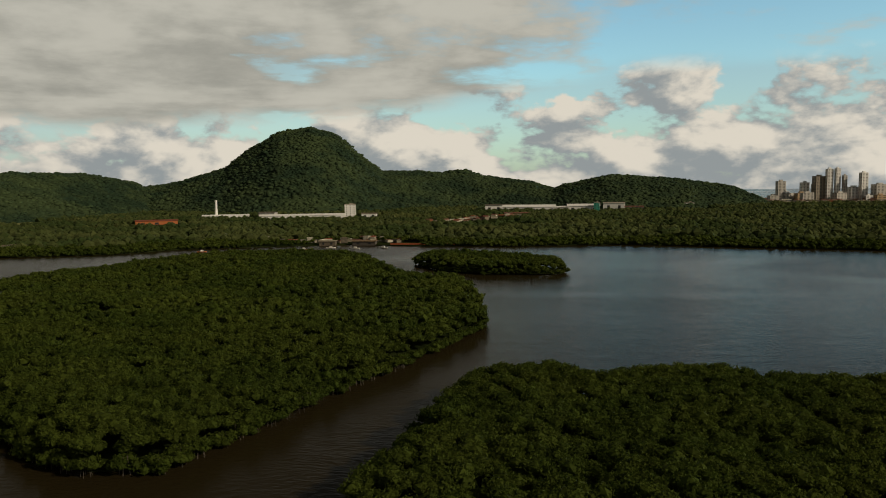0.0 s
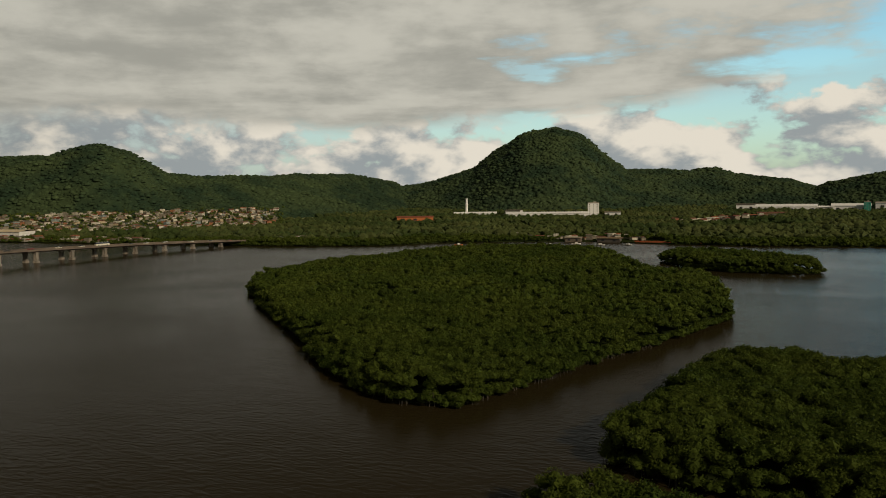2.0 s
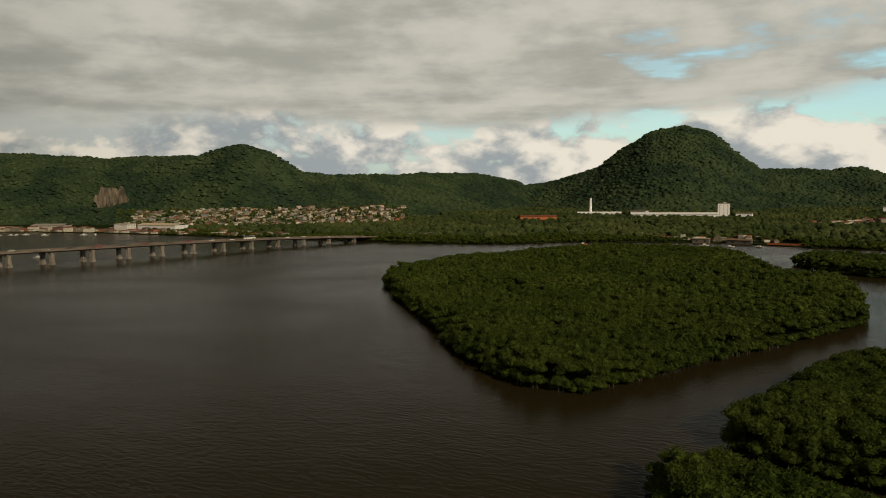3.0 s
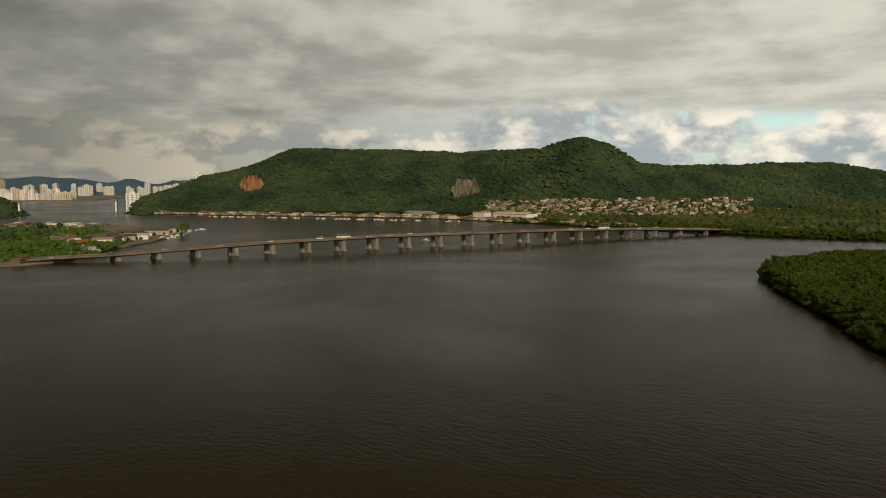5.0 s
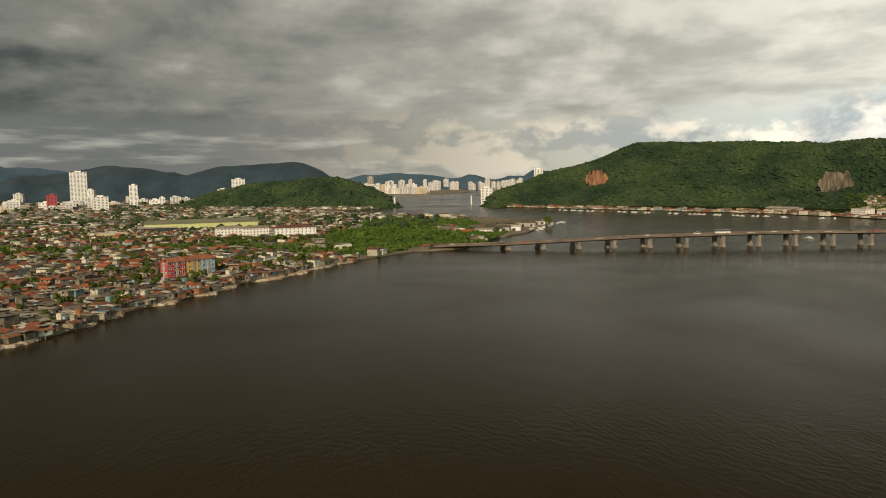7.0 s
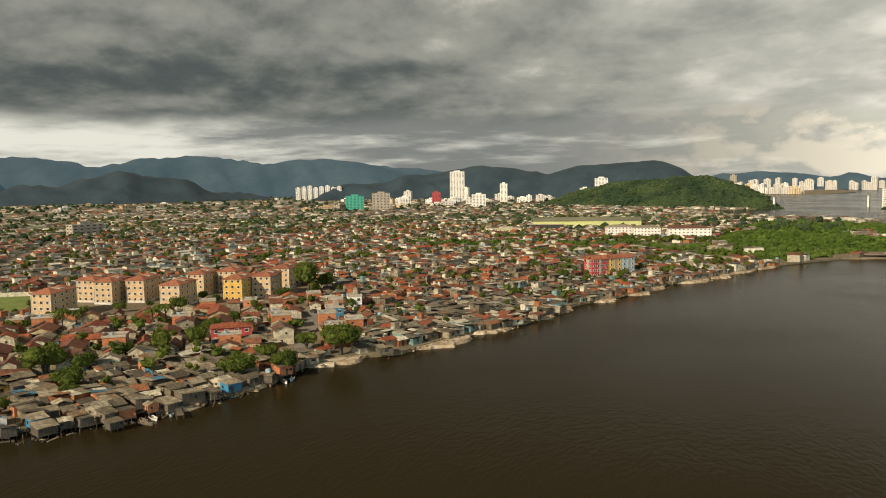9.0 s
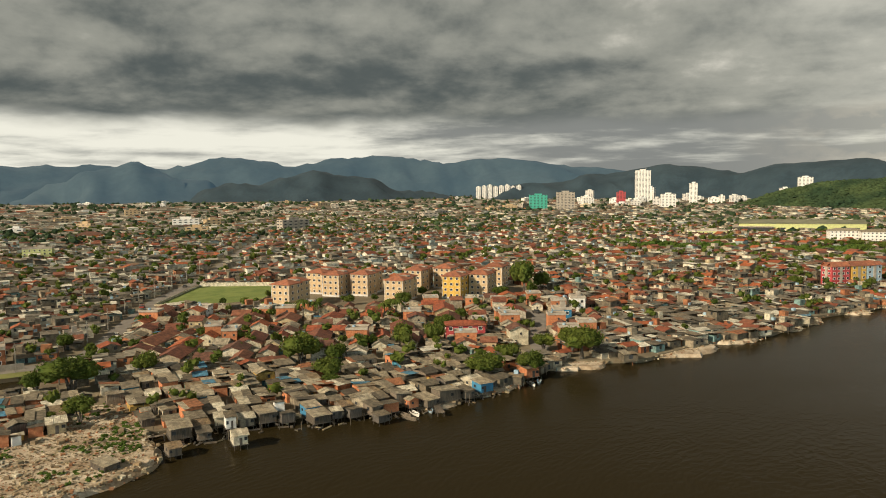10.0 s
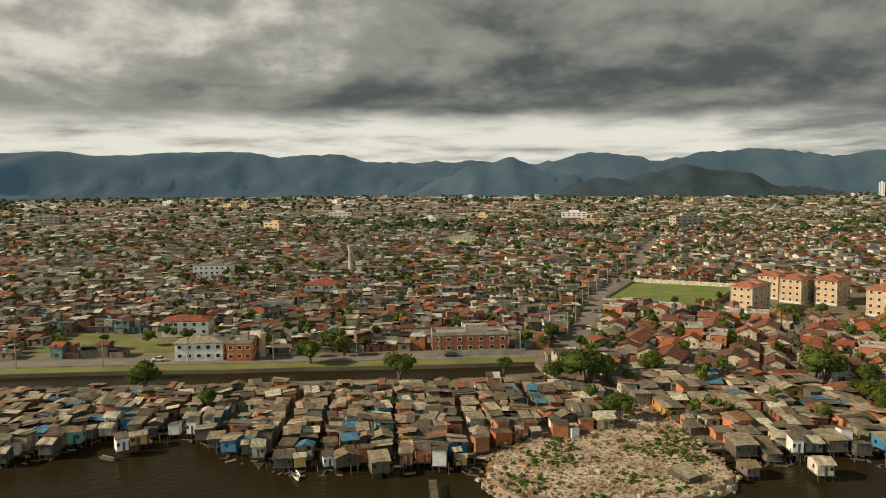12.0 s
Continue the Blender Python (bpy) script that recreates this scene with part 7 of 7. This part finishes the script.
for i in range(34):
    moor("big", -775 - 4 * i + g.uniform(-4, 4), 62 + 2.6 * i * 0.8 + g.uniform(-6, 6) + (14 if i % 3 == 0 else 0), g.uniform(0, 180))
for i in range(40):
    q = g.uniform(0, 1)
    moor("big", -830 - 420 * q + g.uniform(-5, 5), 470 - 215 * q + g.uniform(-6, 2) - 12, g.uniform(0, 180))
moor("big", -590, 262, 20)


def jetty(x, y, l, w, turn, label):
    thing = tagged(new("jetty"), label, "jetty")
    n_ = int(l / 0.5)
    plank = slab_mesh("plank", (0.42, w, 0.06), M["plank"])
    for k in range(n_):
        part("plank", plank, thing).matrix_basis = pose((k + 0.5) * 0.5 - l / 2, rng.uniform(-0.08, 0.08), 1.25, 0, 0, rng.uniform(-3, 3))
    for k in range(int(l / 2.5) + 1):
        for o in (-w / 2, w / 2):
            part("stilt", STILT, thing).location = (k * 2.5 - l / 2, o, -1.25)
    thing.matrix_basis = pose(x, y, 0, 0, 0, turn)
    return thing


jetty(-164, -298.5, 11, 1.6, 42, "narrow wooden jetty on stilts beside moored boats")
jetty(-54, -355, 14, 1.4, 60, "rickety plank jetty reaching into the water")
jetty(-112, -344, 10, 1.2, 150, "plank walkway along the stilt houses")
# north shore landing
hall(-150, 636, 20, 8, 2.6, 0, "plank_dark", "sheet_brown", "boat shed with a rusty roof at the landing", "shed")
hall(-182, 634, 14, 7, 2.8, 5, "plank", "sheet", "wooden shed at the landing", "shed")
s = Shape()
s.box((0, 0, -1), (58, 1.2, 3.0))
tagged(new("quay_wall", s.mesh("quay_wall", [M["rust"]])), "low rusty quay wall on the far shore", "wall", kind="structure").matrix_basis = pose(-98, 630, 0, 0, 0, -3)
# marina sheds on the point
for i in range(14):
    hall(-735 - 11 * i + g.uniform(-4, 4), 14 + 6.5 * i + g.uniform(-9, 9), g.uniform(16, 28), g.uniform(10, 15), g.uniform(3.5, 5.5), g.uniform(60, 80), "ivory" if i % 2 == 0 else "concrete", "sheet_pale" if i % 4 == 0 else "sheet_dark", "boat shed with a dark roof at the marina", "shed")
for i in range(12):
    hall(-770 - 9 * i + g.uniform(-6, 6), 8 + 7 * i + g.uniform(-6, 6), g.uniform(16, 26), g.uniform(12, 16), g.uniform(4, 6), g.uniform(55, 85), "ivory" if i % 3 else "black", "sheet_dark", "broad boat shed with a dark roof at the marina", "shed")
land("ground", [(-680, 0), (-720, 10), (-790, 40), (-880, 88), (-900, 120), (-860, 112), (-800, 85), (-740, 55), (-700, 25)], 1.3, M["ground"], "bare earth yard of the marina")


def round_tower(name, x, y, r, h, mat, label, category):
    """A slender round tower with a wider head."""
    thing = tagged(new(name), label, category)
    circle = [(math.cos(a), math.sin(a)) for a in np.linspace(0, 2 * math.pi, 15)[:-1]]
    for piece, z0, z1, k in (("shaft", 0.0, h * 0.86, 1.0), ("head", h * 0.86, h, 1.25)):
        s = Shape()
        for (ax, ay), (bx, by) in zip(circle, circle[1:] + circle[:1]):
            s.face([(ax * r * k, ay * r * k, z0), (bx * r * k, by * r * k, z0), (bx * r * k, by * r * k, z1), (ax * r * k, ay * r * k, z1)])
        s.face([(px * r * k, py * r * k, z1) for px, py in circle])
        s.face([(px * r * k, py * r * k, z0) for px, py in reversed(circle)])
        part(piece, s.mesh(piece, [M[mat]]), thing)
    thing.location = (x, y, 1.2)
    return thing


round_tower("water_tower", -66.8, -479.5, 1.1, 8.0, "cream", "slim cream water tower beside the corner shop", "tower")
round_tower("mast_tower", -187.0, -660.0, 1.6, 19.0, "concrete", "grey concrete tower above the low houses", "tower")


def pole():
    thing = tagged(new("utility_pole"), "grey concrete utility pole with a cross-arm", "pole", "utility poles")
    s = Shape()
    s.box((0, 0, 0), (0.28, 0.28, 9.0))
    part("post", s.mesh("post", [M["concrete"]]), thing)
    s = Shape()
    s.box((0, 0, 8.2), (0.12, 2.0, 0.14), bottom=True)
    part("cross_arm", s.mesh("cross_arm", [M["plank_dark"]]), thing)
    return thing


one = pole()
poles = [uv(20 - 26 * k, 103.8) for k in range(9)] + [(x - 4.2 * math.sin(t), y + 4.2 * math.cos(t)) for x, y, t in along(ROAD_IN, 30.0)[1:9]]
for i, (x, y) in enumerate(poles):
    m = pose(x, y, 1.2, 0, 0, SQUARE)
    if i:
        copy_thing(one, m)
    else:
        one.matrix_basis = m
for x, y, t in ((*uv(-2, 107), SQUARE), (*uv(-70, 109.5), SQUARE), (*uv(-95, 110), SQUARE + 180), (-185, -452, 222), (-214, -478, 222), (-236, -503, 222), (-297, -545, 40), (-303, -332, 60), (-280, -296, 60)):
    park("car", pose(x, y, 1.3, 0, 0, t))
